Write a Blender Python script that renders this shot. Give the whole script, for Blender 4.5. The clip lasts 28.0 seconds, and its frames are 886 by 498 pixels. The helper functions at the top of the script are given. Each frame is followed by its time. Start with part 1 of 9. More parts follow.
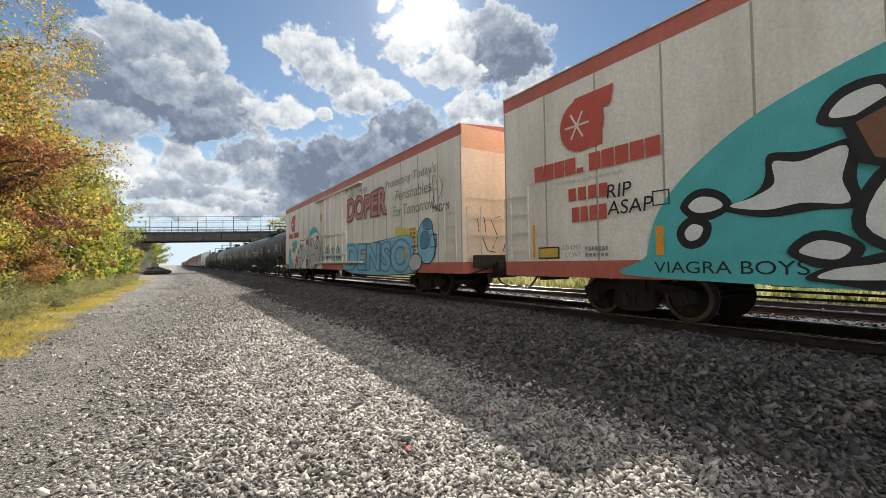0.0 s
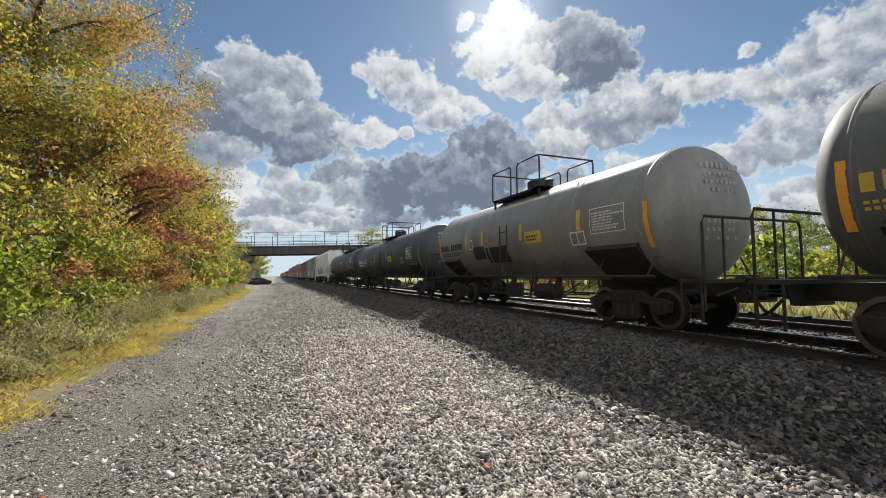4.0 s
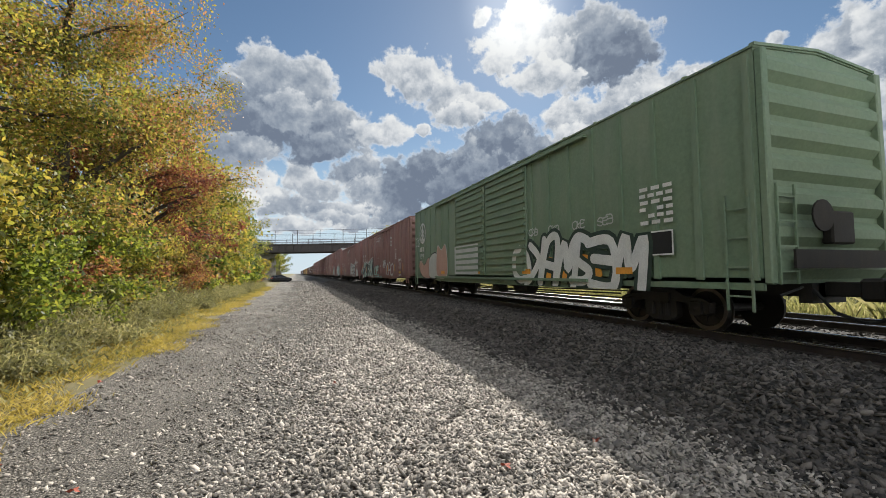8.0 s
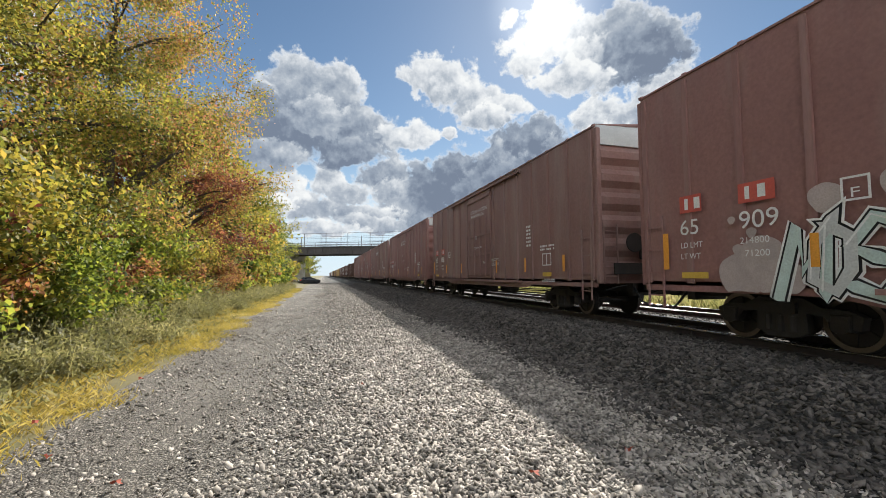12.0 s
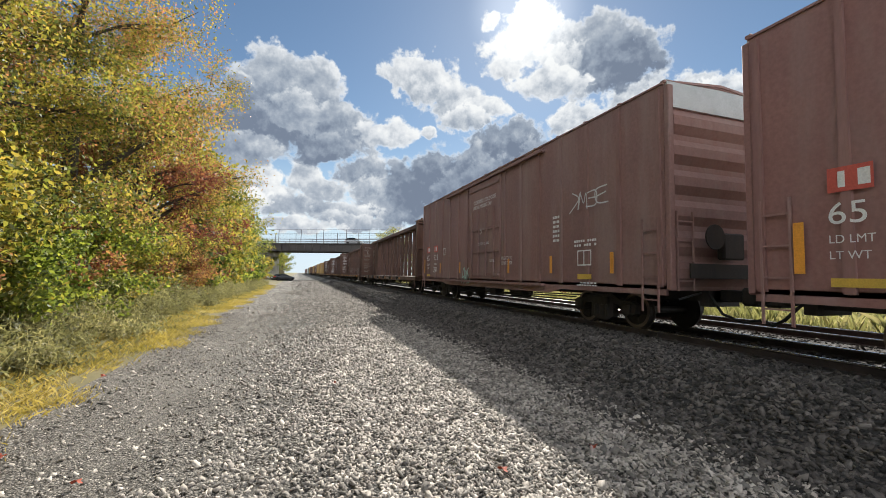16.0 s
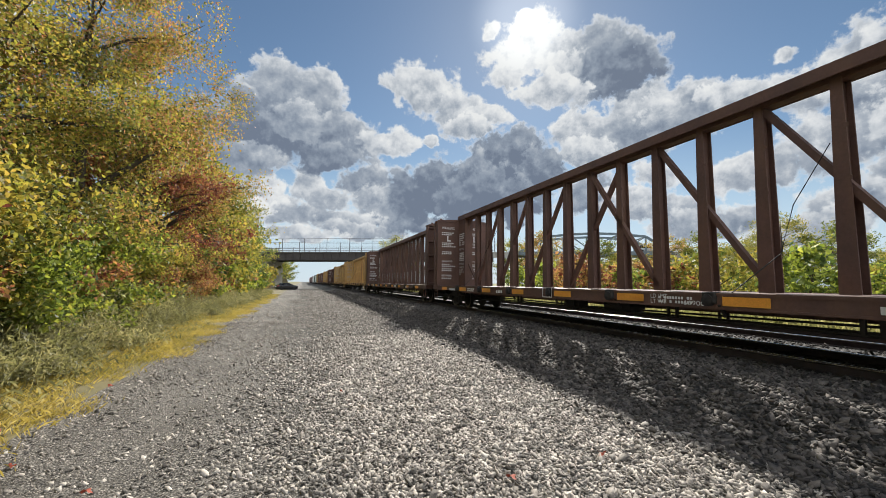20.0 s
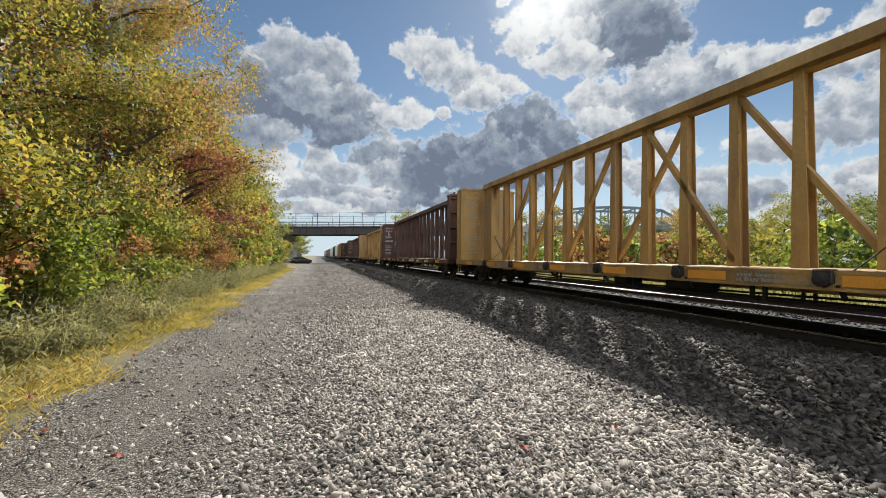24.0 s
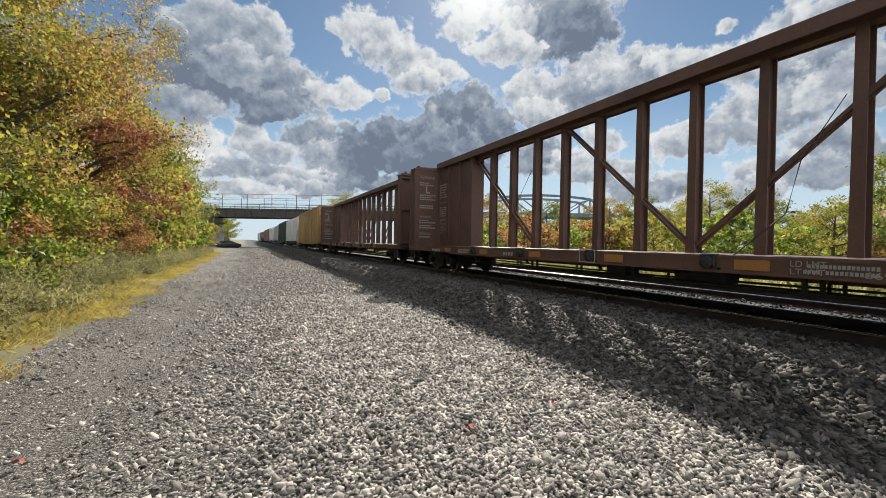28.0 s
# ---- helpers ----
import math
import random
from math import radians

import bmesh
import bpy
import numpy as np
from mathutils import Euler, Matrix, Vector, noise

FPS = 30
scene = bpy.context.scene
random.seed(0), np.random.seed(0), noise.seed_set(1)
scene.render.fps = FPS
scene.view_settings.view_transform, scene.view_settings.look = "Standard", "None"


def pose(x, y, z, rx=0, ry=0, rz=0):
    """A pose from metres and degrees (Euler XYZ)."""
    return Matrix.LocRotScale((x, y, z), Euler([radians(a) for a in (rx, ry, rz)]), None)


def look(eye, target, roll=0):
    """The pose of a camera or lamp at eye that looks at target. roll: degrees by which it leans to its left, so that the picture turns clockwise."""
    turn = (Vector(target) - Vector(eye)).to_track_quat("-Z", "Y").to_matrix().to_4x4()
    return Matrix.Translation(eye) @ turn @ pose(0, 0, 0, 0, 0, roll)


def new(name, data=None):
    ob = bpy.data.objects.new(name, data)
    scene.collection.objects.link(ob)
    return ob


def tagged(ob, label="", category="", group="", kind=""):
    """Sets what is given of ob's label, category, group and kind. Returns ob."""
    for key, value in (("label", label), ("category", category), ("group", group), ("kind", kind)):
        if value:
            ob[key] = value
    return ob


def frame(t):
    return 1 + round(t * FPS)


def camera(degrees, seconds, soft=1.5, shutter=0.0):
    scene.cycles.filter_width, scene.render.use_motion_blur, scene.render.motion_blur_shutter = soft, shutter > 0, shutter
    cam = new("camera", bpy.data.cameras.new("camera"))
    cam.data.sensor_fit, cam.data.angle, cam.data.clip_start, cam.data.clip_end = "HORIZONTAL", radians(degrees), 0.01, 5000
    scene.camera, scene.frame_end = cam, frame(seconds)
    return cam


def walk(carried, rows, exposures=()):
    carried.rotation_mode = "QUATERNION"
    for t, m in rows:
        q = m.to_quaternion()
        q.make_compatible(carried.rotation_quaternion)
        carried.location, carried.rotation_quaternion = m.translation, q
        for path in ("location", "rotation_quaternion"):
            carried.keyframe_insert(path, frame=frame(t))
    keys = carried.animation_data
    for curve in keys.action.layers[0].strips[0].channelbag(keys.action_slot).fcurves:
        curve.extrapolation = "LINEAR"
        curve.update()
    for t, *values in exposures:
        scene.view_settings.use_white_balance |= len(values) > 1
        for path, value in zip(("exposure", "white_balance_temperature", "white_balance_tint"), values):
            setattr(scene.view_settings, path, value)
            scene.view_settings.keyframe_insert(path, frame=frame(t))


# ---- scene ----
import functools


def held(x, y, z, pitch, yaw, roll):
    """Pose of the hand-held camera: degrees up, to the right, and of lean."""
    return pose(x, y, z, 90 + pitch, 0, -yaw) @ pose(0, 0, 0, 0, 0, roll)


# ---- camera ----
cam = camera(93.3, 28.0, soft=0.5)
walk(cam, [
    (0, held(0.034, 0.023, 1.719, 1.64, 32.50, -0.90)),
    (0.5, held(0.106, 0.008, 1.725, 1.80, 26.93, -1.68)),
    (1, held(0.108, 0.010, 1.725, 2.07, 24.07, -2.03)),
    (1.5, held(0.073, 0.027, 1.730, 2.22, 22.86, -2.10)),
    (2, held(0.046, 0.036, 1.733, 2.50, 22.89, -1.95)),
    (2.5, held(0.015, 0.024, 1.738, 2.89, 22.97, -1.39)),
    (3, held(0.021, 0.011, 1.731, 3.27, 22.61, -0.99)),
    (3.5, held(0.023, -0.009, 1.736, 3.54, 22.15, -0.64)),
    (5.5, held(0.002, -0.016, 1.743, 3.26, 21.26, -0.21)),
    (6, held(0.011, 0.004, 1.741, 3.17, 21.25, -0.17)),
    (6.5, held(0.020, 0.005, 1.742, 3.14, 21.05, -0.24)),
    (7, held(0.012, 0.014, 1.749, 3.18, 20.65, -0.22)),
    (7.5, held(0.011, 0.024, 1.748, 3.23, 20.02, -0.37)),
    (8, held(0.013, 0.026, 1.749, 3.20, 19.38, -0.45)),
    (8.5, held(0.026, 0.008, 1.752, 3.21, 18.82, -0.41)),
    (9, held(0.045, -0.008, 1.750, 3.26, 18.33, -0.45)),
    (9.5, held(0.036, -0.001, 1.747, 3.33, 17.99, -0.30)),
    (10, held(0.027, -0.004, 1.751, 3.39, 17.54, -0.26)),
    (10.5, held(0.043, -0.009, 1.752, 3.49, 16.90, -0.15)),
    (11, held(0.106, -0.009, 1.748, 3.45, 16.24, -0.30)),
    (11.5, held(0.102, 0.003, 1.743, 3.47, 15.78, -0.46)),
    (12, held(0.001, 0.042, 1.750, 3.60, 15.83, -0.14)),
    (12.5, held(-0.015, 0.049, 1.751, 3.73, 16.11, 0.04)),
    (14.5, held(0.020, -0.009, 1.754, 4.04, 17.18, 0.20)),
    (15, held(0.019, -0.017, 1.762, 3.97, 17.77, 0.44)),
    (15.5, held(0.006, -0.018, 1.759, 3.78, 18.40, 0.63)),
    (16, held(-0.002, -0.018, 1.757, 3.56, 18.98, 0.94)),
    (16.5, held(-0.015, -0.020, 1.762, 3.52, 19.33, 1.21)),
    (17, held(-0.017, -0.015, 1.755, 3.68, 19.62, 1.37)),
    (17.5, held(-0.023, -0.018, 1.764, 3.99, 19.92, 1.40)),
    (18, held(-0.027, -0.033, 1.769, 4.40, 20.08, 1.25)),
    (18.5, held(-0.041, -0.059, 1.764, 4.81, 20.09, 1.15)),
    (19, held(-0.040, -0.047, 1.747, 4.95, 19.73, 0.91)),
    (19.5, held(-0.040, -0.052, 1.756, 4.79, 19.20, 0.59)),
    (20, held(-0.038, -0.033, 1.750, 4.63, 18.56, 0.50)),
    (20.5, held(-0.036, -0.033, 1.771, 4.38, 17.95, 0.08)),
    (21, held(-0.030, -0.052, 1.768, 4.35, 17.42, 0.22)),
    (21.5, held(-0.031, -0.036, 1.762, 4.27, 16.90, 0.43)),
    (23.5, held(-0.049, 0.005, 1.750, 2.26, 16.26, 0.81)),
    (24, held(-0.045, 0.011, 1.751, 1.08, 16.93, 0.57)),
    (24.5, held(-0.043, 0.007, 1.742, -0.05, 17.75, 0.42)),
    (25, held(-0.035, 0.004, 1.742, -0.78, 18.25, 0.26)),
    (25.5, held(-0.035, 0.015, 1.742, -1.13, 18.28, 0.28)),
    (26, held(-0.048, 0.013, 1.741, -1.12, 17.85, 0.32)),
    (26.5, held(-0.068, 0.014, 1.740, -0.95, 17.25, 0.52)),
    (27, held(-0.086, 0.020, 1.740, -0.78, 17.58, 0.67)),
    (27.5, held(-0.093, 0.042, 1.736, -0.75, 18.52, 0.68)),
    (28, held(-0.113, 0.061, 1.736, -0.84, 25.35, 0.96)),
], exposures=[(0, 0.82, 6300, 8), (0.8, 0.74, 6300, 8), (2, 0.62, 6300, 8), (8, 0.6, 6300, 8), (9.5, 0.72, 6300, 8), (12, 0.8, 6300, 8), (16, 0.8, 6300, 8), (17.6, 0.6, 6300, 8), (28, 0.58, 6300, 8)])

# ---- light ----
SUN_AZ, SUN_EL = 30.0, 33.0  # degrees to the right of the track, and above the horizon
sun_dir = Vector((math.sin(radians(SUN_AZ)) * math.cos(radians(SUN_EL)), math.cos(radians(SUN_AZ)) * math.cos(radians(SUN_EL)), math.sin(radians(SUN_EL))))
sun = new("sun", bpy.data.lights.new("sun", "SUN"))
sun.data.energy, sun.data.angle, sun.data.color = 5.0, radians(0.6), (1.0, 0.93, 0.82)
sun.matrix_world = look((0, 0, 60), Vector((0, 0, 60)) - sun_dir)


class Net:
    """Short hand for a node tree."""

    def __init__(self, tree):
        self.t = tree
        self.t.nodes.clear()

    def n(self, kind, ins=None, **props):
        node = self.t.nodes.new("ShaderNode" + kind)
        for k, v in props.items():
            if k == "op":
                node.operation = v
            elif k == "dt":
                node.data_type = v
            elif k == "blend":
                node.blend_type = v
            elif k == "dims":
                node.noise_dimensions = v
            elif k == "feature":
                node.feature = v
            elif k == "sky":
                node.sky_type = v
        for k, v in (ins or {}).items():
            if isinstance(v, bpy.types.NodeSocket):
                self.t.links.new(v, node.inputs[k])
            else:
                node.inputs[k].default_value = v
        return node

    def math(self, op, a, b=0.0, c=0.0):
        return self.n("Math", {0: a, 1: b, 2: c}, op=op).outputs[0]

    def vmath(self, op, a, b=(0, 0, 0)):
        return self.n("VectorMath", {0: a, 1: b}, op=op).outputs[0]

    def smooth(self, x, lo, hi, a=0.0, b=1.0):
        node = self.n("MapRange", {0: x, 1: lo, 2: hi, 3: a, 4: b})
        node.interpolation_type = "SMOOTHSTEP"
        return node.outputs[0]

    def mix(self, fac, a, b, blend="MIX"):
        node = self.n("Mix", {0: fac, 6: a, 7: b}, dt="RGBA", blend=blend)
        return node.outputs[2]

    def noise(self, vec, scale, detail=4.0, rough=0.55, distort=0.0):
        return self.n("TexNoise", {"Vector": vec, "Scale": scale, "Detail": detail, "Roughness": rough, "Distortion": distort})

    def ramp(self, fac, stops):
        node = self.n("ValToRGB", {0: fac})
        el = node.color_ramp.elements
        while len(el) < len(stops):
            el.new(0.5)
        for e, (p, c) in zip(el, stops):
            e.position, e.color = p, (*c, 1)
        return node.outputs[0]


# Cumulus clouds, each heaped up of puffs: azimuth and height in degrees, half widths, and how thin (light) each is.
LOW_BANKS = [
    (7.3, 13.4, 3.2, 1.9, 0.4), (10.1, 11.4, 3.5, 1.5, 0.6), (12.4, 9.2, 4.6, 1.7, 0.4), (-2.4, 9, 2.1, 2, 0.65),
    (-4.2, 9.9, 2, 1.4, 0.85), (0.8, 8.3, 3.6, 1.5, 0.6), (5.2, 8.2, 4.5, 1.2, 0.6), (-5.6, 12.2, 2.7, 1.7, 0.8),
    (0.7, 12.4, 2.5, 1.8, 0.8), (3.6, 11, 3, 1.5, 0.6), (7.1, 6.8, 6.8, 1.1, 0.6), (16.3, 7.9, 4.7, 1.4, 0.4),
    (-0.2, 6, 4.2, 0.9, 0.7), (-7.1, 8.9, 2.6, 1.7, 0.8), (37.4, 11.8, 3.5, 2.3, 0.4), (42.7, 10.4, 3.2, 1.9, 0.6),
    (47.9, 9.1, 2.9, 2, 0.6), (54.3, 12.3, 2.5, 2.1, 0.75), (46, 13.5, 2.4, 1.3, 0.75),
]
LEFT_CLOUD = [
    (-4.3, 24.1, 3.6, 2.5, 0.6), (0.7, 23.8, 3.8, 2.8, 0.55), (-7.4, 21.6, 1.8, 1.9, 0.65), (-9, 16.5, 2.9, 3.6, 0.35),
    (-4.8, 18.7, 5.8, 4, 0.16), (0.9, 18.7, 5.8, 3.6, 0.25), (-1.3, 20.2, 3.2, 1.8, 0.5), (6.1, 18.8, 4.2, 2.4, 0.42),
    (10.7, 18.8, 3.4, 1.4, 0.8), (-7.3, 14.7, 3.9, 1.8, 0.4), (3.1, 16.4, 3.6, 1.4, 0.22),
]
SMALL_CLOUD = [
    (13.4, 26.1, 3.5, 1.9, 0.85), (17.4, 24.8, 3.5, 2.3, 0.75), (21.4, 22.4, 3.8, 2, 0.7), (25.6, 22.2, 2.3, 1.2, 0.85),
    (22.2, 20.4, 3.2, 1.1, 0.75), (16.6, 19.2, 0.8, 0.7, 0.8),
]
SUNNY_CLOUD = [
    (29.8, 28.9, 4.4, 3.1, 1.1), (30.9, 31.2, 3.4, 2.2, 1.2), (27.5, 26.9, 2.6, 1.4, 0.95), (25.4, 32.6, 1.3, 1, 1.1),
    (35.7, 28.8, 3.3, 2.1, 0.8), (40, 28.8, 3.8, 2.4, 0.5), (44.6, 27, 2.9, 2.1, 0.6), (36.3, 25.9, 3.9, 2.5, 0.75),
    (41.9, 26.2, 4.7, 2.7, 0.16), (33, 24.7, 4.1, 1.3, 0.85),
]
LONG_CLOUD = [
    (36.9, 20.3, 3.2, 2, 0.8), (38.3, 18.1, 4.8, 2.4, 0.6), (45, 21.4, 4.7, 2.6, 0.65), (49.5, 21.3, 3.4, 2.2, 0.7),
    (53.1, 20.7, 2.6, 1.4, 0.85), (43.6, 18.7, 5.4, 2.7, 0.5), (49.1, 19.1, 3.5, 1.8, 0.45), (36.8, 17.1, 3.2, 1.7, 0.75),
]
TALL_CLOUDS = [
    (13.9, 11.7, 2.7, 3, 0.3), (18.3, 12.3, 4.7, 3.8, 0.12), (21, 10.6, 3.1, 3.1, 0.15), (29.2, 19, 2.1, 1.8, 0.35),
    (26.9, 17.8, 2.7, 2.3, 0.25), (28.4, 15.3, 5.9, 4.4, 0.1), (32.5, 15.4, 2.8, 2.2, 0.2), (23.3, 13.4, 2.2, 3, 0.2),
    (26.4, 11.6, 4.6, 3, 0.12),
]
OVER_THE_TRAIN = [
    (59.4, 19.7, 3, 2, 0.7), (58.1, 23.8, 1.2, 0.8, 0.8), (65.2, 21, 3.7, 2.8, 0.55), (68.6, 21.9, 3.1, 3.1, 0.6),
    (66.3, 17.8, 3.7, 1.9, 0.4), (62.4, 14.4, 4.9, 2.6, 0.6), (68.8, 10.1, 3.7, 2.4, 0.45), (56.7, 12.8, 3.4, 1.8, 0.6),
    (64.9, 7.7, 5.1, 1.6, 0.55), (69.4, 16.3, 3.6, 2.3, 0.55), (44.9, 9.7, 4.1, 1.8, 0.6), (51.5, 7, 5, 1.8, 0.5),
    (60.1, 5.6, 4.7, 1.4, 0.6),
]
PUFFS = LOW_BANKS + OVER_THE_TRAIN + LEFT_CLOUD + SMALL_CLOUD + LONG_CLOUD + SUNNY_CLOUD + TALL_CLOUDS
world = bpy.data.worlds.new("world")
scene.world = world
world.use_nodes = True
W = Net(world.node_tree)
sky = W.n("TexSky", sky="NISHITA")
sky.sun_disc = False
sky.sun_elevation, sky.sun_rotation = radians(SUN_EL), radians(SUN_AZ)
sky.air_density, sky.dust_density, sky.ozone_density = 1.0, 0.15, 1.8
way = W.n("TexCoord").outputs["Generated"]
xyz = W.n("SeparateXYZ", {0: way})
azim = W.math("MULTIPLY", W.math("ARCTAN2", xyz.outputs[0], xyz.outputs[1]), 180 / math.pi)
elev = W.math("MULTIPLY", W.math("ARCSINE", xyz.outputs[2]), 180 / math.pi)
flat = W.n("CombineXYZ", {0: azim, 1: elev}).outputs[0]
SUNWARD = tuple((sun_dir - Vector((math.sin(radians(22)) * 0.96, math.cos(radians(22)) * 0.96, 0.27))).normalized() * 0.022)
away = W.smooth(W.math("ABSOLUTE", W.math("SUBTRACT", azim, 32.0)), 42.0, 62.0)
high = W.smooth(elev, 34.0, 46.0)


def billows(dirn):
    """Fine heaps and wisps of the cloud's surface."""
    heaps = W.n("TexVoronoi", {"Vector": W.vmath("ADD", dirn, W.vmath("MULTIPLY", W.noise(dirn, 14.0, 3.0).outputs["Color"], (0.05, 0.05, 0.05))), "Scale": 19.0, "Detail": 3.0, "Roughness": 0.6, "Smoothness": 0.3}, feature="SMOOTH_F1").outputs["Distance"]
    wisps = W.noise(dirn, 30.0, 7.0, 0.62).outputs[0]
    return W.math("ADD", W.math("MULTIPLY", W.math("SUBTRACT", 1.0, heaps), 0.42), W.math("ADD", W.math("MULTIPLY", W.math("SUBTRACT", wisps, 0.5), 1.5), W.math("MULTIPLY", W.math("SUBTRACT", W.noise(dirn, 11.0, 5.0, 0.6).outputs[0], 0.46), 1.1)))


bumps = billows(way)
relief = W.math("SUBTRACT", bumps, billows(W.vmath("ADD", way, SUNWARD)))
lumps = W.noise(way, 9.0, 5.0, 0.55)
spot = W.vmath("ADD", flat, W.vmath("MULTIPLY", W.vmath("SUBTRACT", lumps.outputs["Color"], (0.5, 0.5, 0.5)), (4.5, 3.6, 0)))
# the rest of the sky is half covered by the same kind of cloud
broken = W.math("MULTIPLY", W.math("SUBTRACT", W.noise(W.vmath("MULTIPLY", way, (1, 1, 1.8)), 3.2, 5.0, 0.55).outputs[0], 0.47), 5.0)
broken = W.math("SUBTRACT", broken, W.math("MULTIPLY", W.math("SUBTRACT", 1.0, W.math("MAXIMUM", away, high)), 4.0))
cover = W.smooth(W.math("ADD", broken, bumps), 0.0, 0.4)
light = W.smooth(broken, 0.0, 1.2, 1.0, 0.6)
for a, e, w, h, thin in PUFFS:
    # a hair of the last puff's light keeps the puffs in order
    at = W.vmath("ADD", spot, W.math("MULTIPLY", light, 1e-7))
    d = W.vmath("MULTIPLY", W.vmath("SUBTRACT", at, (a, e, 0)), (0.86 / w, 0.86 / h, 0))
    inner = W.math("ADD", W.math("SUBTRACT", 1.2, W.n("VectorMath", {0: d}, op="LENGTH").outputs["Value"]), bumps)
    here = W.smooth(inner, 0.0, 0.38)
    toward = Vector(((31.0 - a) * 0.6, 33.0 - e, 0)).normalized()
    side = W.n("VectorMath", {0: d, 1: tuple(toward * 0.2)}, op="DOT_PRODUCT").outputs["Value"]
    # thin edges glow with the sun behind them, thick middles are grey
    rim = W.math("MULTIPLY", W.smooth(inner, 0.5, 0.05, 0.0, 0.44), W.math("MULTIPLY_ADD", cover, -0.55, 1.0))
    glow = W.math("ADD", W.math("ADD", side, thin - 0.11), rim)
    light = W.math("MULTIPLY_ADD", here, W.math("SUBTRACT", glow, light), light)
    cover = W.math("MAXIMUM", cover, here)
light = W.math("ADD", light, W.math("MULTIPLY", relief, 0.55))
cloud_col = W.ramp(light, [(0.0, (0.21, 0.25, 0.33)), (0.25, (0.33, 0.38, 0.46)), (0.5, (0.50, 0.54, 0.60)), (0.78, (0.82, 0.83, 0.85)), (1.0, (1.0, 0.99, 0.97))])
# unseen clouds opposite the sun, brightened to fill the train's shaded side
facing = W.n("VectorMath", {0: way, 1: tuple(sun_dir)}, op="DOT_PRODUCT").outputs["Value"]
cloud_fill = W.smooth(facing, 0.55, -0.6, 1.0, 4.9)
SKY, CLOUD = 0.050, 0.55
sky_tint = W.mix(1.0, sky.outputs[0], (1.0, 1.04, 1.03, 1), "MULTIPLY")
# pale haze low over the land
haze = W.smooth(elev, 19.0, 0.0, 0.0, 0.85)
sky_tint = W.mix(haze, sky_tint, (8.4, 9.9, 11.4, 1))
back_sky = W.n("Background", {0: sky_tint, 1: SKY})
back_cloud = W.n("Background", {0: cloud_col, 1: W.math("MULTIPLY", cloud_fill, CLOUD)})
both = W.n("MixShader", {0: cover, 1: back_sky.outputs[0], 2: back_cloud.outputs[0]})
# the haze round the sun
halo = W.math("ADD", W.math("MULTIPLY", W.math("POWER", W.smooth(facing, 0.990, 1.0), 2.0), 0.16), W.smooth(facing, 0.99975, 0.99996, 0.0, 1.2))
back_halo = W.n("Background", {0: (1.0, 0.98, 0.94, 1), 1: halo})
both = W.n("AddShader", {0: both.outputs[0], 1: back_halo.outputs[0]})
W.t.links.new(both.outputs[0], W.n("OutputWorld").inputs[0])
scene.view_settings.exposure = 0.0

# ---- materials ----
def surface(name, a, b, scale=3.0, rough=0.7, metal=0.0, bump=0.15, fine=40.0, dirt=None, dirt_amount=0.35, streak=1.0, island=0.0, coat=0.0):
    """A worn surface: two colours in broad patches, fine grain, and dirt in streaks down its height."""
    m = bpy.data.materials.new(name)
    m.use_nodes = True
    N = Net(m.node_tree)
    at = N.n("TexCoord").outputs["Object"]
    rnd = N.n("ObjectInfo").outputs["Random"]
    at = N.vmath("ADD", at, N.n("CombineXYZ", {0: N.math("MULTIPLY", rnd, 31.0), 1: N.math("MULTIPLY", rnd, 17.0)}).outputs[0])
    broad = N.noise(at, scale, 5.0, 0.6).outputs[0]
    grain = N.noise(at, fine, 4.0, 0.6).outputs[0]
    col = N.mix(N.smooth(broad, 0.3, 0.7), (*a, 1), (*b, 1))
    col = N.mix(0.35, col, N.mix(1.0, col, N.ramp(grain, [(0.25, (0.55, 0.55, 0.55)), (0.75, (1.4, 1.4, 1.4))]), "MULTIPLY"))
    if island:
        isl = N.n("NewGeometry").outputs["Random Per Island"]
        col = N.mix(1.0, col, N.ramp(isl, [(0.0, (1 - island,) * 3), (1.0, (1 + island,) * 3)]), "MULTIPLY")
    if dirt:
        long = N.vmath("MULTIPLY", at, (1.0, 1.0, 1.0 / (1 + 5 * streak)))
        wash = N.noise(long, scale * 2.2, 6.0, 0.65).outputs[0]
        col = N.mix(N.math("MULTIPLY", N.smooth(wash, 0.42, 0.72), dirt_amount), col, (*dirt, 1))
    r = N.math("ADD", rough - 0.12, N.math("MULTIPLY", broad, 0.24))
    bsdf = N.n("BsdfPrincipled", {"Base Color": col, "Roughness": r, "Metallic": metal, "Coat Weight": coat})
    if bump:
        bn = N.n("Bump", {"Height": grain, "Strength": bump, "Distance": 0.02})
        N.t.links.new(bn.outputs[0], bsdf.inputs["Normal"])
    N.t.links.new(bsdf.outputs[0], N.n("OutputMaterial").inputs[0])
    return m


def plain(name, c, rough=0.6, metal=0.0):
    return surface(name, c, tuple(v * 0.86 for v in c), 2.0, rough, metal, 0.05)


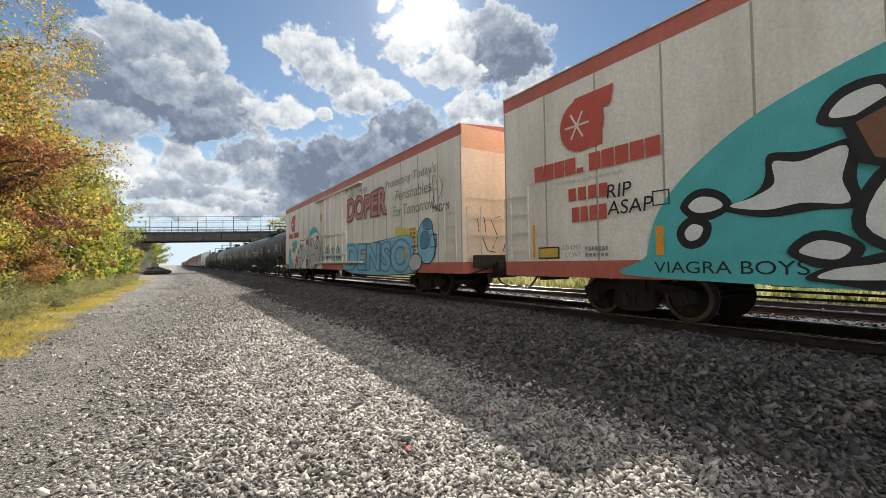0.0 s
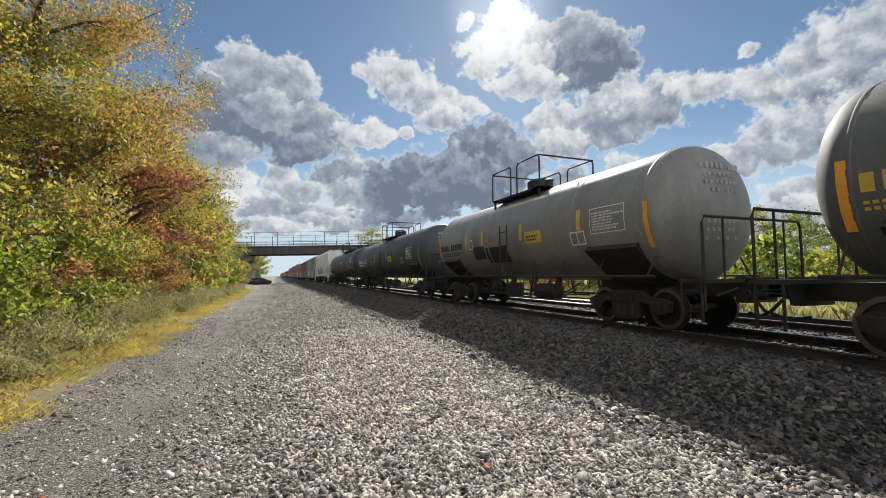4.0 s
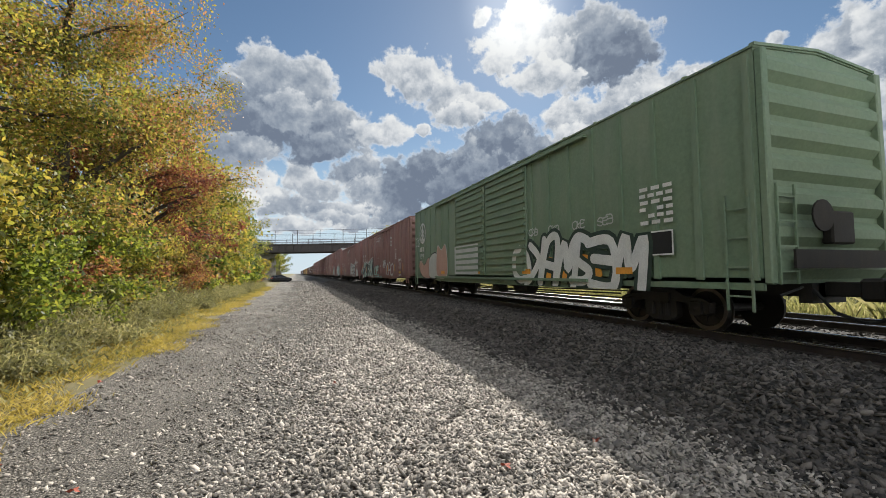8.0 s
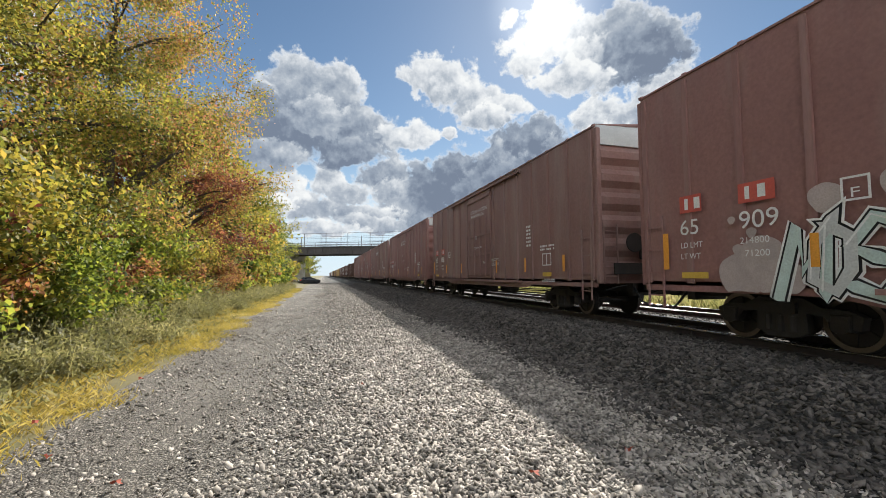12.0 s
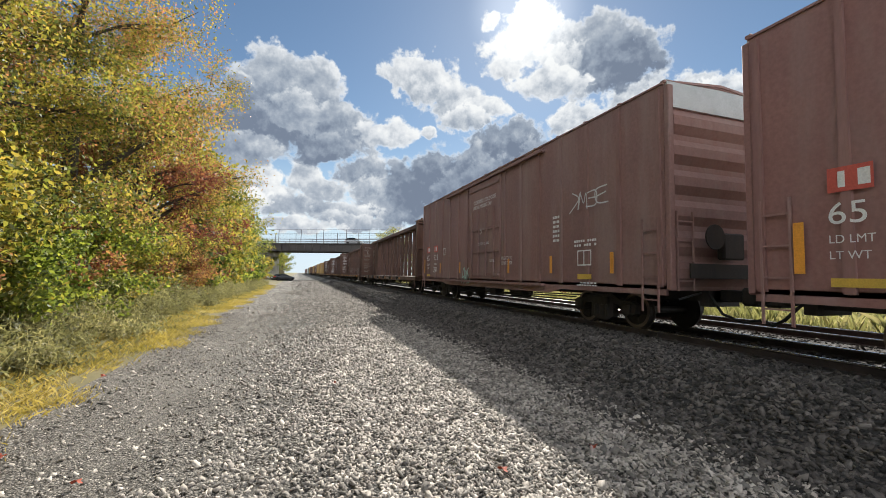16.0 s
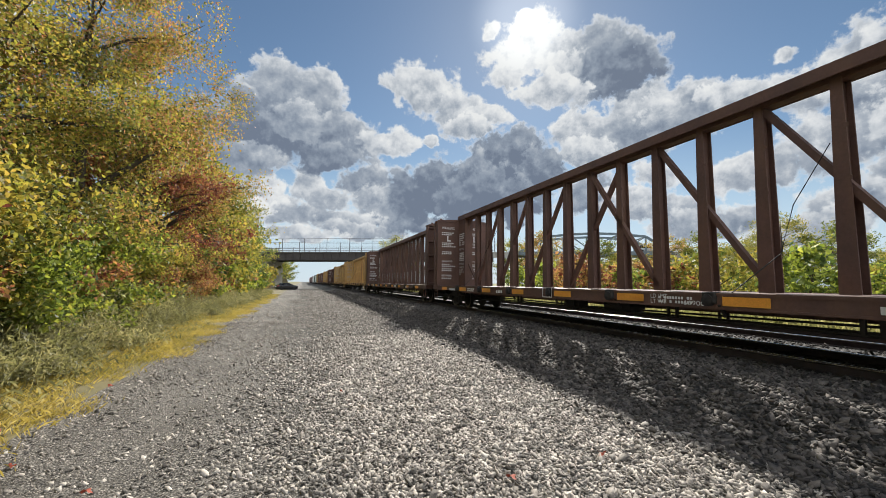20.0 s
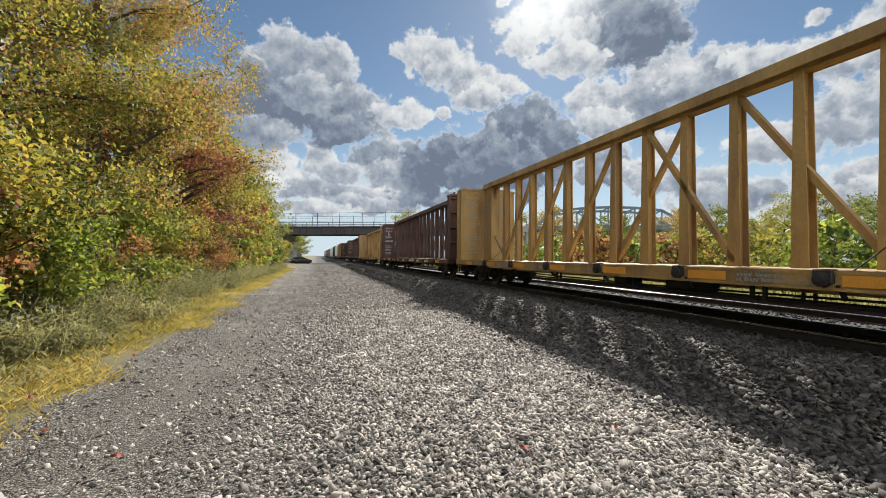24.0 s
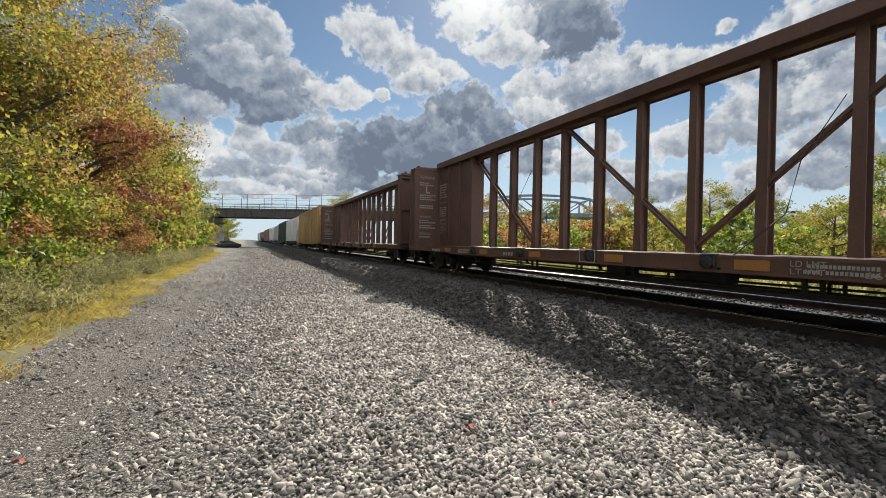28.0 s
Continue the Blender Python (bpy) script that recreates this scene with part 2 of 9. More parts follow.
def foliage(name, stops, rough=0.6):
    """Leaves: each its own tint out of the stops, a little light passing through."""
    m = bpy.data.materials.new(name)
    m.use_nodes = True
    N = Net(m.node_tree)
    isl = N.n("NewGeometry").outputs["Random Per Island"]
    at = N.n("TexCoord").outputs["Object"]
    patch = N.noise(at, 0.5, 3.0).outputs[0]
    f = N.math("ADD", N.math("MULTIPLY", isl, 0.6), N.math("MULTIPLY", N.smooth(patch, 0.3, 0.7), 0.4))
    col = N.ramp(f, stops)
    dif = N.n("BsdfPrincipled", {"Base Color": col, "Roughness": rough})
    thru = N.n("BsdfTranslucent", {"Color": N.mix(1.0, col, (1.3, 1.25, 0.95, 1), "MULTIPLY")})
    mixed = N.n("MixShader", {0: 0.5, 1: dif.outputs[0], 2: thru.outputs[0]})
    N.t.links.new(mixed.outputs[0], N.n("OutputMaterial").inputs[0])
    return m


def stony(name, stops, scale, bump=1.0, patch=((0.8,) * 3, (1.15,) * 3), patch_scale=0.35, rough=0.85, gap_shade=None):
    """Crushed stone: cells of differing grey with dark gaps, in broader drifts."""
    m = bpy.data.materials.new(name)
    m.use_nodes = True
    N = Net(m.node_tree)
    at = N.n("NewGeometry").outputs["Position"]
    jig = N.noise(at, scale * 0.8, 2.0).outputs["Color"]
    at2 = N.vmath("ADD", at, N.vmath("MULTIPLY", jig, (0.6 / scale,) * 3))
    cell = N.n("TexVoronoi", {"Vector": at2, "Scale": scale})
    col = N.ramp(N.n("SeparateColor", {0: cell.outputs["Color"]}).outputs[0], stops)
    gap = N.smooth(cell.outputs["Distance"], 0.25, 0.6, 1.0, 0.35)
    col = N.mix(1.0, col, N.n("CombineColor", {0: gap, 1: gap, 2: gap}).outputs[0], "MULTIPLY")
    drift = N.noise(at, patch_scale, 4.0).outputs[0]
    col = N.mix(1.0, col, N.ramp(drift, [(0.3, patch[0]), (0.7, patch[1])]), "MULTIPLY")
    if gap_shade:
        # shade in the gaps of the loose stone, painted into the base towards +x
        side = N.smooth(N.n("SeparateXYZ", {0: at}).outputs[0], gap_shade[0], gap_shade[1], 1.0, gap_shade[2])
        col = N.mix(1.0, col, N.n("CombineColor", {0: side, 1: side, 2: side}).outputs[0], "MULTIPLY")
    bsdf = N.n("BsdfPrincipled", {"Base Color": col, "Roughness": rough})
    h = N.math("SUBTRACT", 1.0, cell.outputs["Distance"])
    bn = N.n("Bump", {"Height": h, "Strength": bump, "Distance": 0.6 / scale})
    N.t.links.new(bn.outputs[0], bsdf.inputs["Normal"])
    N.t.links.new(bsdf.outputs[0], N.n("OutputMaterial").inputs[0])
    return m


# path base drops to a quarter: painted shade between the loose stones
M_PATH = stony("path_gravel", [(0.0, (0.13, 0.116, 0.102)), (0.5, (0.25, 0.226, 0.2)), (0.85, (0.36, 0.33, 0.295)), (1.0, (0.50, 0.465, 0.42))], 42, 0.9, ((0.62, 0.60, 0.58), (1.15, 1.14, 1.12)), gap_shade=(-1.2, 1.2, 0.25))
# ballast is dark stone, its colour deepened further for the train's shade
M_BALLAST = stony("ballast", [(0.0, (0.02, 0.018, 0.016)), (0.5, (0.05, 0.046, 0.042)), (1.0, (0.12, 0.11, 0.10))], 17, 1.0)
M_DIRTSHADE = stony("oily_shaded_ballast", [(0.0, (0.03, 0.028, 0.026)), (0.6, (0.08, 0.07, 0.065)), (1.0, (0.16, 0.14, 0.13))], 17, 1.0)
M_STONE = surface("loose_stone", (0.41, 0.367, 0.322), (0.215, 0.191, 0.167), 3.0, 0.85, 0, 0.25, 60, island=0.65)
M_BSTONE = surface("shaded_ballast_stone", (0.115, 0.10, 0.089), (0.058, 0.05, 0.044), 3.0, 0.85, 0, 0.25, 60, island=0.8)
# oily track bed, also blackened in colour for the shade under the train
M_OILSHADE = surface("oily_shaded_ballast_stone", (0.05, 0.043, 0.037), (0.03, 0.026, 0.022), 3.0, 1.0, 0, 0.25, 60, island=0.7)
M_EARTH = surface("weedy_earth", (0.20, 0.16, 0.07), (0.12, 0.11, 0.05), 0.5, 0.95, 0, 0.4, 14)
M_FIELD = surface("dry_grass_field", (0.22, 0.19, 0.07), (0.10, 0.12, 0.04), 0.12, 0.95, 0, 0.4, 3)
M_RAIL = surface("rusty_rail", (0.045, 0.03, 0.025), (0.028, 0.02, 0.018), 2, 0.85, 0.0, 0.1)
M_RAILTOP = surface("polished_rail_head", (0.80, 0.79, 0.77), (0.72, 0.71, 0.69), 4, 0.22, 1.0, 0.0)
M_TIE = surface("creosoted_wood", (0.06, 0.045, 0.035), (0.10, 0.08, 0.065), 4, 0.9, 0, 0.4, 30)
M_STEELDARK = surface("dark_steel", (0.020, 0.018, 0.017), (0.034, 0.029, 0.026), 3, 0.7, 0.2, 0.15, dirt=(0.06, 0.045, 0.034), dirt_amount=0.35)
M_WHEEL = surface("wheel_steel", (0.032, 0.024, 0.02), (0.022, 0.018, 0.016), 4, 0.65, 0.3, 0.1)
M_TREAD = plain("worn_wheel_rim", (0.16, 0.13, 0.11), 0.45, 0.8)
M_GIRDER = surface("weathered_girder", (0.05, 0.04, 0.038), (0.07, 0.06, 0.055), 0.5, 0.7, 0.1, 0.1)
# blue-grey truss, its colour paled to stand for the haze of distance
M_TRUSS = plain("haze_paled_truss_paint", (0.16, 0.20, 0.23), 0.7)
M_CONCRETE = surface("concrete", (0.42, 0.41, 0.38), (0.33, 0.32, 0.29), 0.8, 0.9, 0, 0.2, 12, dirt=(0.15, 0.14, 0.12))
M_GALV = plain("galvanised_rail", (0.35, 0.36, 0.37), 0.5, 0.6)
M_BARK = surface("bark", (0.10, 0.08, 0.06), (0.06, 0.05, 0.04), 3, 0.95, 0, 0.6, 18)
M_CREAM = surface("cream_reefer_paint", (0.82, 0.76, 0.68), (0.74, 0.68, 0.60), 0.6, 0.5, 0, 0.05, 20, dirt=(0.42, 0.34, 0.26), dirt_amount=0.35)
M_SEAM = surface("grimy_seam", (0.36, 0.31, 0.25), (0.46, 0.40, 0.33), 1.0, 0.7, 0, 0.05, 20)
M_PEACH = surface("peach_end_paint", (0.90, 0.73, 0.56), (0.84, 0.67, 0.50), 0.6, 0.5, 0, 0.05, 20, dirt=(0.45, 0.32, 0.22), dirt_amount=0.3)
M_ENDORANGE = surface("faded_orange_band", (0.82, 0.46, 0.28), (0.76, 0.42, 0.25), 0.6, 0.5, 0, 0.05, 20)
M_RED = surface("red_band_paint", (0.54, 0.15, 0.11), (0.46, 0.12, 0.085), 0.8, 0.5, 0, 0.05, 20, dirt=(0.25, 0.12, 0.08))
# pale dust on the dark tanks also lifts their colour towards haze
M_BLACK = surface("black_tank_paint", (0.034, 0.036, 0.042), (0.050, 0.052, 0.058), 0.5, 0.6, 0, 0.06, 15, dirt=(0.13, 0.12, 0.11), dirt_amount=0.4)
M_GREYTANK = surface("grey_black_tank_paint", (0.085, 0.088, 0.09), (0.11, 0.11, 0.108), 0.5, 0.66, 0, 0.06, 15, dirt=(0.19, 0.17, 0.15), dirt_amount=0.45)
M_LIGHTTANK = surface("light_grey_tank_paint", (0.24, 0.235, 0.22), (0.19, 0.185, 0.175), 0.5, 0.5, 0, 0.06, 15, dirt=(0.10, 0.085, 0.07), dirt_amount=0.5)
# boxcar dust streaks, paled so the colour also stands for haze on the sides
M_GREEN = surface("green_boxcar_paint", (0.155, 0.225, 0.145), (0.185, 0.25, 0.16), 0.5, 0.6, 0, 0.08, 15, dirt=(0.28, 0.30, 0.23), dirt_amount=0.4)
M_GREENDARK = surface("dark_green_paint", (0.02, 0.04, 0.03), (0.03, 0.05, 0.035), 0.5, 0.6, 0, 0.08, 15)
M_BROWN = surface("oxide_red_boxcar_paint", (0.205, 0.112, 0.098), (0.245, 0.132, 0.113), 0.5, 0.66, 0, 0.1, 15, dirt=(0.30, 0.235, 0.205), dirt_amount=0.5)
M_MAROON = surface("maroon_boxcar_paint", (0.235, 0.115, 0.102), (0.275, 0.136, 0.118), 0.5, 0.66, 0, 0.1, 15, dirt=(0.31, 0.23, 0.205), dirt_amount=0.45)
M_RUST = surface("rusty_brown_paint", (0.125, 0.062, 0.045), (0.085, 0.046, 0.036), 0.8, 0.7, 0, 0.15, 15, dirt=(0.16, 0.085, 0.045), dirt_amount=0.4)
M_YELLOW = surface("yellow_flatcar_paint", (0.45, 0.285, 0.09), (0.37, 0.225, 0.075), 0.6, 0.65, 0, 0.1, 15, dirt=(0.14, 0.08, 0.045), dirt_amount=0.7)
M_GREYHOP = surface("pale_grey_hopper_paint", (0.64, 0.63, 0.60), (0.57, 0.56, 0.53), 0.5, 0.55, 0, 0.05, 15, dirt=(0.26, 0.23, 0.19), dirt_amount=0.35)
# bay colour holds grime and the shade below the car body
M_BAY = surface("grimy_shaded_bay", (0.16, 0.145, 0.125), (0.10, 0.09, 0.078), 0.8, 0.8, 0, 0.1, 15, dirt=(0.30, 0.28, 0.25), dirt_amount=0.3)
M_WHITE = plain("white_stencil", (0.74, 0.73, 0.70), 0.6)
M_PALE = plain("pale_roof_galvanise", (0.50, 0.51, 0.50), 0.5, 0.3)
M_ORANGE = plain("orange_reflector", (0.80, 0.34, 0.04), 0.5)
M_YSTENCIL = plain("yellow_stencil", (0.62, 0.40, 0.06), 0.6)
M_REDSTENCIL = plain("red_stencil", (0.55, 0.10, 0.07), 0.6)
M_INK = plain("black_spray_paint", (0.012, 0.012, 0.014), 0.6)
M_TEAL = plain("teal_spray_paint", (0.10, 0.46, 0.47), 0.6)
M_SKYBLUE = plain("sky_blue_spray_paint", (0.25, 0.52, 0.66), 0.6)
M_SILVER = plain("silver_spray_paint", (0.55, 0.55, 0.53), 0.5)
M_MINT = plain("mint_spray_paint", (0.36, 0.55, 0.47), 0.6)
M_BRICKRED = plain("brick_red_spray_paint", (0.40, 0.10, 0.09), 0.6)
M_COCOA = plain("cocoa_spray_paint", (0.20, 0.09, 0.05), 0.6)
M_LEMON = plain("lemon_spray_paint", (0.70, 0.60, 0.12), 0.6)
M_GLASSDARK = plain("dark_glass", (0.01, 0.012, 0.014), 0.08)
M_STRIP = plain("worn_pale_strip", (0.42, 0.42, 0.43), 0.5)
M_DULLORANGE = plain("dull_orange_reflector", (0.36, 0.16, 0.04), 0.6)
M_RUBBER = plain("rubber", (0.02, 0.02, 0.02), 0.85)


# ---- building helpers ----
def part(name, bm, material, parent=None, label="", smooth=False):
    """Links a bmesh as one mesh object under a thing or a part."""
    me = bpy.data.meshes.new(name)
    bm.to_mesh(me)
    bm.free()
    for m in (material if isinstance(material, (list, tuple)) else [material]):
        me.materials.append(m)
    if smooth:
        me.shade_smooth()
    ob = new(name, me)
    ob.parent = parent
    if label:
        ob["label"] = label
    return ob


def same(name, me, parent, m, label=""):
    """One more object on a mesh that is already there."""
    ob = new(name, me)
    ob.parent = parent
    ob.matrix_basis = m
    if label:
        ob["label"] = label
    return ob


def thing(name, m, label, category, group=""):
    ob = new(name)
    ob.empty_display_size = 0.3
    ob.matrix_basis = m
    return tagged(ob, label, category, group)


def box(bm, x0, x1, y0, y1, z0, z1, bevel=0.0, mi=0):
    vs = [bm.verts.new((x, y, z)) for x in (x0, x1) for y in (y0, y1) for z in (z0, z1)]
    fs = [bm.faces.new([vs[i] for i in q]) for q in ((0, 1, 3, 2), (4, 6, 7, 5), (0, 4, 5, 1), (2, 3, 7, 6), (0, 2, 6, 4), (1, 5, 7, 3))]
    for f in fs:
        f.material_index = mi
    if bevel:
        bmesh.ops.bevel(bm, geom=list({e for f in fs for e in f.edges}), offset=bevel, segments=1, affect="EDGES")
    return bm


def bar(bm, p, q, w, d=None, up=(0, 0, 1)):
    """A square bar from p to q."""
    p, q = Vector(p), Vector(q)
    d = w if d is None else d
    ax = (q - p).normalized()
    side = ax.cross(Vector(up))
    side = side.normalized() if side.length > 1e-4 else Vector((1, 0, 0))
    top = side.cross(ax).normalized()
    vs = [bm.verts.new(e + side * (sx * w / 2) + top * (sz * d / 2)) for e in (p, q) for sx, sz in ((-1, -1), (1, -1), (1, 1), (-1, 1))]
    for q4 in ((3, 2, 1, 0), (4, 5, 6, 7), (0, 1, 5, 4), (1, 2, 6, 5), (2, 3, 7, 6), (3, 0, 4, 7)):
        bm.faces.new([vs[i] for i in q4])
    return bm


def tube(bm, pts, r, n=6):
    """A round rod along the points."""
    rings = []
    pts = [Vector(p) for p in pts]
    for i, p in enumerate(pts):
        d = (pts[min(i + 1, len(pts) - 1)] - pts[max(i - 1, 0)]).normalized()
        a = d.cross(Vector((0.31, 0.22, 0.93)) if abs(d.z) < 0.9 else Vector((1, 0, 0))).normalized()
        b = d.cross(a)
        rr = r[i] if isinstance(r, (list, tuple)) else r
        rings.append([bm.verts.new(p + (a * math.cos(2 * math.pi * k / n) + b * math.sin(2 * math.pi * k / n)) * rr) for k in range(n)])
    for u, v in zip(rings, rings[1:]):
        for k in range(n):
            bm.faces.new((u[k], u[(k + 1) % n], v[(k + 1) % n], v[k]))
    bm.faces.new(rings[0][::-1])
    bm.faces.new(rings[-1])
    return bm


def lathe(bm, profile, axis="y", n=24, at=(0, 0, 0)):
    """Turns (position, radius) pairs about an axis."""
    rings = []
    for p, r in profile:
        ring = []
        for k in range(n):
            c, s = math.cos(2 * math.pi * k / n) * r, math.sin(2 * math.pi * k / n) * r
            v = {"y": (c, p, s), "x": (p, c, s), "z": (c, s, p)}[axis]
            ring.append(bm.verts.new(Vector(v) + Vector(at)))
        rings.append(ring)
    for u, v in zip(rings, rings[1:]):
        for k in range(n):
            bm.faces.new((u[k], u[(k + 1) % n], v[(k + 1) % n], v[k]))
    if profile[0][1] > 1e-4:
        bm.faces.new(rings[0])
    if profile[-1][1] > 1e-4:
        bm.faces.new(rings[-1][::-1])
    return bm


def extrude(bm, outline, y0, y1):
    """A profile in x and z drawn out along y."""
    a = [bm.verts.new((x, y0, z)) for x, z in outline]
    b = [bm.verts.new((x, y1, z)) for x, z in outline]
    n = len(outline)
    for i in range(n):
        bm.faces.new((a[i], a[(i + 1) % n], b[(i + 1) % n], b[i]))
    bm.faces.new(a[::-1])
    bm.faces.new(b)
    return bm


def slab(bm, outline, x0, x1):
    """A profile in y and z drawn out along x."""
    a = [bm.verts.new((x0, y, z)) for y, z in outline]
    b = [bm.verts.new((x1, y, z)) for y, z in outline]
    n = len(outline)
    for i in range(n):
        bm.faces.new((a[i], a[(i + 1) % n], b[(i + 1) % n], b[i]))
    bm.faces.new(a[::-1])
    bm.faces.new(b)
    return bm


def fixed(bm):
    bmesh.ops.recalc_face_normals(bm, faces=bm.faces)
    return bm

# ---- ground and track ----
RAIL_Z = 0.56        # top of the rails above the path
NEAR_X, FAR_X = 8.6, 12.3  # centre lines of the two tracks
NEAR_END = -60.0


def ground_z(x, y):
    """Height of the ground: flat path, low ballast shoulder, field beyond."""
    def ease(v):
        v = max(0.0, min(1.0, v))
        return v * v * (3 - 2 * v)
    z = 0.39 * ease((x - 4.75) / 1.15) - 0.75 * ease((x - 14.6) / 3.5)
    z += 0.10 * ease((-3.0 - x) / 2.0) + 0.9 * ease((-8.0 - x) / 30.0)
    z -= 0.05 * ease(1 - abs(x + 1.7) / 0.8) * 0.5
    z += 0.02 * (noise.noise(Vector((x * 0.45, y * 0.3, 0))) + 0.5 * noise.noise(Vector((x * 1.3, y * 1.1, 3))))
    return z


def build_ground():
    xs = [-3000, -900, -300, -120, -60, -35, -22, -15, -11] + [round(-9 + 0.4 * i, 2) for i in range(34)] + [round(4.6 + 0.15 * i, 2) for i in range(11)] + [round(6.6 + 0.4 * i, 2) for i in range(23)] + [17, 19, 22, 27, 35, 50, 80, 150, 400, 1000, 3000]
    ys = [-3000, -600, -200, -80, -40, -20, -12, -8, -5] + [round(-3 + 0.4 * i, 2) for i in range(86)] + [34 + 2.5 * i for i in range(40)] + [140, 170, 210, 280, 400, 700, 1500, 4500]
    bm = bmesh.new()
    rows = [[bm.verts.new((x, y, ground_z(x, y))) for x in xs] for y in ys]
    for j in range(len(ys) - 1):
        for i in range(len(xs) - 1):
            f = bm.faces.new((rows[j][i], rows[j][i + 1], rows[j + 1][i + 1], rows[j + 1][i]))
            x = (xs[i] + xs[i + 1]) / 2
            edge = -2.9 + 0.35 * noise.noise(Vector((0, ys[j] * 0.4, 7)))
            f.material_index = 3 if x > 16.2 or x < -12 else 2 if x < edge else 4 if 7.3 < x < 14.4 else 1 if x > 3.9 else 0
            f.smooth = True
    ob = part("ground", bm, [M_PATH, M_BALLAST, M_EARTH, M_FIELD, M_DIRTSHADE])
    tagged(ob, "grey gravel path beside the ballast, weedy edges and field", "ground", kind="structure")


build_ground()


def rail_outline(cx):
    half = [(0.075, 0.0), (0.075, 0.012), (0.012, 0.035), (0.012, 0.125), (0.036, 0.14), (0.036, 0.17)]
    pts = [(cx + x, RAIL_Z - 0.175 + z) for x, z in half] + [(cx - x, RAIL_Z - 0.175 + z) for x, z in reversed(half)]
    return pts


def build_track(cx, label):
    track = thing("railway_track", pose(0, 0, 0), label, "railway track", "railway tracks")
    track["kind"] = "structure"
    for side in (-0.755, 0.755):
        bm = bmesh.new()
        extrude(bm, rail_outline(cx + side), NEAR_END, 900)
        part("rail", fixed(bm), M_RAIL, track)
        bm = bmesh.new()
        crown = [(0.037, -0.022)] + [(x, -x * x / 0.12) for x in (0.037, 0.033, 0.028, 0.022, 0.015, 0.007)]
        extrude(bm, [(cx + side + x, RAIL_Z + z) for x, z in crown] + [(cx + side - x, RAIL_Z + z) for x, z in reversed(crown)], NEAR_END, 900)
        part("rail_head", fixed(bm), M_RAILTOP, track, "polished steel rail head")
    bm = bmesh.new()
    box(bm, -1.3, 1.3, -0.115, 0.115, -0.17, 0.0, 0.012)
    first = None
    for i in range(110):
        y = -6 + i * 0.54
        m = pose(cx + random.uniform(-0.03, 0.03), y, RAIL_Z - 0.18, 0, 0, random.uniform(-0.6, 0.6))
        if first is None:
            first = part("tie", bm, M_TIE, track)
            first.matrix_basis = m
        else:
            same("tie", first.data, track, m)
    bm = bmesh.new()
    for i in range(110, 420):
        y = -6 + i * 0.54
        box(bm, cx - 1.3, cx + 1.3, y - 0.115, y + 0.115, RAIL_Z - 0.35, RAIL_Z - 0.18)
    far = part("tie", bm, M_TIE, track)
    far["kind"] = "stuff"
    return track


build_track(NEAR_X, "railway track with rusty rails on dark wooden ties in ballast")
build_track(FAR_X, "second railway track beyond the train, polished rail heads")


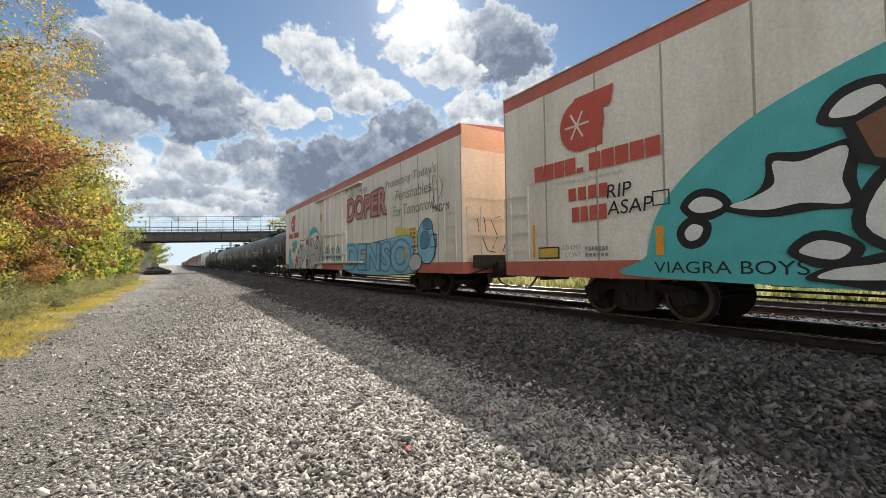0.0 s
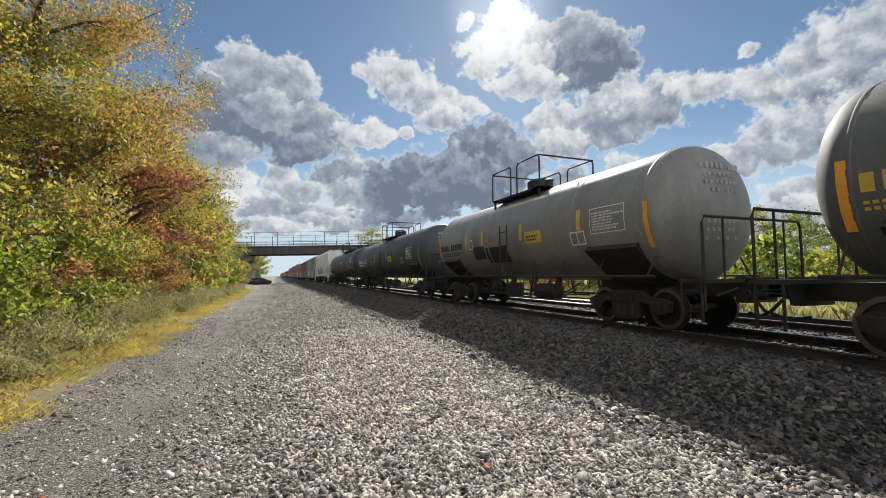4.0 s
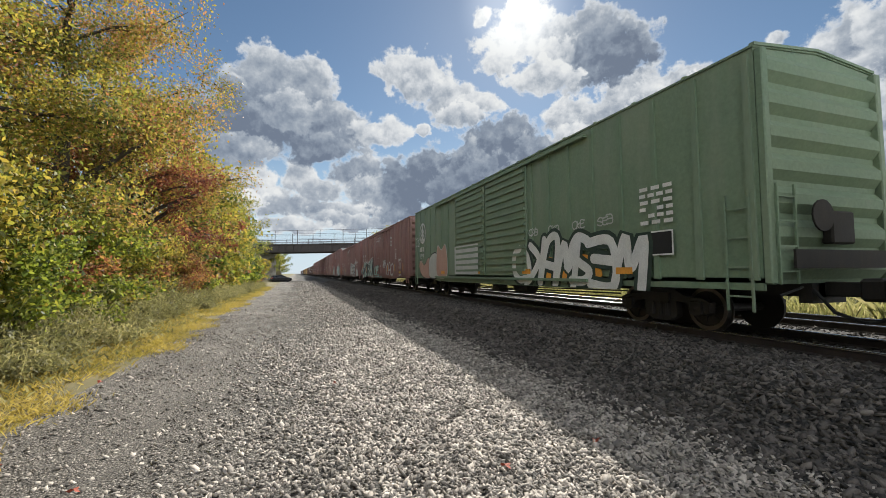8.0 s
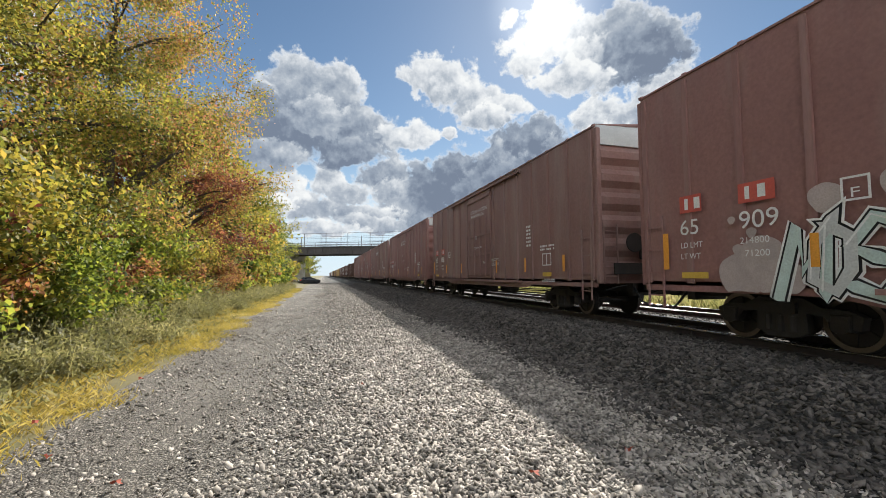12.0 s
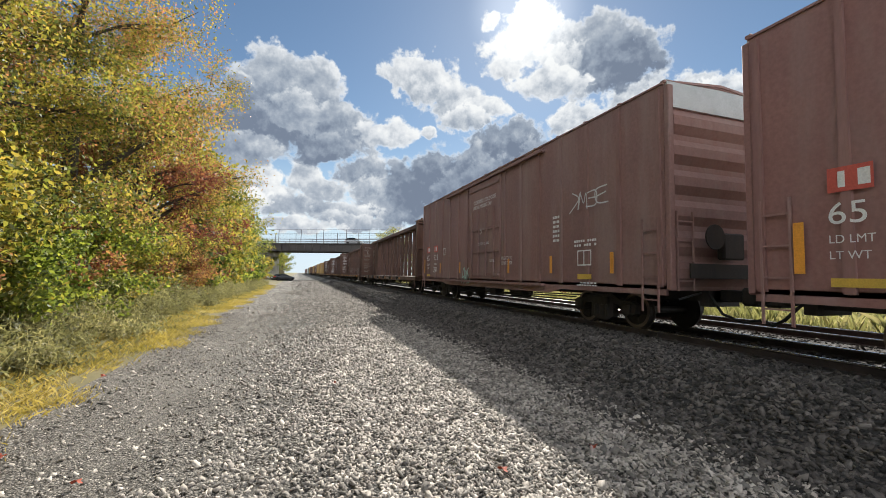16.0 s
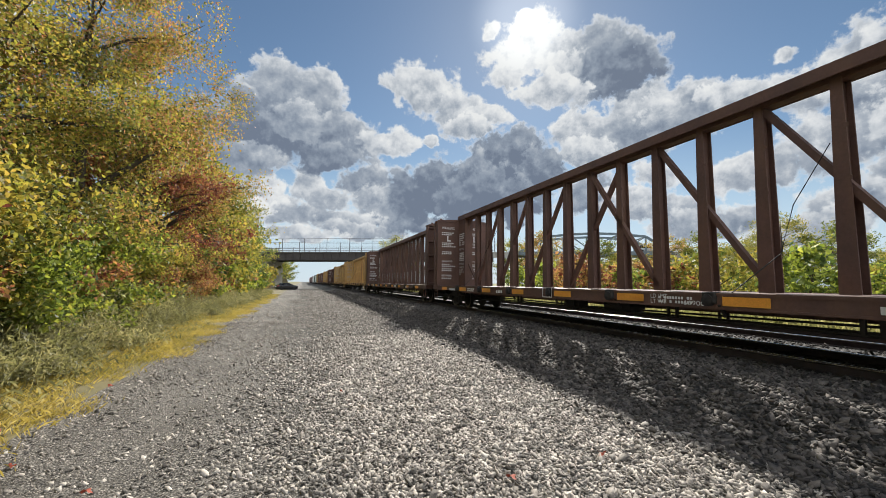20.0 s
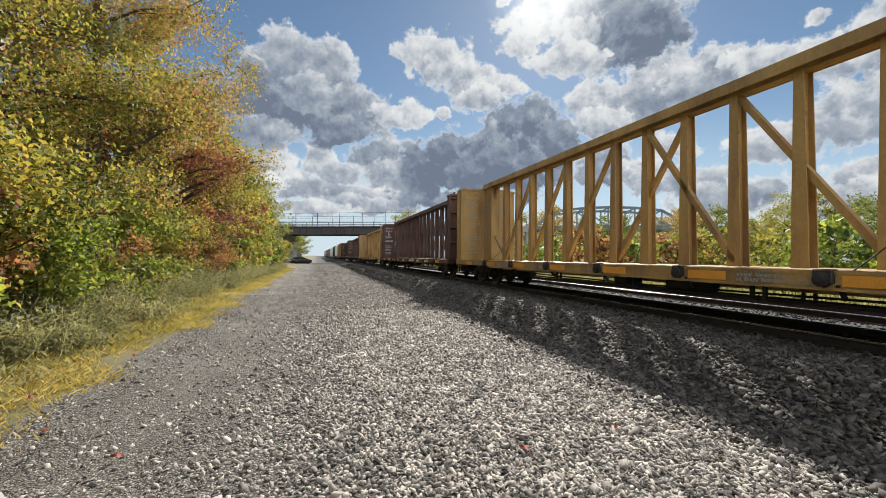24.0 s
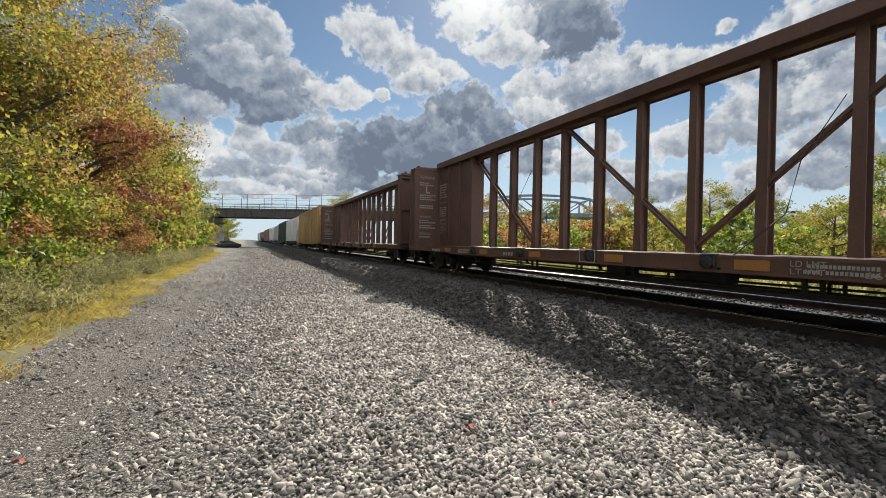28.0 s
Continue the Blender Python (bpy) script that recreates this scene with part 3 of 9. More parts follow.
# ---- road bridge over the tracks ----
def build_bridge():
    # the deck runs askew: nearer to the right
    ang = math.degrees(math.atan2(-11, 22))
    br = thing("road_bridge", pose(4, 106.5, 0, 0, 0, ang), "dark steel girder road bridge with railings over the tracks", "bridge")
    br["kind"] = "structure"
    bm = bmesh.new()
    box(bm, -34, 42, -0.25, 0.25, 7.05, 8.75)
    box(bm, -34, 42, -0.55, 0.3, 8.75, 9.0)
    box(bm, -34, 42, -0.4, 0.35, 7.0, 7.06)
    for i in range(38):
        box(bm, -33 + 2 * i, -32.95 + 2 * i, -0.4, -0.25, 7.06, 8.75)
    part("girder", bm, M_GIRDER, br)
    bm = bmesh.new()
    box(bm, -34, 42, 0.3, 8.3, 8.3, 8.9)
    part("deck", bm, M_CONCRETE, br)
    bm = bmesh.new()
    box(bm, -34, 42, 8.3, 8.8, 7.05, 9.0)
    part("girder", bm, M_GIRDER, br)
    for side in (-0.3, 8.5):
        for z, r in ((9.45, 0.05), (9.95, 0.06), (11.0, 0.02), (12.3, 0.03)):
            bm = bmesh.new()
            box(bm, -34, 42, side - r / 2, side + r / 2, z - r, z + r)
            part("handrail", bm, M_GIRDER, br)
        bm = bmesh.new()
        box(bm, -0.05, 0.05, -0.05, 0.05, 0, 3.35)
        first = None
        for i in range(27):
            m = pose(-33 + 2.9 * i, side, 9.0) @ Matrix.Diagonal((1, 1, 1 if i % 2 == 0 else 0.32, 1))
            if first is None:
                first = part("post", bm, M_GIRDER, br)
                first.matrix_basis = m
            else:
                same("post", first.data, br, m)
        # wire mesh between the posts, too fine to count
        bm = bmesh.new()
        for i in range(190):
            u = -33.8 + 0.4 * i
            box(bm, u - 0.006, u + 0.006, side - 0.006, side + 0.006, 9.0, 12.3)
        mesh = part("wire_mesh", bm, M_GALV, br)
        mesh["kind"] = "stuff"
    bm = bmesh.new()
    slab(bm, [(-0.4, 0.2), (-0.4, 6.2), (0.0, 6.6), (9, 6.6), (9, 0.2)], -16.2, -14.6)
    slab(bm, [(-1.6, 0.2), (-1.6, 5.2), (-0.4, 6.2), (-0.4, 0.2)], -15.4, -14.9)
    box(bm, -16.4, -14.4, -0.5, 9.0, 6.6, 7.0)
    part("abutment", fixed(bm), M_CONCRETE, br, "pale concrete abutment")
    bm = bmesh.new()
    box(bm, 18, 19.2, 0.5, 8, -0.5, 7.0)
    part("pier", bm, M_CONCRETE, br)
    # steel through truss further along
    L0, L1, n = 48, 81, 6
    for side in (0.0, 8.2):
        top = lambda i: 9.0 + 4.1 * math.sin(math.pi * (0.12 + 0.76 * i / n)) ** 0.6
        bm = bmesh.new()
        step = (L1 - L0) / n
        for i in range(n):
            a, b = L0 + i * step, L0 + (i + 1) * step
            bar(bm, (a, side, 8.6), (b, side, 8.6), 0.5, 0.9)
            if 0 < i < n - 1:
                bar(bm, (a, side, top(i)), (b, side, top(i + 1)), 0.5, 0.5)
            else:
                bar(bm, (a, side, 8.8 if i == 0 else top(i)), (b, side, top(1) if i == 0 else 8.8), 0.5, 0.5)
        part("chord", bm, M_TRUSS, br)
        bm = bmesh.new()
        for i in range(1, n):
            a = L0 + i * step
            bar(bm, (a, side, 8.8), (a, side, top(i)), 0.3, 0.3, (0, 1, 0))
            if i < n - 1:
                if i < n // 2:
                    bar(bm, (a, side, top(i)), (a + step, side, 8.8), 0.25, 0.25)
                else:
                    bar(bm, (a, side, 8.8), (a + step, side, top(i + 1)), 0.25, 0.25)
        part("truss_web", bm, M_TRUSS, br)
    bm = bmesh.new()
    for i in range(1, n):
        a = L0 + i * (L1 - L0) / n
        bar(bm, (a, 0, top(i) - 0.1), (a, 8.2, top(i) - 0.1), 0.25, 0.25)
    part("cross_brace", bm, M_TRUSS, br)
    bm = bmesh.new()
    box(bm, 42, 130, 0.3, 8.3, 8.3, 8.9)
    box(bm, 81.4, 130, -0.2, 0.3, 7.6, 8.95)
    box(bm, 42, 47.6, -0.2, 0.3, 7.6, 8.95)
    box(bm, -90, -34, -0.2, 8.5, 7.6, 8.9)
    part("deck", bm, M_CONCRETE, br)
    bm = bmesh.new()
    for a in (46.6, 81, 128):
        box(bm, a, a + 1.2, 0.5, 8, -1.2, 8.3)
    part("pier", bm, M_CONCRETE, br)
    bm = bmesh.new()
    for a, b in ((-90, -16.4),):
        slab(bm, [(-9, 0), (-1.0, 7.4), (9.5, 7.4), (17, 0)], a, b)
    part("embankment", fixed(bm), M_EARTH, br, "grassy bridge embankment")


build_bridge()

# ---- the train ----
V = 20.0   # metres a second towards the camera
HALF = 1.6
CARS = []  # (object, place of its middle along the track at the start)


@functools.lru_cache(None)
def wheel_mesh():
    bm = bmesh.new()
    for s in (-1, 1):
        lathe(bm, [(s * 0.70, 0.30), (s * 0.695, 0.47), (s * 0.72, 0.47), (s * 0.725, 0.435), (s * 0.83, 0.425), (s * 0.83, 0.35), (s * 0.79, 0.33), (s * 0.78, 0.15), (s * 0.85, 0.12), (s * 0.85, 0.09), (s * 1.02, 0.085)], "x", 28)
        for k in range(6):
            a = k * math.pi / 3
            bar(bm, (s * 0.80, 0.14 * math.cos(a), 0.14 * math.sin(a)), (s * 0.80, 0.33 * math.cos(a), 0.33 * math.sin(a)), 0.04, 0.03, (1, 0, 0))
        lathe(bm, [(s * 1.02, 0.06), (s * 1.10, 0.13), (s * 1.16, 0.13), (s * 1.18, 0.0)], "x", 12)
    lathe(bm, [(-0.85, 0.085), (0.85, 0.085)], "x", 12)
    fixed(bm)
    for f in bm.faces:
        c = f.calc_center_median()
        r = math.hypot(c.y, c.z)
        if 0.385 < r and abs(c.x) > 0.82:
            f.material_index = 1
    me = bpy.data.meshes.new("wheelset")
    bm.to_mesh(me)
    bm.free()
    me.materials.append(M_WHEEL)
    me.materials.append(M_TREAD)
    return me


@functools.lru_cache(None)
def truck_mesh():
    bm = bmesh.new()
    for s in (-1, 1):
        x0, x1 = (0.93, 1.09) if s > 0 else (-1.09, -0.93)
        slab(bm, [(-1.12, 0.36), (-1.16, 0.56), (-0.98, 0.64), (-0.62, 0.66), (-0.36, 0.80), (0.36, 0.80), (0.62, 0.66), (0.98, 0.64), (1.16, 0.56), (1.12, 0.36), (0.80, 0.34), (0.66, 0.52), (0.40, 0.56), (0.42, 0.24), (0.22, 0.14), (-0.22, 0.14), (-0.42, 0.24), (-0.40, 0.56), (-0.66, 0.52), (-0.80, 0.34)], x0, x1)
        for y in (-0.2, 0, 0.2):
            lathe(bm, [(0.24, 0.075), (0.54, 0.075)], "z", 8, (s * 1.03, y, 0))
            lathe(bm, [(0.24, 0.06), (0.5, 0.06)], "z", 8, (s * 1.09, y, 0))
        box(bm, s * 1.02 - 0.14, s * 1.02 + 0.14, -0.28, 0.28, 0.54, 0.72)
        for y in (-0.89, 0.89):
            box(bm, s * 1.06 - 0.1, s * 1.06 + 0.1, y - 0.13, y + 0.13, 0.32, 0.58, 0.02)
        for y in (-0.36, 0.36):
            bar(bm, (s * 0.76, y, 0.4), (s * 0.76, y + (0.08 if y > 0 else -0.08), 0.55), 0.12, 0.3)
    box(bm, -1.0, 1.0, -0.2, 0.2, 0.50, 0.78)
    lathe(bm, [(0.78, 0.2), (0.90, 0.2)], "z", 14)
    fixed(bm)
    me = bpy.data.meshes.new("truck")
    bm.to_mesh(me)
    bm.free()
    me.materials.append(M_STEELDARK)
    return me


WHEELSETS = [[], []]


def running_gear(car, L, inset=2.3, sill=True):
    """Trucks with wheelsets, couplers and brake gear under a car."""
    for y in (-L / 2 + inset, L / 2 - inset):
        tr = same("truck", truck_mesh(), car, pose(0, y, 0), "dark cast steel truck")
        for k, dy in enumerate((-0.89, 0.89)):
            WHEELSETS[k].append(same("wheelset", wheel_mesh(), tr, pose(0, dy, 0.425)))
    for s in (-1, 1):
        bm = bmesh.new()
        y = s * L / 2
        box(bm, -0.13, 0.13, min(y, y + s * 0.62), max(y, y + s * 0.62), 0.74, 0.98, 0.02)
        box(bm, -0.22, 0.2, min(y + s * 0.5, y + s * 0.82), max(y + s * 0.5, y + s * 0.82), 0.68, 1.04, 0.05)
        box(bm, -0.45, 0.45, min(y - s * 0.2, y), max(y - s * 0.2, y), 0.62, 1.1)
        part("coupler", bm, M_STEELDARK, car)
        bm = bmesh.new()
        tube(bm, [(-0.4, y, 0.85), (-0.45, y + s * 0.3, 0.5), (-0.3, y + s * 0.6, 0.36), (-0.15, y + s * 0.85, 0.42)], 0.03, 6)
        tube(bm, [(-0.6, y - s * 0.05, 0.9), (-0.95, y + s * 0.1, 0.88), (-1.4, y + s * 0.1, 0.78)], 0.022, 5)
        part("brake_hose", bm, M_RUBBER, car)
    bm = bmesh.new()
    for sx in (-1, 1):
        pts = [(sx * 0.7, -L / 2 + inset + 1.6, 0.62), (sx * 0.7, 0, 0.55), (sx * 0.7, L / 2 - inset - 1.6, 0.62)]
        tube(bm, pts, 0.022, 5)
    lathe(bm, [(-0.55, 0.0), (-0.5, 0.24), (0.45, 0.24), (0.5, 0.0)], "y", 12, (-0.75, -1.4, 0.66))
    box(bm, -1.0, -0.6, 0.2, 0.75, 0.42, 0.9)
    bar(bm, (0.0, -L / 2 + inset + 0.4, 0.45), (0.0, L / 2 - inset - 0.4, 0.45), 0.04)
    part("brake_gear", fixed(bm), M_STEELDARK, car)
    if sill:
        bm = bmesh.new()
        box(bm, -0.28, 0.28, -L / 2, L / 2, 0.72, 1.02)
        for i in range(7):
            y = -L / 2 + L * (i + 0.5) / 7
            box(bm, -1.45, 1.45, y - 0.09, y + 0.09, 0.86, 1.0)
        part("underframe", bm, M_STEELDARK, car)


def ladder(car, mat, x, y, z0, z1, along="y", w=0.42, n=None):
    bm = bmesh.new()
    n = n or max(2, int((z1 - z0) / 0.4))
    ax = Vector((0, 1, 0)) if along == "y" else Vector((1, 0, 0))
    p = Vector((x, y, 0))
    for s in (-0.5, 0.5):
        bar(bm, p + ax * (s * w) + Vector((0, 0, z0)), p + ax * (s * w) + Vector((0, 0, z1)), 0.035, 0.035, (0, 1, 0))
    for i in range(n):
        z = z0 + (i + 0.5) * (z1 - z0) / n
        bar(bm, p - ax * (0.5 * w) + Vector((0, 0, z)), p + ax * (0.5 * w) + Vector((0, 0, z)), 0.028)
    return part("ladder", bm, mat, car)


def patch_on(car, name, mat, y, z, w, h, x=-HALF - 0.006, label="", frame_w=0.0):
    """A flat painted plate on the near side; y is its middle along the car."""
    bm = bmesh.new()
    if frame_w:
        for a in ((y - w / 2, y + w / 2, z, z + frame_w), (y - w / 2, y + w / 2, z + h - frame_w, z + h), (y - w / 2, y - w / 2 + frame_w, z + frame_w, z + h - frame_w), (y + w / 2 - frame_w, y + w / 2, z + frame_w, z + h - frame_w)):
            box(bm, x - 0.002, x + 0.002, *a)
    else:
        box(bm, x - 0.002, x + 0.002, y - w / 2, y + w / 2, z, z + h)
    return part(name, bm, mat, car, label)


def bars_on(car, mat, y, z, w, h, rows=1, gap=0.45, x=-HALF - 0.006, cells=6, seed=0):
    """Small lettering that cannot be told: rows of short bars."""
    rnd = random.Random(seed + int(y * 100))
    bm = bmesh.new()
    for r in range(rows):
        zz = z + h - (r + 1) * h / rows
        hh = h / rows * (1 - gap)
        c = max(2, int(cells * rnd.uniform(0.7, 1.2)))
        cw = w / c
        for i in range(c):
            if rnd.random() < 0.1:
                continue
            box(bm, x - 0.002, x + 0.002, y + w / 2 - (i + 0.85) * cw, y + w / 2 - (i + 0.15) * cw, zz, zz + hh)
    ob = part("stencil", bm, mat, car)
    ob["kind"] = "stuff"
    return ob


def box_shell(L, z0, z1, half=HALF, peak=0.14):
    bm = bmesh.new()
    extrude(bm, [(-half, z0), (half, z0), (half, z1), (0, z1 + peak), (-half, z1)], -L / 2, L / 2)
    return fixed(bm)


def corrugated_end(s, L, z0, z1, half, n=7, depth=0.12):
    """A pressed steel end with rounded horizontal ribs."""
    bm = bmesh.new()
    y = s * L / 2
    step = (z1 - z0) / n
    out = [(y, z0)]
    for i in range(n):
        z = z0 + i * step
        out += [(y + s * depth * 0.15, z + 0.12 * step), (y + s * depth, z + 0.4 * step), (y + s * depth, z + 0.7 * step), (y + s * depth * 0.15, z + 0.94 * step)]
    out.append((y, z1))
    slab(bm, out, -half * 0.91, half * 0.91)
    return fixed(bm)


def boxcar(mat, middle, L, top, label, door="slide", doors=(0.0,), door_w=3.2, ribs=8, sill=0.86, roof=None, pale_end=False, door_mat=None, ends=7):
    car = thing("boxcar", pose(NEAR_X, middle, RAIL_Z), label, "freight car", "cars of the freight train")
    CARS.append((car, middle))
    part("body", box_shell(L, sill + 0.12, top - 0.03), mat, car)
    bm = bmesh.new()
    extrude(bm, [(-HALF - 0.03, top - 0.03), (-HALF - 0.03, top + 0.01), (0, top + 0.16), (HALF + 0.03, top + 0.01), (HALF + 0.03, top - 0.03), (0, top + 0.11)], -L / 2 - 0.02, L / 2 + 0.02)
    n = int(L / 1.2)
    for i in range(n + 1):
        y = -L / 2 + i * L / n
        bar(bm, (-HALF - 0.02, y, top + 0.02), (0, y, top + 0.17), 0.09, 0.05)
        bar(bm, (HALF + 0.02, y, top + 0.02), (0, y, top + 0.17), 0.09, 0.05)
    part("roof", fixed(bm), roof or mat, car)
    # side sill, deeper between the trucks
    for s in (-1, 1):
        bm = bmesh.new()
        x0, x1 = sorted((s * HALF, s * (HALF - 0.06)))
        slab(bm, [(-L / 2, sill), (-L / 2, sill + 0.2), (L / 2, sill + 0.2), (L / 2, sill), (L / 2 - 3.6, sill), (L / 2 - 4.2, sill - 0.12), (-L / 2 + 4.2, sill - 0.12), (-L / 2 + 3.6, sill)], x0, x1)
        part("side_sill", fixed(bm), mat, car)
    half_door = door_w * len(doors) / 2
    slat = rod = None
    rib = bmesh.new()
    slab(rib, [(-0.07, 0), (-0.045, 1), (0.045, 1), (0.07, 0)], -0.05, 0.0)
    rib_ob = None
    for s in (-1, 1):
        for k in range(ribs + 1):
            for e in (-1, 1):
                d0, d1 = half_door + 0.25, L / 2 - 0.12
                y = e * (d0 + (d1 - d0) * k / ribs)
                m = Matrix.Translation((s * HALF, y, sill + 0.16)) @ Matrix.Rotation(0 if s < 0 else math.pi, 4, "Z") @ Matrix.Diagonal((1, 1, top - sill - 0.26, 1))
                if rib_ob is None:
                    rib_ob = part("rib", fixed(rib), mat, car)
                    rib_ob.matrix_basis = m
                else:
                    same("rib", rib_ob.data, car, m)
    for s in (-1, 1):
        for d in doors:
            bm = bmesh.new()
            x0, x1 = sorted((s * HALF, s * (HALF + 0.07)))
            box(bm, x0, x1, d - door_w / 2 + 0.05, d + door_w / 2 - 0.05, sill + 0.2, top - 0.25, 0.02)
            xx = s * (HALF + 0.09)
            leaf = part("door", fixed(bm), door_mat or mat, car)
            if door == "slide":
                for i in range(14):
                    z = sill + 0.4 + i * (top - sill - 0.8) / 13
                    if slat is None:
                        sb = bmesh.new()
                        bar(sb, (0, -door_w / 2 + 0.12, 0), (0, door_w / 2 - 0.12, 0), 0.07, 0.09)
                        slat = part("slat", fixed(sb), mat, leaf)
                        slat.matrix_basis = pose(xx, d, z)
                    else:
                        same("slat", slat.data, leaf, pose(xx, d, z))
            else:
                for z in (sill + 0.4, sill + 1.3, sill + 2.2, top - 0.5):
                    if slat is None:
                        sb = bmesh.new()
                        bar(sb, (0, -door_w / 2 + 0.1, 0), (0, door_w / 2 - 0.1, 0), 0.06, 0.09)
                        slat = part("door_beam", fixed(sb), mat, leaf)
                        slat.matrix_basis = pose(xx, d, z)
                        sb = bmesh.new()
                        bar(sb, (0, 0, sill + 0.3), (0, 0, top - 1.4), 0.05, 0.05, (0, 1, 0))
                        rod = part("lock_rod", fixed(sb), mat, leaf)
                        rod.matrix_basis = pose(xx + s * 0.03, d - 0.35 * door_w, 0)
                    else:
                        same("door_beam", slat.data, leaf, pose(xx, d, z))
                for k in (-0.35, -0.12, 0.12, 0.35):
                    if s > 0 or k > -0.3:
                        same("lock_rod", rod.data, leaf, pose(xx + s * 0.03, d + k * door_w, 0))
        bm = bmesh.new()
        x0, x1 = sorted((s * HALF, s * (HALF + 0.14)))
        run = half_door + door_w * 0.95
        box(bm, x0, x1, -run, run, sill + 0.06, sill + 0.14)
        box(bm, x0, x1, -run, run, top - 0.24, top - 0.17)
        part("door_track", bm, mat, car)
    for s in (-1, 1):
        part("end_panel", corrugated_end(s, L, sill + 0.1, top - (0.5 if pale_end else 0.1), HALF, ends), mat, car)
        for sx in (-1, 1):
            bm = bmesh.new()
            box(bm, *sorted((sx * HALF * 0.91, sx * HALF)), *sorted((s * L / 2, s * (L / 2 + 0.13))), sill + 0.1, top - 0.06, 0.02)
            part("corner_post", bm, mat, car)
        bm = bmesh.new()
        if pale_end:
            y = s * L / 2
            slab(bm, [(y, top - 0.5), (y + s * 0.06, top - 0.5), (y + s * 0.06, top + 0.02), (y, top + 0.1)], -HALF * 0.97, HALF * 0.97)
            part("end_cap", fixed(bm), M_PALE, car, "pale galvanised upper end")
        else:
            bm.free()
        ladder(car, mat, -HALF - 0.05, s * (L / 2 - 0.35), sill - 0.35, sill + 1.6)
        ladder(car, mat, -HALF + 0.35, s * (L / 2 + 0.16), sill + 0.1, sill + 1.7, "x")
        bm = bmesh.new()
        box(bm, -0.3, 0.3, *sorted((s * (L / 2 + 0.08), s * (L / 2 + 0.26))), sill + 0.75, sill + 1.3, 0.03)
        lathe(bm, [(s * (L / 2 + 0.28), 0.26), (s * (L / 2 + 0.31), 0.26)], "y", 16, (-0.6, 0, sill + 1.2))
        bar(bm, (-1.2, s * (L / 2 + 0.22), sill + 0.5), (1.2, s * (L / 2 + 0.22), sill + 0.5), 0.3, 0.04, (0, 1, 0))
        part("brake_housing", fixed(bm), M_STEELDARK, car)
    running_gear(car, L, 2.5)
    return car


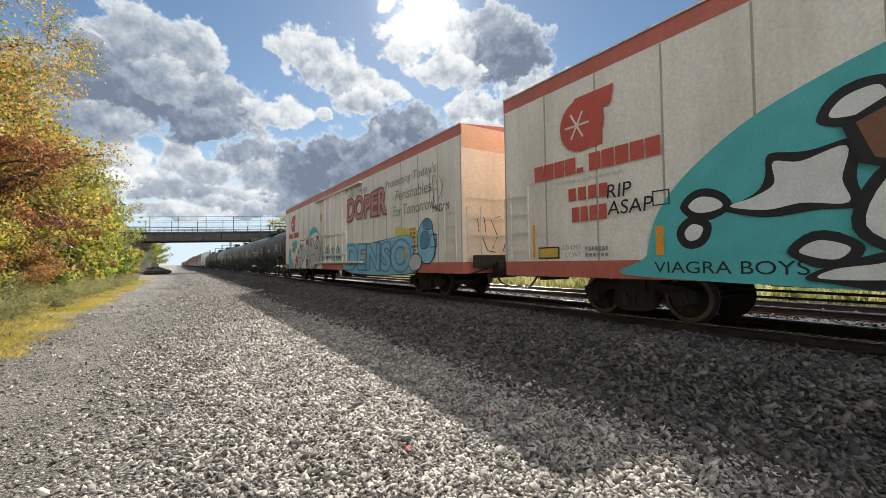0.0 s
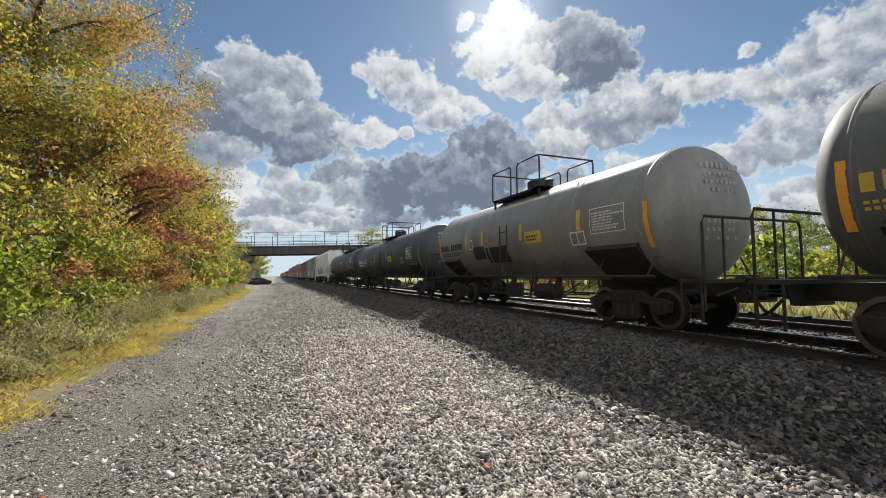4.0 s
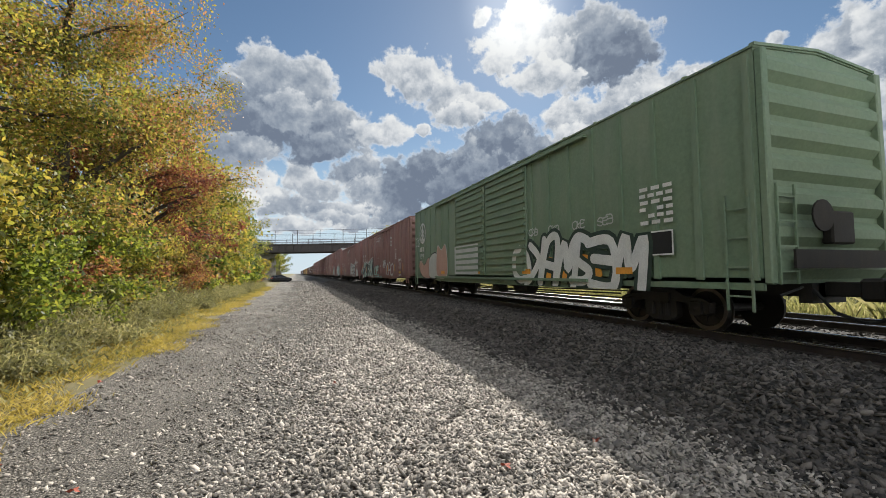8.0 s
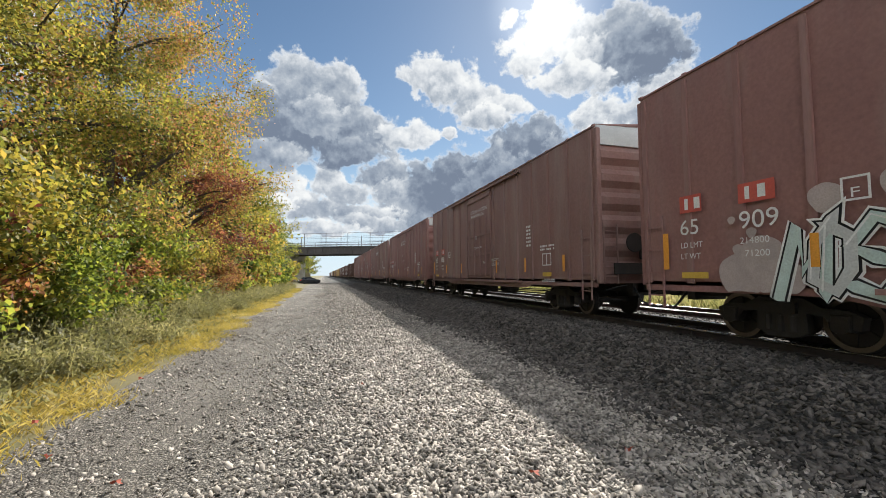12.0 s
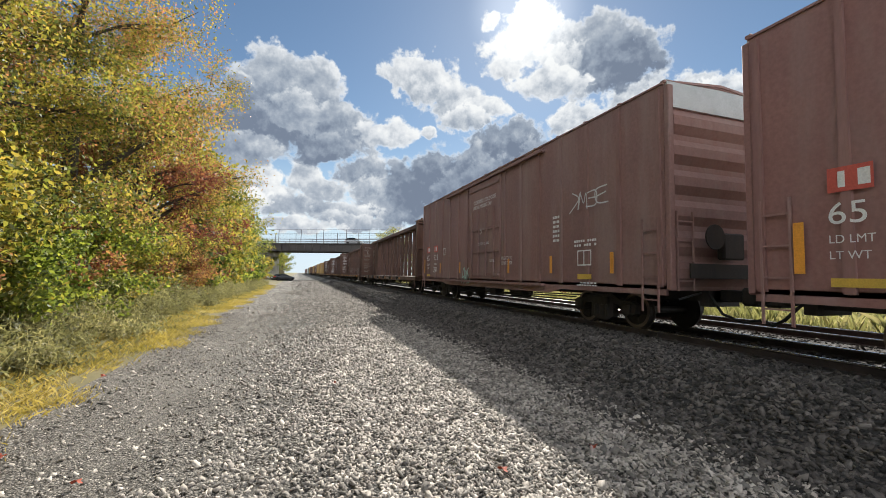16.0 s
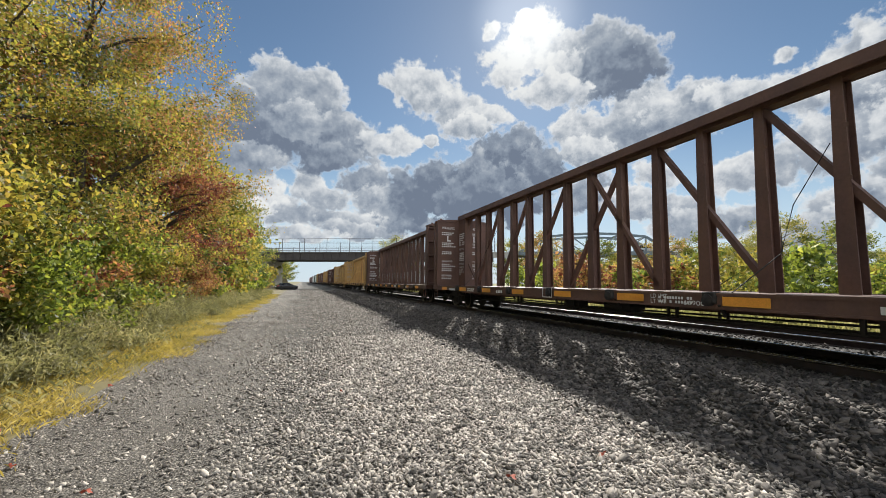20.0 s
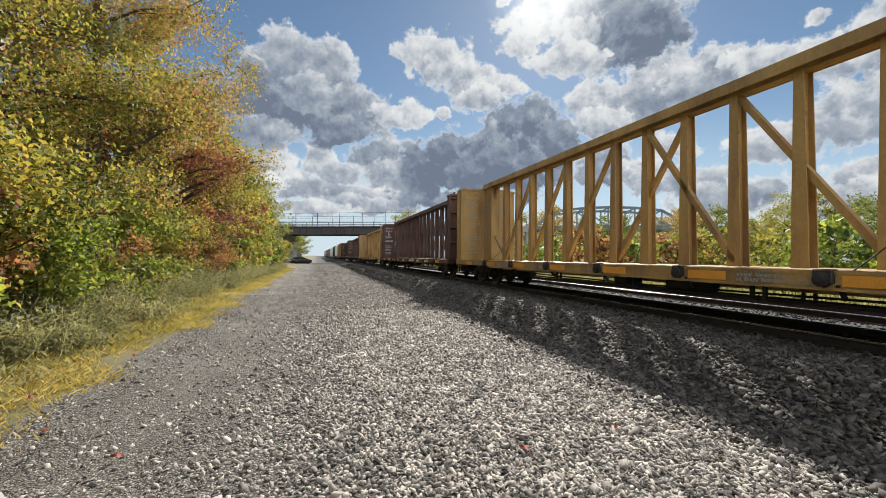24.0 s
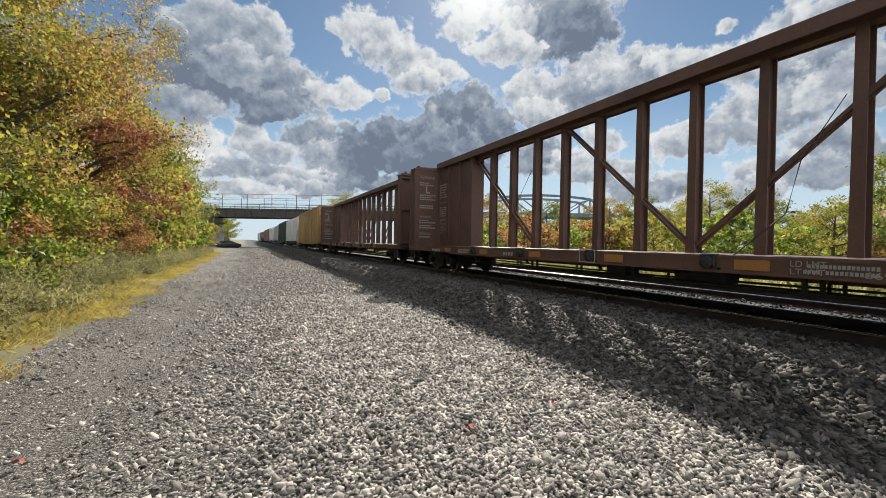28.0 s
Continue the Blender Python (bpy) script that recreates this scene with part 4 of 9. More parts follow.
def reefer(middle, L, label):
    car = thing("refrigerator_car", pose(NEAR_X, middle, RAIL_Z), label, "freight car", "cars of the freight train")
    CARS.append((car, middle))
    z0, z1, top = 0.78, 1.12, 5.18
    bm = box_shell(L, z1, top - 0.34)
    part("body", bm, M_CREAM, car)
    bm = bmesh.new()
    extrude(bm, [(-HALF - 0.004, top - 0.34), (-HALF - 0.004, top - 0.02), (0, top + 0.12), (HALF + 0.004, top - 0.02), (HALF + 0.004, top - 0.34), (0, top - 0.21)], -L / 2 - 0.004, L / 2 + 0.004)
    part("top_band", fixed(bm), M_RED, car, "faded red band under the roof")
    bm = bmesh.new()
    extrude(bm, [(-HALF - 0.03, top - 0.03), (-HALF - 0.03, top), (0, top + 0.15), (HALF + 0.03, top), (HALF + 0.03, top - 0.03), (0, top + 0.121)], -L / 2, L / 2)
    part("roof", fixed(bm), M_CREAM, car)
    bm = bmesh.new()
    for s in (-1, 1):
        x0, x1 = sorted((s * (HALF + 0.012), s * (HALF - 0.05)))
        box(bm, x0, x1, -L / 2, -L / 2 + 5.6, z0, z1)
        box(bm, x0, x1, L / 2 - 5.6, L / 2, z0, z1)
        box(bm, x0, x1, -L / 2 + 5.6, L / 2 - 5.6, z0 + 0.02, z1)
    box(bm, -HALF + 0.05, HALF - 0.05, -L / 2, -L / 2 + 0.1, z0, z1)
    box(bm, -HALF + 0.05, HALF - 0.05, L / 2 - 0.1, L / 2, z0, z1)
    part("side_sill", bm, M_RED, car, "red side sill")
    seam = None
    n = 18
    for s in (-1, 1):
        for i in range(n + 1):
            m = pose(s * (HALF + 0.003), -L / 2 + 0.03 + i * (L - 0.06) / n, z1)
            if seam is None:
                bm = bmesh.new()
                box(bm, -0.004, 0.004, -0.018, 0.018, 0, top - z1 - 0.36)
                seam = part("seam", bm, M_SEAM, car)
                seam.matrix_basis = m
            else:
                same("seam", seam.data, car, m)
        bm = bmesh.new()
        x0, x1 = sorted((s * HALF, s * (HALF + 0.09)))
        box(bm, x0, x1, -1.9, 1.7, z1 + 0.03, top - 0.42, 0.02)
        part("door", bm, M_CREAM, car)
        bm = bmesh.new()
        for y in (-1.5, -0.5, 0.4, 1.3):
            bar(bm, (s * (HALF + 0.12), y, z1 + 0.1), (s * (HALF + 0.12), y, top - 0.5), 0.06, 0.05, (0, 1, 0))
        for z in (z1 + 0.45, z1 + 1.5):
            bar(bm, (s * (HALF + 0.125), -1.85, z), (s * (HALF + 0.125), 1.65, z), 0.06, 0.1)
        box(bm, *sorted((s * HALF, s * (HALF + 0.16))), -3.9, 3.4, z1 + 0.02, z1 + 0.1)
        box(bm, *sorted((s * HALF, s * (HALF + 0.16))), -3.9, 3.4, top - 0.5, top - 0.43)
        part("door_rod", bm, M_CREAM, car)
    for s in (-1, 1):
        ladder(car, M_CREAM, -HALF - 0.06, s * (L / 2 - 0.55), z1 + 0.05, z1 + 1.75, w=0.6)
        ladder(car, M_CREAM, -HALF + 0.35, s * (L / 2 + 0.12), z1, z1 + 1.6, "x", 0.5)
        bm = bmesh.new()
        for z in (1.9, 2.4, 3.0):
            bar(bm, (-1.4, s * (L / 2 + 0.08), z), (0.6, s * (L / 2 + 0.08), z), 0.03)
        part("grab_iron", bm, M_CREAM, car)
        bm = bmesh.new()
        box(bm, -HALF + 0.02, HALF - 0.02, *sorted((s * L / 2, s * (L / 2 + 0.012))), z1, top - 0.72)
        part("end_wall", bm, M_PEACH, car, "peach-coloured end wall")
        bm = bmesh.new()
        slab(bm, [(s * L / 2, top - 0.72), (s * (L / 2 + 0.012), top - 0.72), (s * (L / 2 + 0.012), top - 0.03), (s * L / 2, top - 0.03)], -HALF + 0.02, HALF - 0.02)
        part("end_band", fixed(bm), M_ENDORANGE, car, "faded orange band across the end")
        bm = bmesh.new()
        slab(bm, [(s * L / 2, top - 0.55), (s * (L / 2 + 0.12), top - 0.52), (s * (L / 2 + 0.42), top - 0.22), (s * (L / 2 + 0.42), top - 0.12), (s * L / 2, top - 0.08)], 0.55, 1.2)
        part("end_housing", fixed(bm), M_ENDORANGE, car)
        bm = bmesh.new()
        bar(bm, (-1.3, s * (L / 2 + 0.12), 1.14), (1.3, s * (L / 2 + 0.12), 1.14), 0.35, 0.05, (0, 1, 0))
        box(bm, -0.5, 0.9, *sorted((s * L / 2, s * (L / 2 + 0.3))), 0.7, 1.1)
        part("end_platform", bm, M_STEELDARK, car)
    running_gear(car, L, 3.1)
    return car


def tank_car(mat, middle, L, label, radius=1.5, centre=2.5, walkway=True, lines=(), jacket_rings=0):
    """L: over the end platforms."""
    car = thing("tank_car", pose(NEAR_X, middle, RAIL_Z), label, "freight car", "cars of the freight train")
    CARS.append((car, middle))
    h = L / 2 - 0.55
    bm = bmesh.new()
    prof = []
    for k in range(9):
        a = math.pi / 2 * k / 8
        prof.append((-h + 0.75 * (1 - math.sin(a)), radius * math.cos(a) if k < 8 else 0.0))
    prof = [(-(h - 0.75) - 0.75 * math.cos(math.pi / 2 * k / 8), radius * math.sin(math.pi / 2 * k / 8)) for k in range(9)]
    prof += [(-p, r) for p, r in reversed(prof)]
    lathe(bm, prof, "y", 48, (0, 0, centre))
    bmesh.ops.remove_doubles(bm, verts=bm.verts, dist=0.0005)
    part("tank", fixed(bm), mat, car, smooth=True)
    bm = bmesh.new()
    lathe(bm, [(-0.035, radius), (-0.03, radius + 0.006), (0.03, radius + 0.006), (0.035, radius)], "y", 48, (0, 0, centre))
    fixed(bm)
    band = None
    for i in range(6):
        m = pose(0, (-h + 0.8) + i * (2 * h - 1.6) / 5, 0)
        if band is None:
            band = part("weld_band", bm, mat, car, smooth=True)
            band.matrix_basis = m
        else:
            same("weld_band", band.data, car, m)
    # stub sills, saddles
    for s in (-1, 1):
        bm = bmesh.new()
        y0, y1 = sorted((s * (L / 2), s * (L / 2 - 3.9)))
        box(bm, -0.3, 0.3, y0, y1, 0.72, 1.02)
        y0, y1 = sorted((s * (L / 2 - 1.6), s * (L / 2 - 3.2)))
        extrude(bm, [(-1.35, 1.85), (-1.45, 1.75), (-0.5, 0.95), (0.5, 0.95), (1.45, 1.75), (1.35, 1.85), (0, 1.0)], y0, y1)
        box(bm, -1.5, 1.5, *sorted((s * L / 2, s * (L / 2 - 0.55))), 1.0, 1.07)
        part("stub_sill", fixed(bm), M_STEELDARK, car)
        bm = bmesh.new()
        e = s * (L / 2 - 0.08)
        tube(bm, [(-1.45, e, 0.5), (-1.45, e, 2.1), (-1.38, e, 2.22), (1.38, e, 2.22), (1.45, e, 2.1), (1.45, e, 0.5)], 0.028, 6)
        for x in (-0.9, 0.9):
            tube(bm, [(x, e, 1.05), (x, e, 2.22)], 0.022, 5)
        part("end_handrail", bm, M_STEELDARK, car)
        ladder(car, M_STEELDARK, -1.5, s * (L / 2 - 0.3), 0.3, 1.05, w=0.4, n=2)
    bm = bmesh.new()
    for s in (-1, 1):
        x = s * (radius + 0.1)
        tube(bm, [(x, -L / 2 + 1.0, 1.12), (x, L / 2 - 1.0, 1.12)], 0.03, 6)
        for i in range(9):
            y = -L / 2 + 1.2 + i * (L - 2.4) / 8
            tube(bm, [(x, y, 1.12), (s * radius * 0.86, y, 1.55)], 0.02, 5)
    part("side_rail", bm, M_STEELDARK, car)
    bm = bmesh.new()
    for x, z in ((-0.9, 0.52), (-0.75, 0.68), (0.9, 0.55)):
        tube(bm, [(x, -L / 2 + 4.2, z + 0.25), (x, -L / 2 + 4.8, z), (x, L / 2 - 4.8, z), (x, L / 2 - 4.2, z + 0.25)], 0.026, 5)
        for k in range(4):
            yy = -L / 2 + 5.2 + k * (L - 10.4) / 3
            bar(bm, (x, yy, z - 0.05), (x * 0.8, yy, 1.25), 0.07, 0.05, (0, 1, 0))
    part("brake_pipe", bm, M_STEELDARK, car)
    bm = bmesh.new()
    lathe(bm, [(centre + radius - 0.05, 0.42), (centre + radius + 0.42, 0.42), (centre + radius + 0.48, 0.36), (centre + radius + 0.48, 0.0)], "z", 20)
    for x, y in ((0.25, 0.9), (-0.25, -0.9), (0.1, 1.3)):
        lathe(bm, [(centre + radius - 0.05, 0.13), (centre + radius + 0.25, 0.13), (centre + radius + 0.28, 0.17), (centre + radius + 0.34, 0.0)], "z", 12, (x, y, 0))
    part("dome", fixed(bm), M_STEELDARK, car)
    if walkway == "long":
        zt = centre + radius + 0.02
        bm = bmesh.new()
        box(bm, -1.05, -0.55, -5.4, 1.3, zt - 0.16, zt - 0.1)
        box(bm, 0.55, 1.05, -5.4, 1.3, zt - 0.16, zt - 0.1)
        for k in range(8):
            bar(bm, (-1.0, -5.2 + k * 0.9, zt - 0.55), (-1.0, -5.2 + k * 0.9, zt - 0.1), 0.06)
        for k in range(26):
            box(bm, -0.55, 0.55, -5.3 + k * 0.25, -5.24 + k * 0.25, zt - 0.12, zt - 0.06)
        part("platform", bm, M_STEELDARK, car)
        for x in (-1.05, 1.05):
            for a, b in ((-5.6, -4.1), (-3.6, 0.2), (0.5, 1.3)):
                bm = bmesh.new()
                tube(bm, [(x, a, zt - 0.12), (x, a, zt + 0.8), (x, a + 0.08, zt + 0.9), (x, b - 0.08, zt + 0.9), (x, b, zt + 0.8), (x, b, zt - 0.12)], 0.028, 6)
                part("platform_rail", bm, M_STEELDARK, car)
            bm = bmesh.new()
            tube(bm, [(x, -1.7, zt - 0.1), (x, -1.7, zt + 0.9)], 0.024, 6)
            part("rail_post", bm, M_STEELDARK, car)
    elif walkway:
        bm = bmesh.new()
        zt = centre + radius + 0.02
        for x0, x1 in ((-1.05, -0.55), (0.55, 1.05)):
            box(bm, x0, x1, -1.5, 1.5, zt - 0.16, zt - 0.1)
        box(bm, -1.05, 1.05, -1.5, -1.1, zt - 0.16, zt - 0.1)
        box(bm, -1.05, 1.05, 1.1, 1.5, zt - 0.16, zt - 0.1)
        for x in (-1.0, 1.0):
            for y in (-1.4, 1.4):
                bar(bm, (x, y, zt - 0.5), (x, y, zt - 0.1), 0.06)
        part("platform", bm, M_STEELDARK, car)
        r = 0.026
        for x in (-1.05, 1.05):
            for a, b in ((-1.5, -0.2), (0.2, 1.5)):
                bm = bmesh.new()
                tube(bm, [(x, a, zt - 0.12), (x, a, zt + 0.8), (x, a + 0.08, zt + 0.9), (x, b - 0.08, zt + 0.9), (x, b, zt + 0.8), (x, b, zt - 0.12)], r, 6)
                part("platform_rail", bm, M_STEELDARK, car)
        for y in (-1.5, 1.5):
            bm = bmesh.new()
            tube(bm, [(-1.05, y, zt + 0.88), (1.05, y, zt + 0.88)], r, 6)
            part("platform_rail", bm, M_STEELDARK, car)
        ladder(car, M_STEELDARK, -radius - 0.12, -0.2, 0.55, centre + 0.3, w=0.45)
    running_gear(car, L, 2.3, sill=False)
    return car


def on_tank(car, mat, y, ang, w, h, radius=1.5, centre=2.5, cells=1, rows=1, seed=0, name="stencil", frame_w=0.0, off=0.006):
    """Markings that follow the near side of a tank; ang: degrees above the middle."""
    rnd = random.Random(seed + int(y * 50))
    bm = bmesh.new()
    rr = radius + off

    def quad(y0, y1, a0, a1):
        n = 3
        for k in range(n):
            p, q = a0 + (a1 - a0) * k / n, a0 + (a1 - a0) * (k + 1) / n
            vs = [bm.verts.new((-rr * math.cos(a), yy, centre + rr * math.sin(a))) for yy, a in ((y0, p), (y1, p), (y1, q), (y0, q))]
            bm.faces.new(vs)
    a0, a1 = radians(ang) - h / 2 / rr, radians(ang) + h / 2 / rr
    if frame_w:
        fa = frame_w / rr
        quad(y - w / 2, y + w / 2, a0, a0 + fa)
        quad(y - w / 2, y + w / 2, a1 - fa, a1)
        quad(y - w / 2, y - w / 2 + frame_w, a0 + fa, a1 - fa)
        quad(y + w / 2 - frame_w, y + w / 2, a0 + fa, a1 - fa)
    else:
        for r in range(rows):
            b0 = a0 + (a1 - a0) * r / rows
            b1 = b0 + (a1 - a0) / rows * (1.0 if rows == 1 else 0.55)
            c = max(1, int(cells * (rnd.uniform(0.7, 1.15) if rows > 1 else 1)))
            for i in range(c):
                cw = w / cells
                quad(y + w / 2 - (i + (0.84 if cells > 1 else 1)) * cw, y + w / 2 - (i + (0.12 if cells > 1 else 0)) * cw, b0, b1)
    ob = part(name, bm, mat, car)
    if cells * rows > 6:
        ob["kind"] = "stuff"
    return ob


def hopper(middle, L, label):
    car = thing("covered_hopper", pose(NEAR_X, middle, RAIL_Z), label, "freight car", "cars of the freight train")
    CARS.append((car, middle))
    top = 4.75
    bm = bmesh.new()
    h = L / 2
    hw = 1.58
    # body with sloped end sheets
    side = [(-h + 1.9, 1.3), (-h + 0.75, 2.75), (-h + 0.75, top - 0.25), (h - 0.75, top - 0.25), (h - 0.75, 2.75), (h - 1.9, 1.3)]
    slab(bm, side, -hw, hw)
    part("body", fixed(bm), M_GREYHOP, car)
    bm = bmesh.new()
    extrude(bm, [(-hw, top - 0.25), (-hw + 0.25, top), (0, top + 0.12), (hw - 0.25, top), (hw, top - 0.25)], -h + 0.75, h - 0.75)
    part("roof", fixed(bm), M_GREYHOP, car)
    bm = bmesh.new()
    for s in (-1, 1):
        box(bm, *sorted((s * (hw - 0.1), s * (hw + 0.03))), -h + 0.1, h - 0.1, 1.12, 1.4)
    part("side_sill", bm, M_GREYHOP, car)
    n = 4
    for i in range(n):
        y = -h + 3.6 + i * (L - 7.2) / (n - 1)
        bm = bmesh.new()
        slab(bm, [(y - 1.9, 1.25), (y + 1.9, 1.25), (y + 0.5, 0.55), (y - 0.5, 0.55)], -1.2, 1.2)
        box(bm, -0.5, 0.5, y - 0.55, y + 0.55, 0.42, 0.56)
        part("hopper_bay", fixed(bm), M_BAY, car, "hopper bay with grime and shade in its colour")
    for s in (-1, 1):
        bm = bmesh.new()
        e = s * h
        for x in (-1.45, -0.5, 0.5, 1.45):
            bar(bm, (x, e - s * 0.12, 1.1), (x, e - s * 0.75, 2.9) if abs(x) < 1 else (x, e - s * 0.15, 2.6), 0.09)
        box(bm, -1.55, 1.55, *sorted((e, e - s * 1.4)), 1.02, 1.12)
        part("end_frame", bm, M_GREYHOP, car)
        ladder(car, M_GREYHOP, -1.62, e - s * 0.42, 0.4, 2.9, w=0.5)
        ladder(car, M_GREYHOP, -1.3, e - s * 0.1, 0.4, top + 0.1, "x", w=0.45)
        bm = bmesh.new()
        box(bm, -0.9, 0.1, *sorted((e - s * 0.5, e - s * 1.1)), 2.0, 2.5, 0.05)
        part("brake_housing", bm, M_STEELDARK, car)
    bm = bmesh.new()
    zt = top + 0.16
    for y0, y1, x0, x1 in ((-h + 0.2, h - 0.2, -1.25, -0.75), (-h + 0.2, h - 0.2, 0.75, 1.25), (-h + 0.2, -h + 0.9, -1.25, 1.25), (h - 0.9, h - 0.2, -1.25, 1.25)):
        nx, ny = max(2, int((x1 - x0) / 0.12)), max(2, int((y1 - y0) / 0.25))
        for i in range(nx + 1):
            x = x0 + (x1 - x0) * i / nx
            box(bm, x - 0.012, x + 0.012, y0, y1, zt, zt + 0.04)
        for j in range(ny + 1):
            y = y0 + (y1 - y0) * j / ny
            box(bm, x0, x1, y - 0.012, y + 0.012, zt, zt + 0.035)
    for i in range(16):
        y = -h + 1 + i * (L - 2) / 15
        for x in (-1.0, 1.0):
            bar(bm, (x, y, top - 0.05), (x, y, zt), 0.05)
    part("running_board", bm, M_PALE, car, "galvanised grating running board")
    bm = bmesh.new()
    box(bm, -0.45, 0.45, -h + 1.5, h - 1.5, top + 0.1, top + 0.2, 0.03)
    part("hatch", bm, M_GREYHOP, car)
    running_gear(car, L, 2.3, sill=False)
    bm = bmesh.new()
    box(bm, -0.3, 0.3, -h, h, 0.75, 1.05)
    part("underframe", bm, M_STEELDARK, car)
    return car


def centerbeam(mat, middle, L, label, thin=False, strips=False):
    """A lumber flat: deck, bulkheads, and a beam on posts down the middle."""
    car = thing("centerbeam_flatcar", pose(NEAR_X, middle, RAIL_Z), label, "freight car", "cars of the freight train")
    CARS.append((car, middle))
    h = L / 2
    wing = 3.2 if thin else 0.95
    car["length"], car["dull"], car["wing"] = L, thin or mat == M_YELLOW, wing
    dz, top, wall = 1.05, 4.96, 4.72
    for s in (-1, 1):
        bm = bmesh.new()
        x0, x1 = sorted((s * 1.6, s * 1.5))
        slab(bm, [(-h, dz), (h, dz), (h, dz - 0.22), (h - 3.8, dz - 0.22), (h - 4.4, dz - 0.27), (-h + 4.4, dz - 0.27), (-h + 3.8, dz - 0.22), (-h, dz - 0.22)], x0, x1)
        box(bm, *sorted((s * 1.62, s * 1.45)), -h, h, dz - 0.05, dz)
        box(bm, *sorted((s * 1.62, s * 1.5)), -h + 4.4, h - 4.4, dz - 0.29, dz - 0.25)
        part("side_sill", fixed(bm), mat, car)
    bm = bmesh.new()
    box(bm, -1.5, 1.5, -h, h, dz - 0.08, dz - 0.01)
    n = int(L / 1.3)
    for i in range(n + 1):
        y = -h + 0.2 + i * (L - 0.4) / n
        box(bm, -1.5, 1.5, y - 0.05, y + 0.05, dz - 0.24, dz - 0.08)
    box(bm, -0.35, 0.35, -h, h, 0.62, dz - 0.08)
    part("deck", bm, mat, car)
    # bulkheads: a hollow wall with deep ribs outside and a low hipped cap
    for s in (-1, 1):
        e = s * h
        bm = bmesh.new()
        slab(bm, [(e - s * 0.42, dz), (e - s * 0.1, dz), (e - s * 0.1, wall - 0.1), (e - s * 0.42, wall - 0.1)], -1.5, 1.5)
        part("bulkhead", fixed(bm), mat, car)
        for x in (-1.5, -0.5, 0.5, 1.5):
            bm = bmesh.new()
            box(bm, x - 0.05, x + 0.05, *sorted((e - s * 0.1, e + s * 0.1)), dz, wall - 0.1, 0.012)
            part("stiffener", fixed(bm), mat, car)
        for z in (dz + 0.08, dz + 0.95, dz + 1.8, dz + 2.65, wall - 0.22) if not thin else (dz + 0.08, dz + 1.8, wall - 0.22):
            bm = bmesh.new()
            slab(bm, [(e - s * 0.1, z - 0.09), (e + s * 0.07, z - 0.03), (e + s * 0.07, z + 0.05), (e - s * 0.1, z + 0.07)], -1.45, 1.45)
            part("stiffener", fixed(bm), mat, car)
        bm = bmesh.new()
        extrude(bm, [(-1.53, wall - 0.1), (1.53, wall - 0.1), (1.53, wall - 0.04), (1.45, wall), (0.0, wall + 0.07), (-1.45, wall), (-1.53, wall - 0.04)], min(e + s * 0.08, e - s * 0.46), max(e + s * 0.08, e - s * 0.46))
        part("bulkhead_cap", fixed(bm), mat, car)
        for x in (-1.2, 0.9):
            bm = bmesh.new()
            box(bm, x - 0.06, x + 0.06, *sorted((e - s * 0.05, e - s * 0.16)), wall, wall + 0.13, 0.01)
            part("lifting_lug", bm, mat, car)
        bm = bmesh.new()
        slab(bm, [(e - s * 0.42, dz), (e - s * (0.42 + wing), dz), (e - s * (0.42 + wing), top - 0.2), (e - s * 0.42, top - 0.05)], -0.22, 0.22)
        part("web_panel", fixed(bm), mat, car)
        if thin:
            for k in (0.0, 1.05, 2.1, 3.2):
                bm = bmesh.new()
                box(bm, -0.29, 0.29, *sorted((e - s * (0.44 + k), e - s * (0.53 + k))), dz, top - 0.25, 0.01)
                part("web_rib", bm, mat, car)
        for x in (-1.56, 1.56):
            bm = bmesh.new()
            bar(bm, (x, e - s * 0.2, 0.35), (x, e - s * 0.2, dz + 2.2), 0.03, 0.03, (0, 1, 0))
            bar(bm, (x, e - s * 0.62, 0.35), (x, e - s * 0.62, dz + 1.2), 0.03, 0.03, (0, 1, 0))
            for k in range(6):
                bar(bm, (x, e - s * 0.2, 0.4 + 0.36 * k), (x, e - s * 0.62, 0.4 + 0.36 * k), 0.025)
            part("ladder", bm, mat, car)
    # top chord: a broad flanged beam
    w, d = (0.38, 0.25) if thin else (0.30, 0.23)
    bm = bmesh.new()
    extrude(bm, [(-w, top), (w, top), (w, top - d), (w - 0.05, top - d), (w - 0.05, top - 0.06), (-w + 0.05, top - 0.06), (-w + 0.05, top - d), (-w, top - d)], -h + 0.4, h - 0.4)
    box(bm, -0.12, 0.12, -h + 0.45, h - 0.45, top - d - 0.04, top - 0.061)
    part("top_chord", fixed(bm), mat, car)
    n = int(round((L - 2 * (0.42 + wing)) / 1.3))
    y0, y1 = -h + 0.42 + wing, h - 0.42 - wing
    step = (y1 - y0) / n
    tz = top - d
    for s in (-1, 1):
        g = s * (h - 0.42 - wing)
        bm = bmesh.new()
        arc = [(g - s * 0.75 * (1 - math.sin(a)), tz - 0.6 * (1 - math.cos(a))) for a in (0.0, 0.3, 0.6, 0.9, 1.2, math.pi / 2)]
        slab(bm, [(g, tz)] + arc, -0.06, 0.06)
        part("gusset", fixed(bm), mat, car)
        if not thin:
            bm = bmesh.new()
            bar(bm, (0, g, dz + 1.2), (0, g - s * step, dz + 0.08), 0.1, 0.1)
            part("brace", bm, mat, car)
    bm = bmesh.new()
    wb, wt = (0.10, 0.08) if thin else (0.155, 0.085)
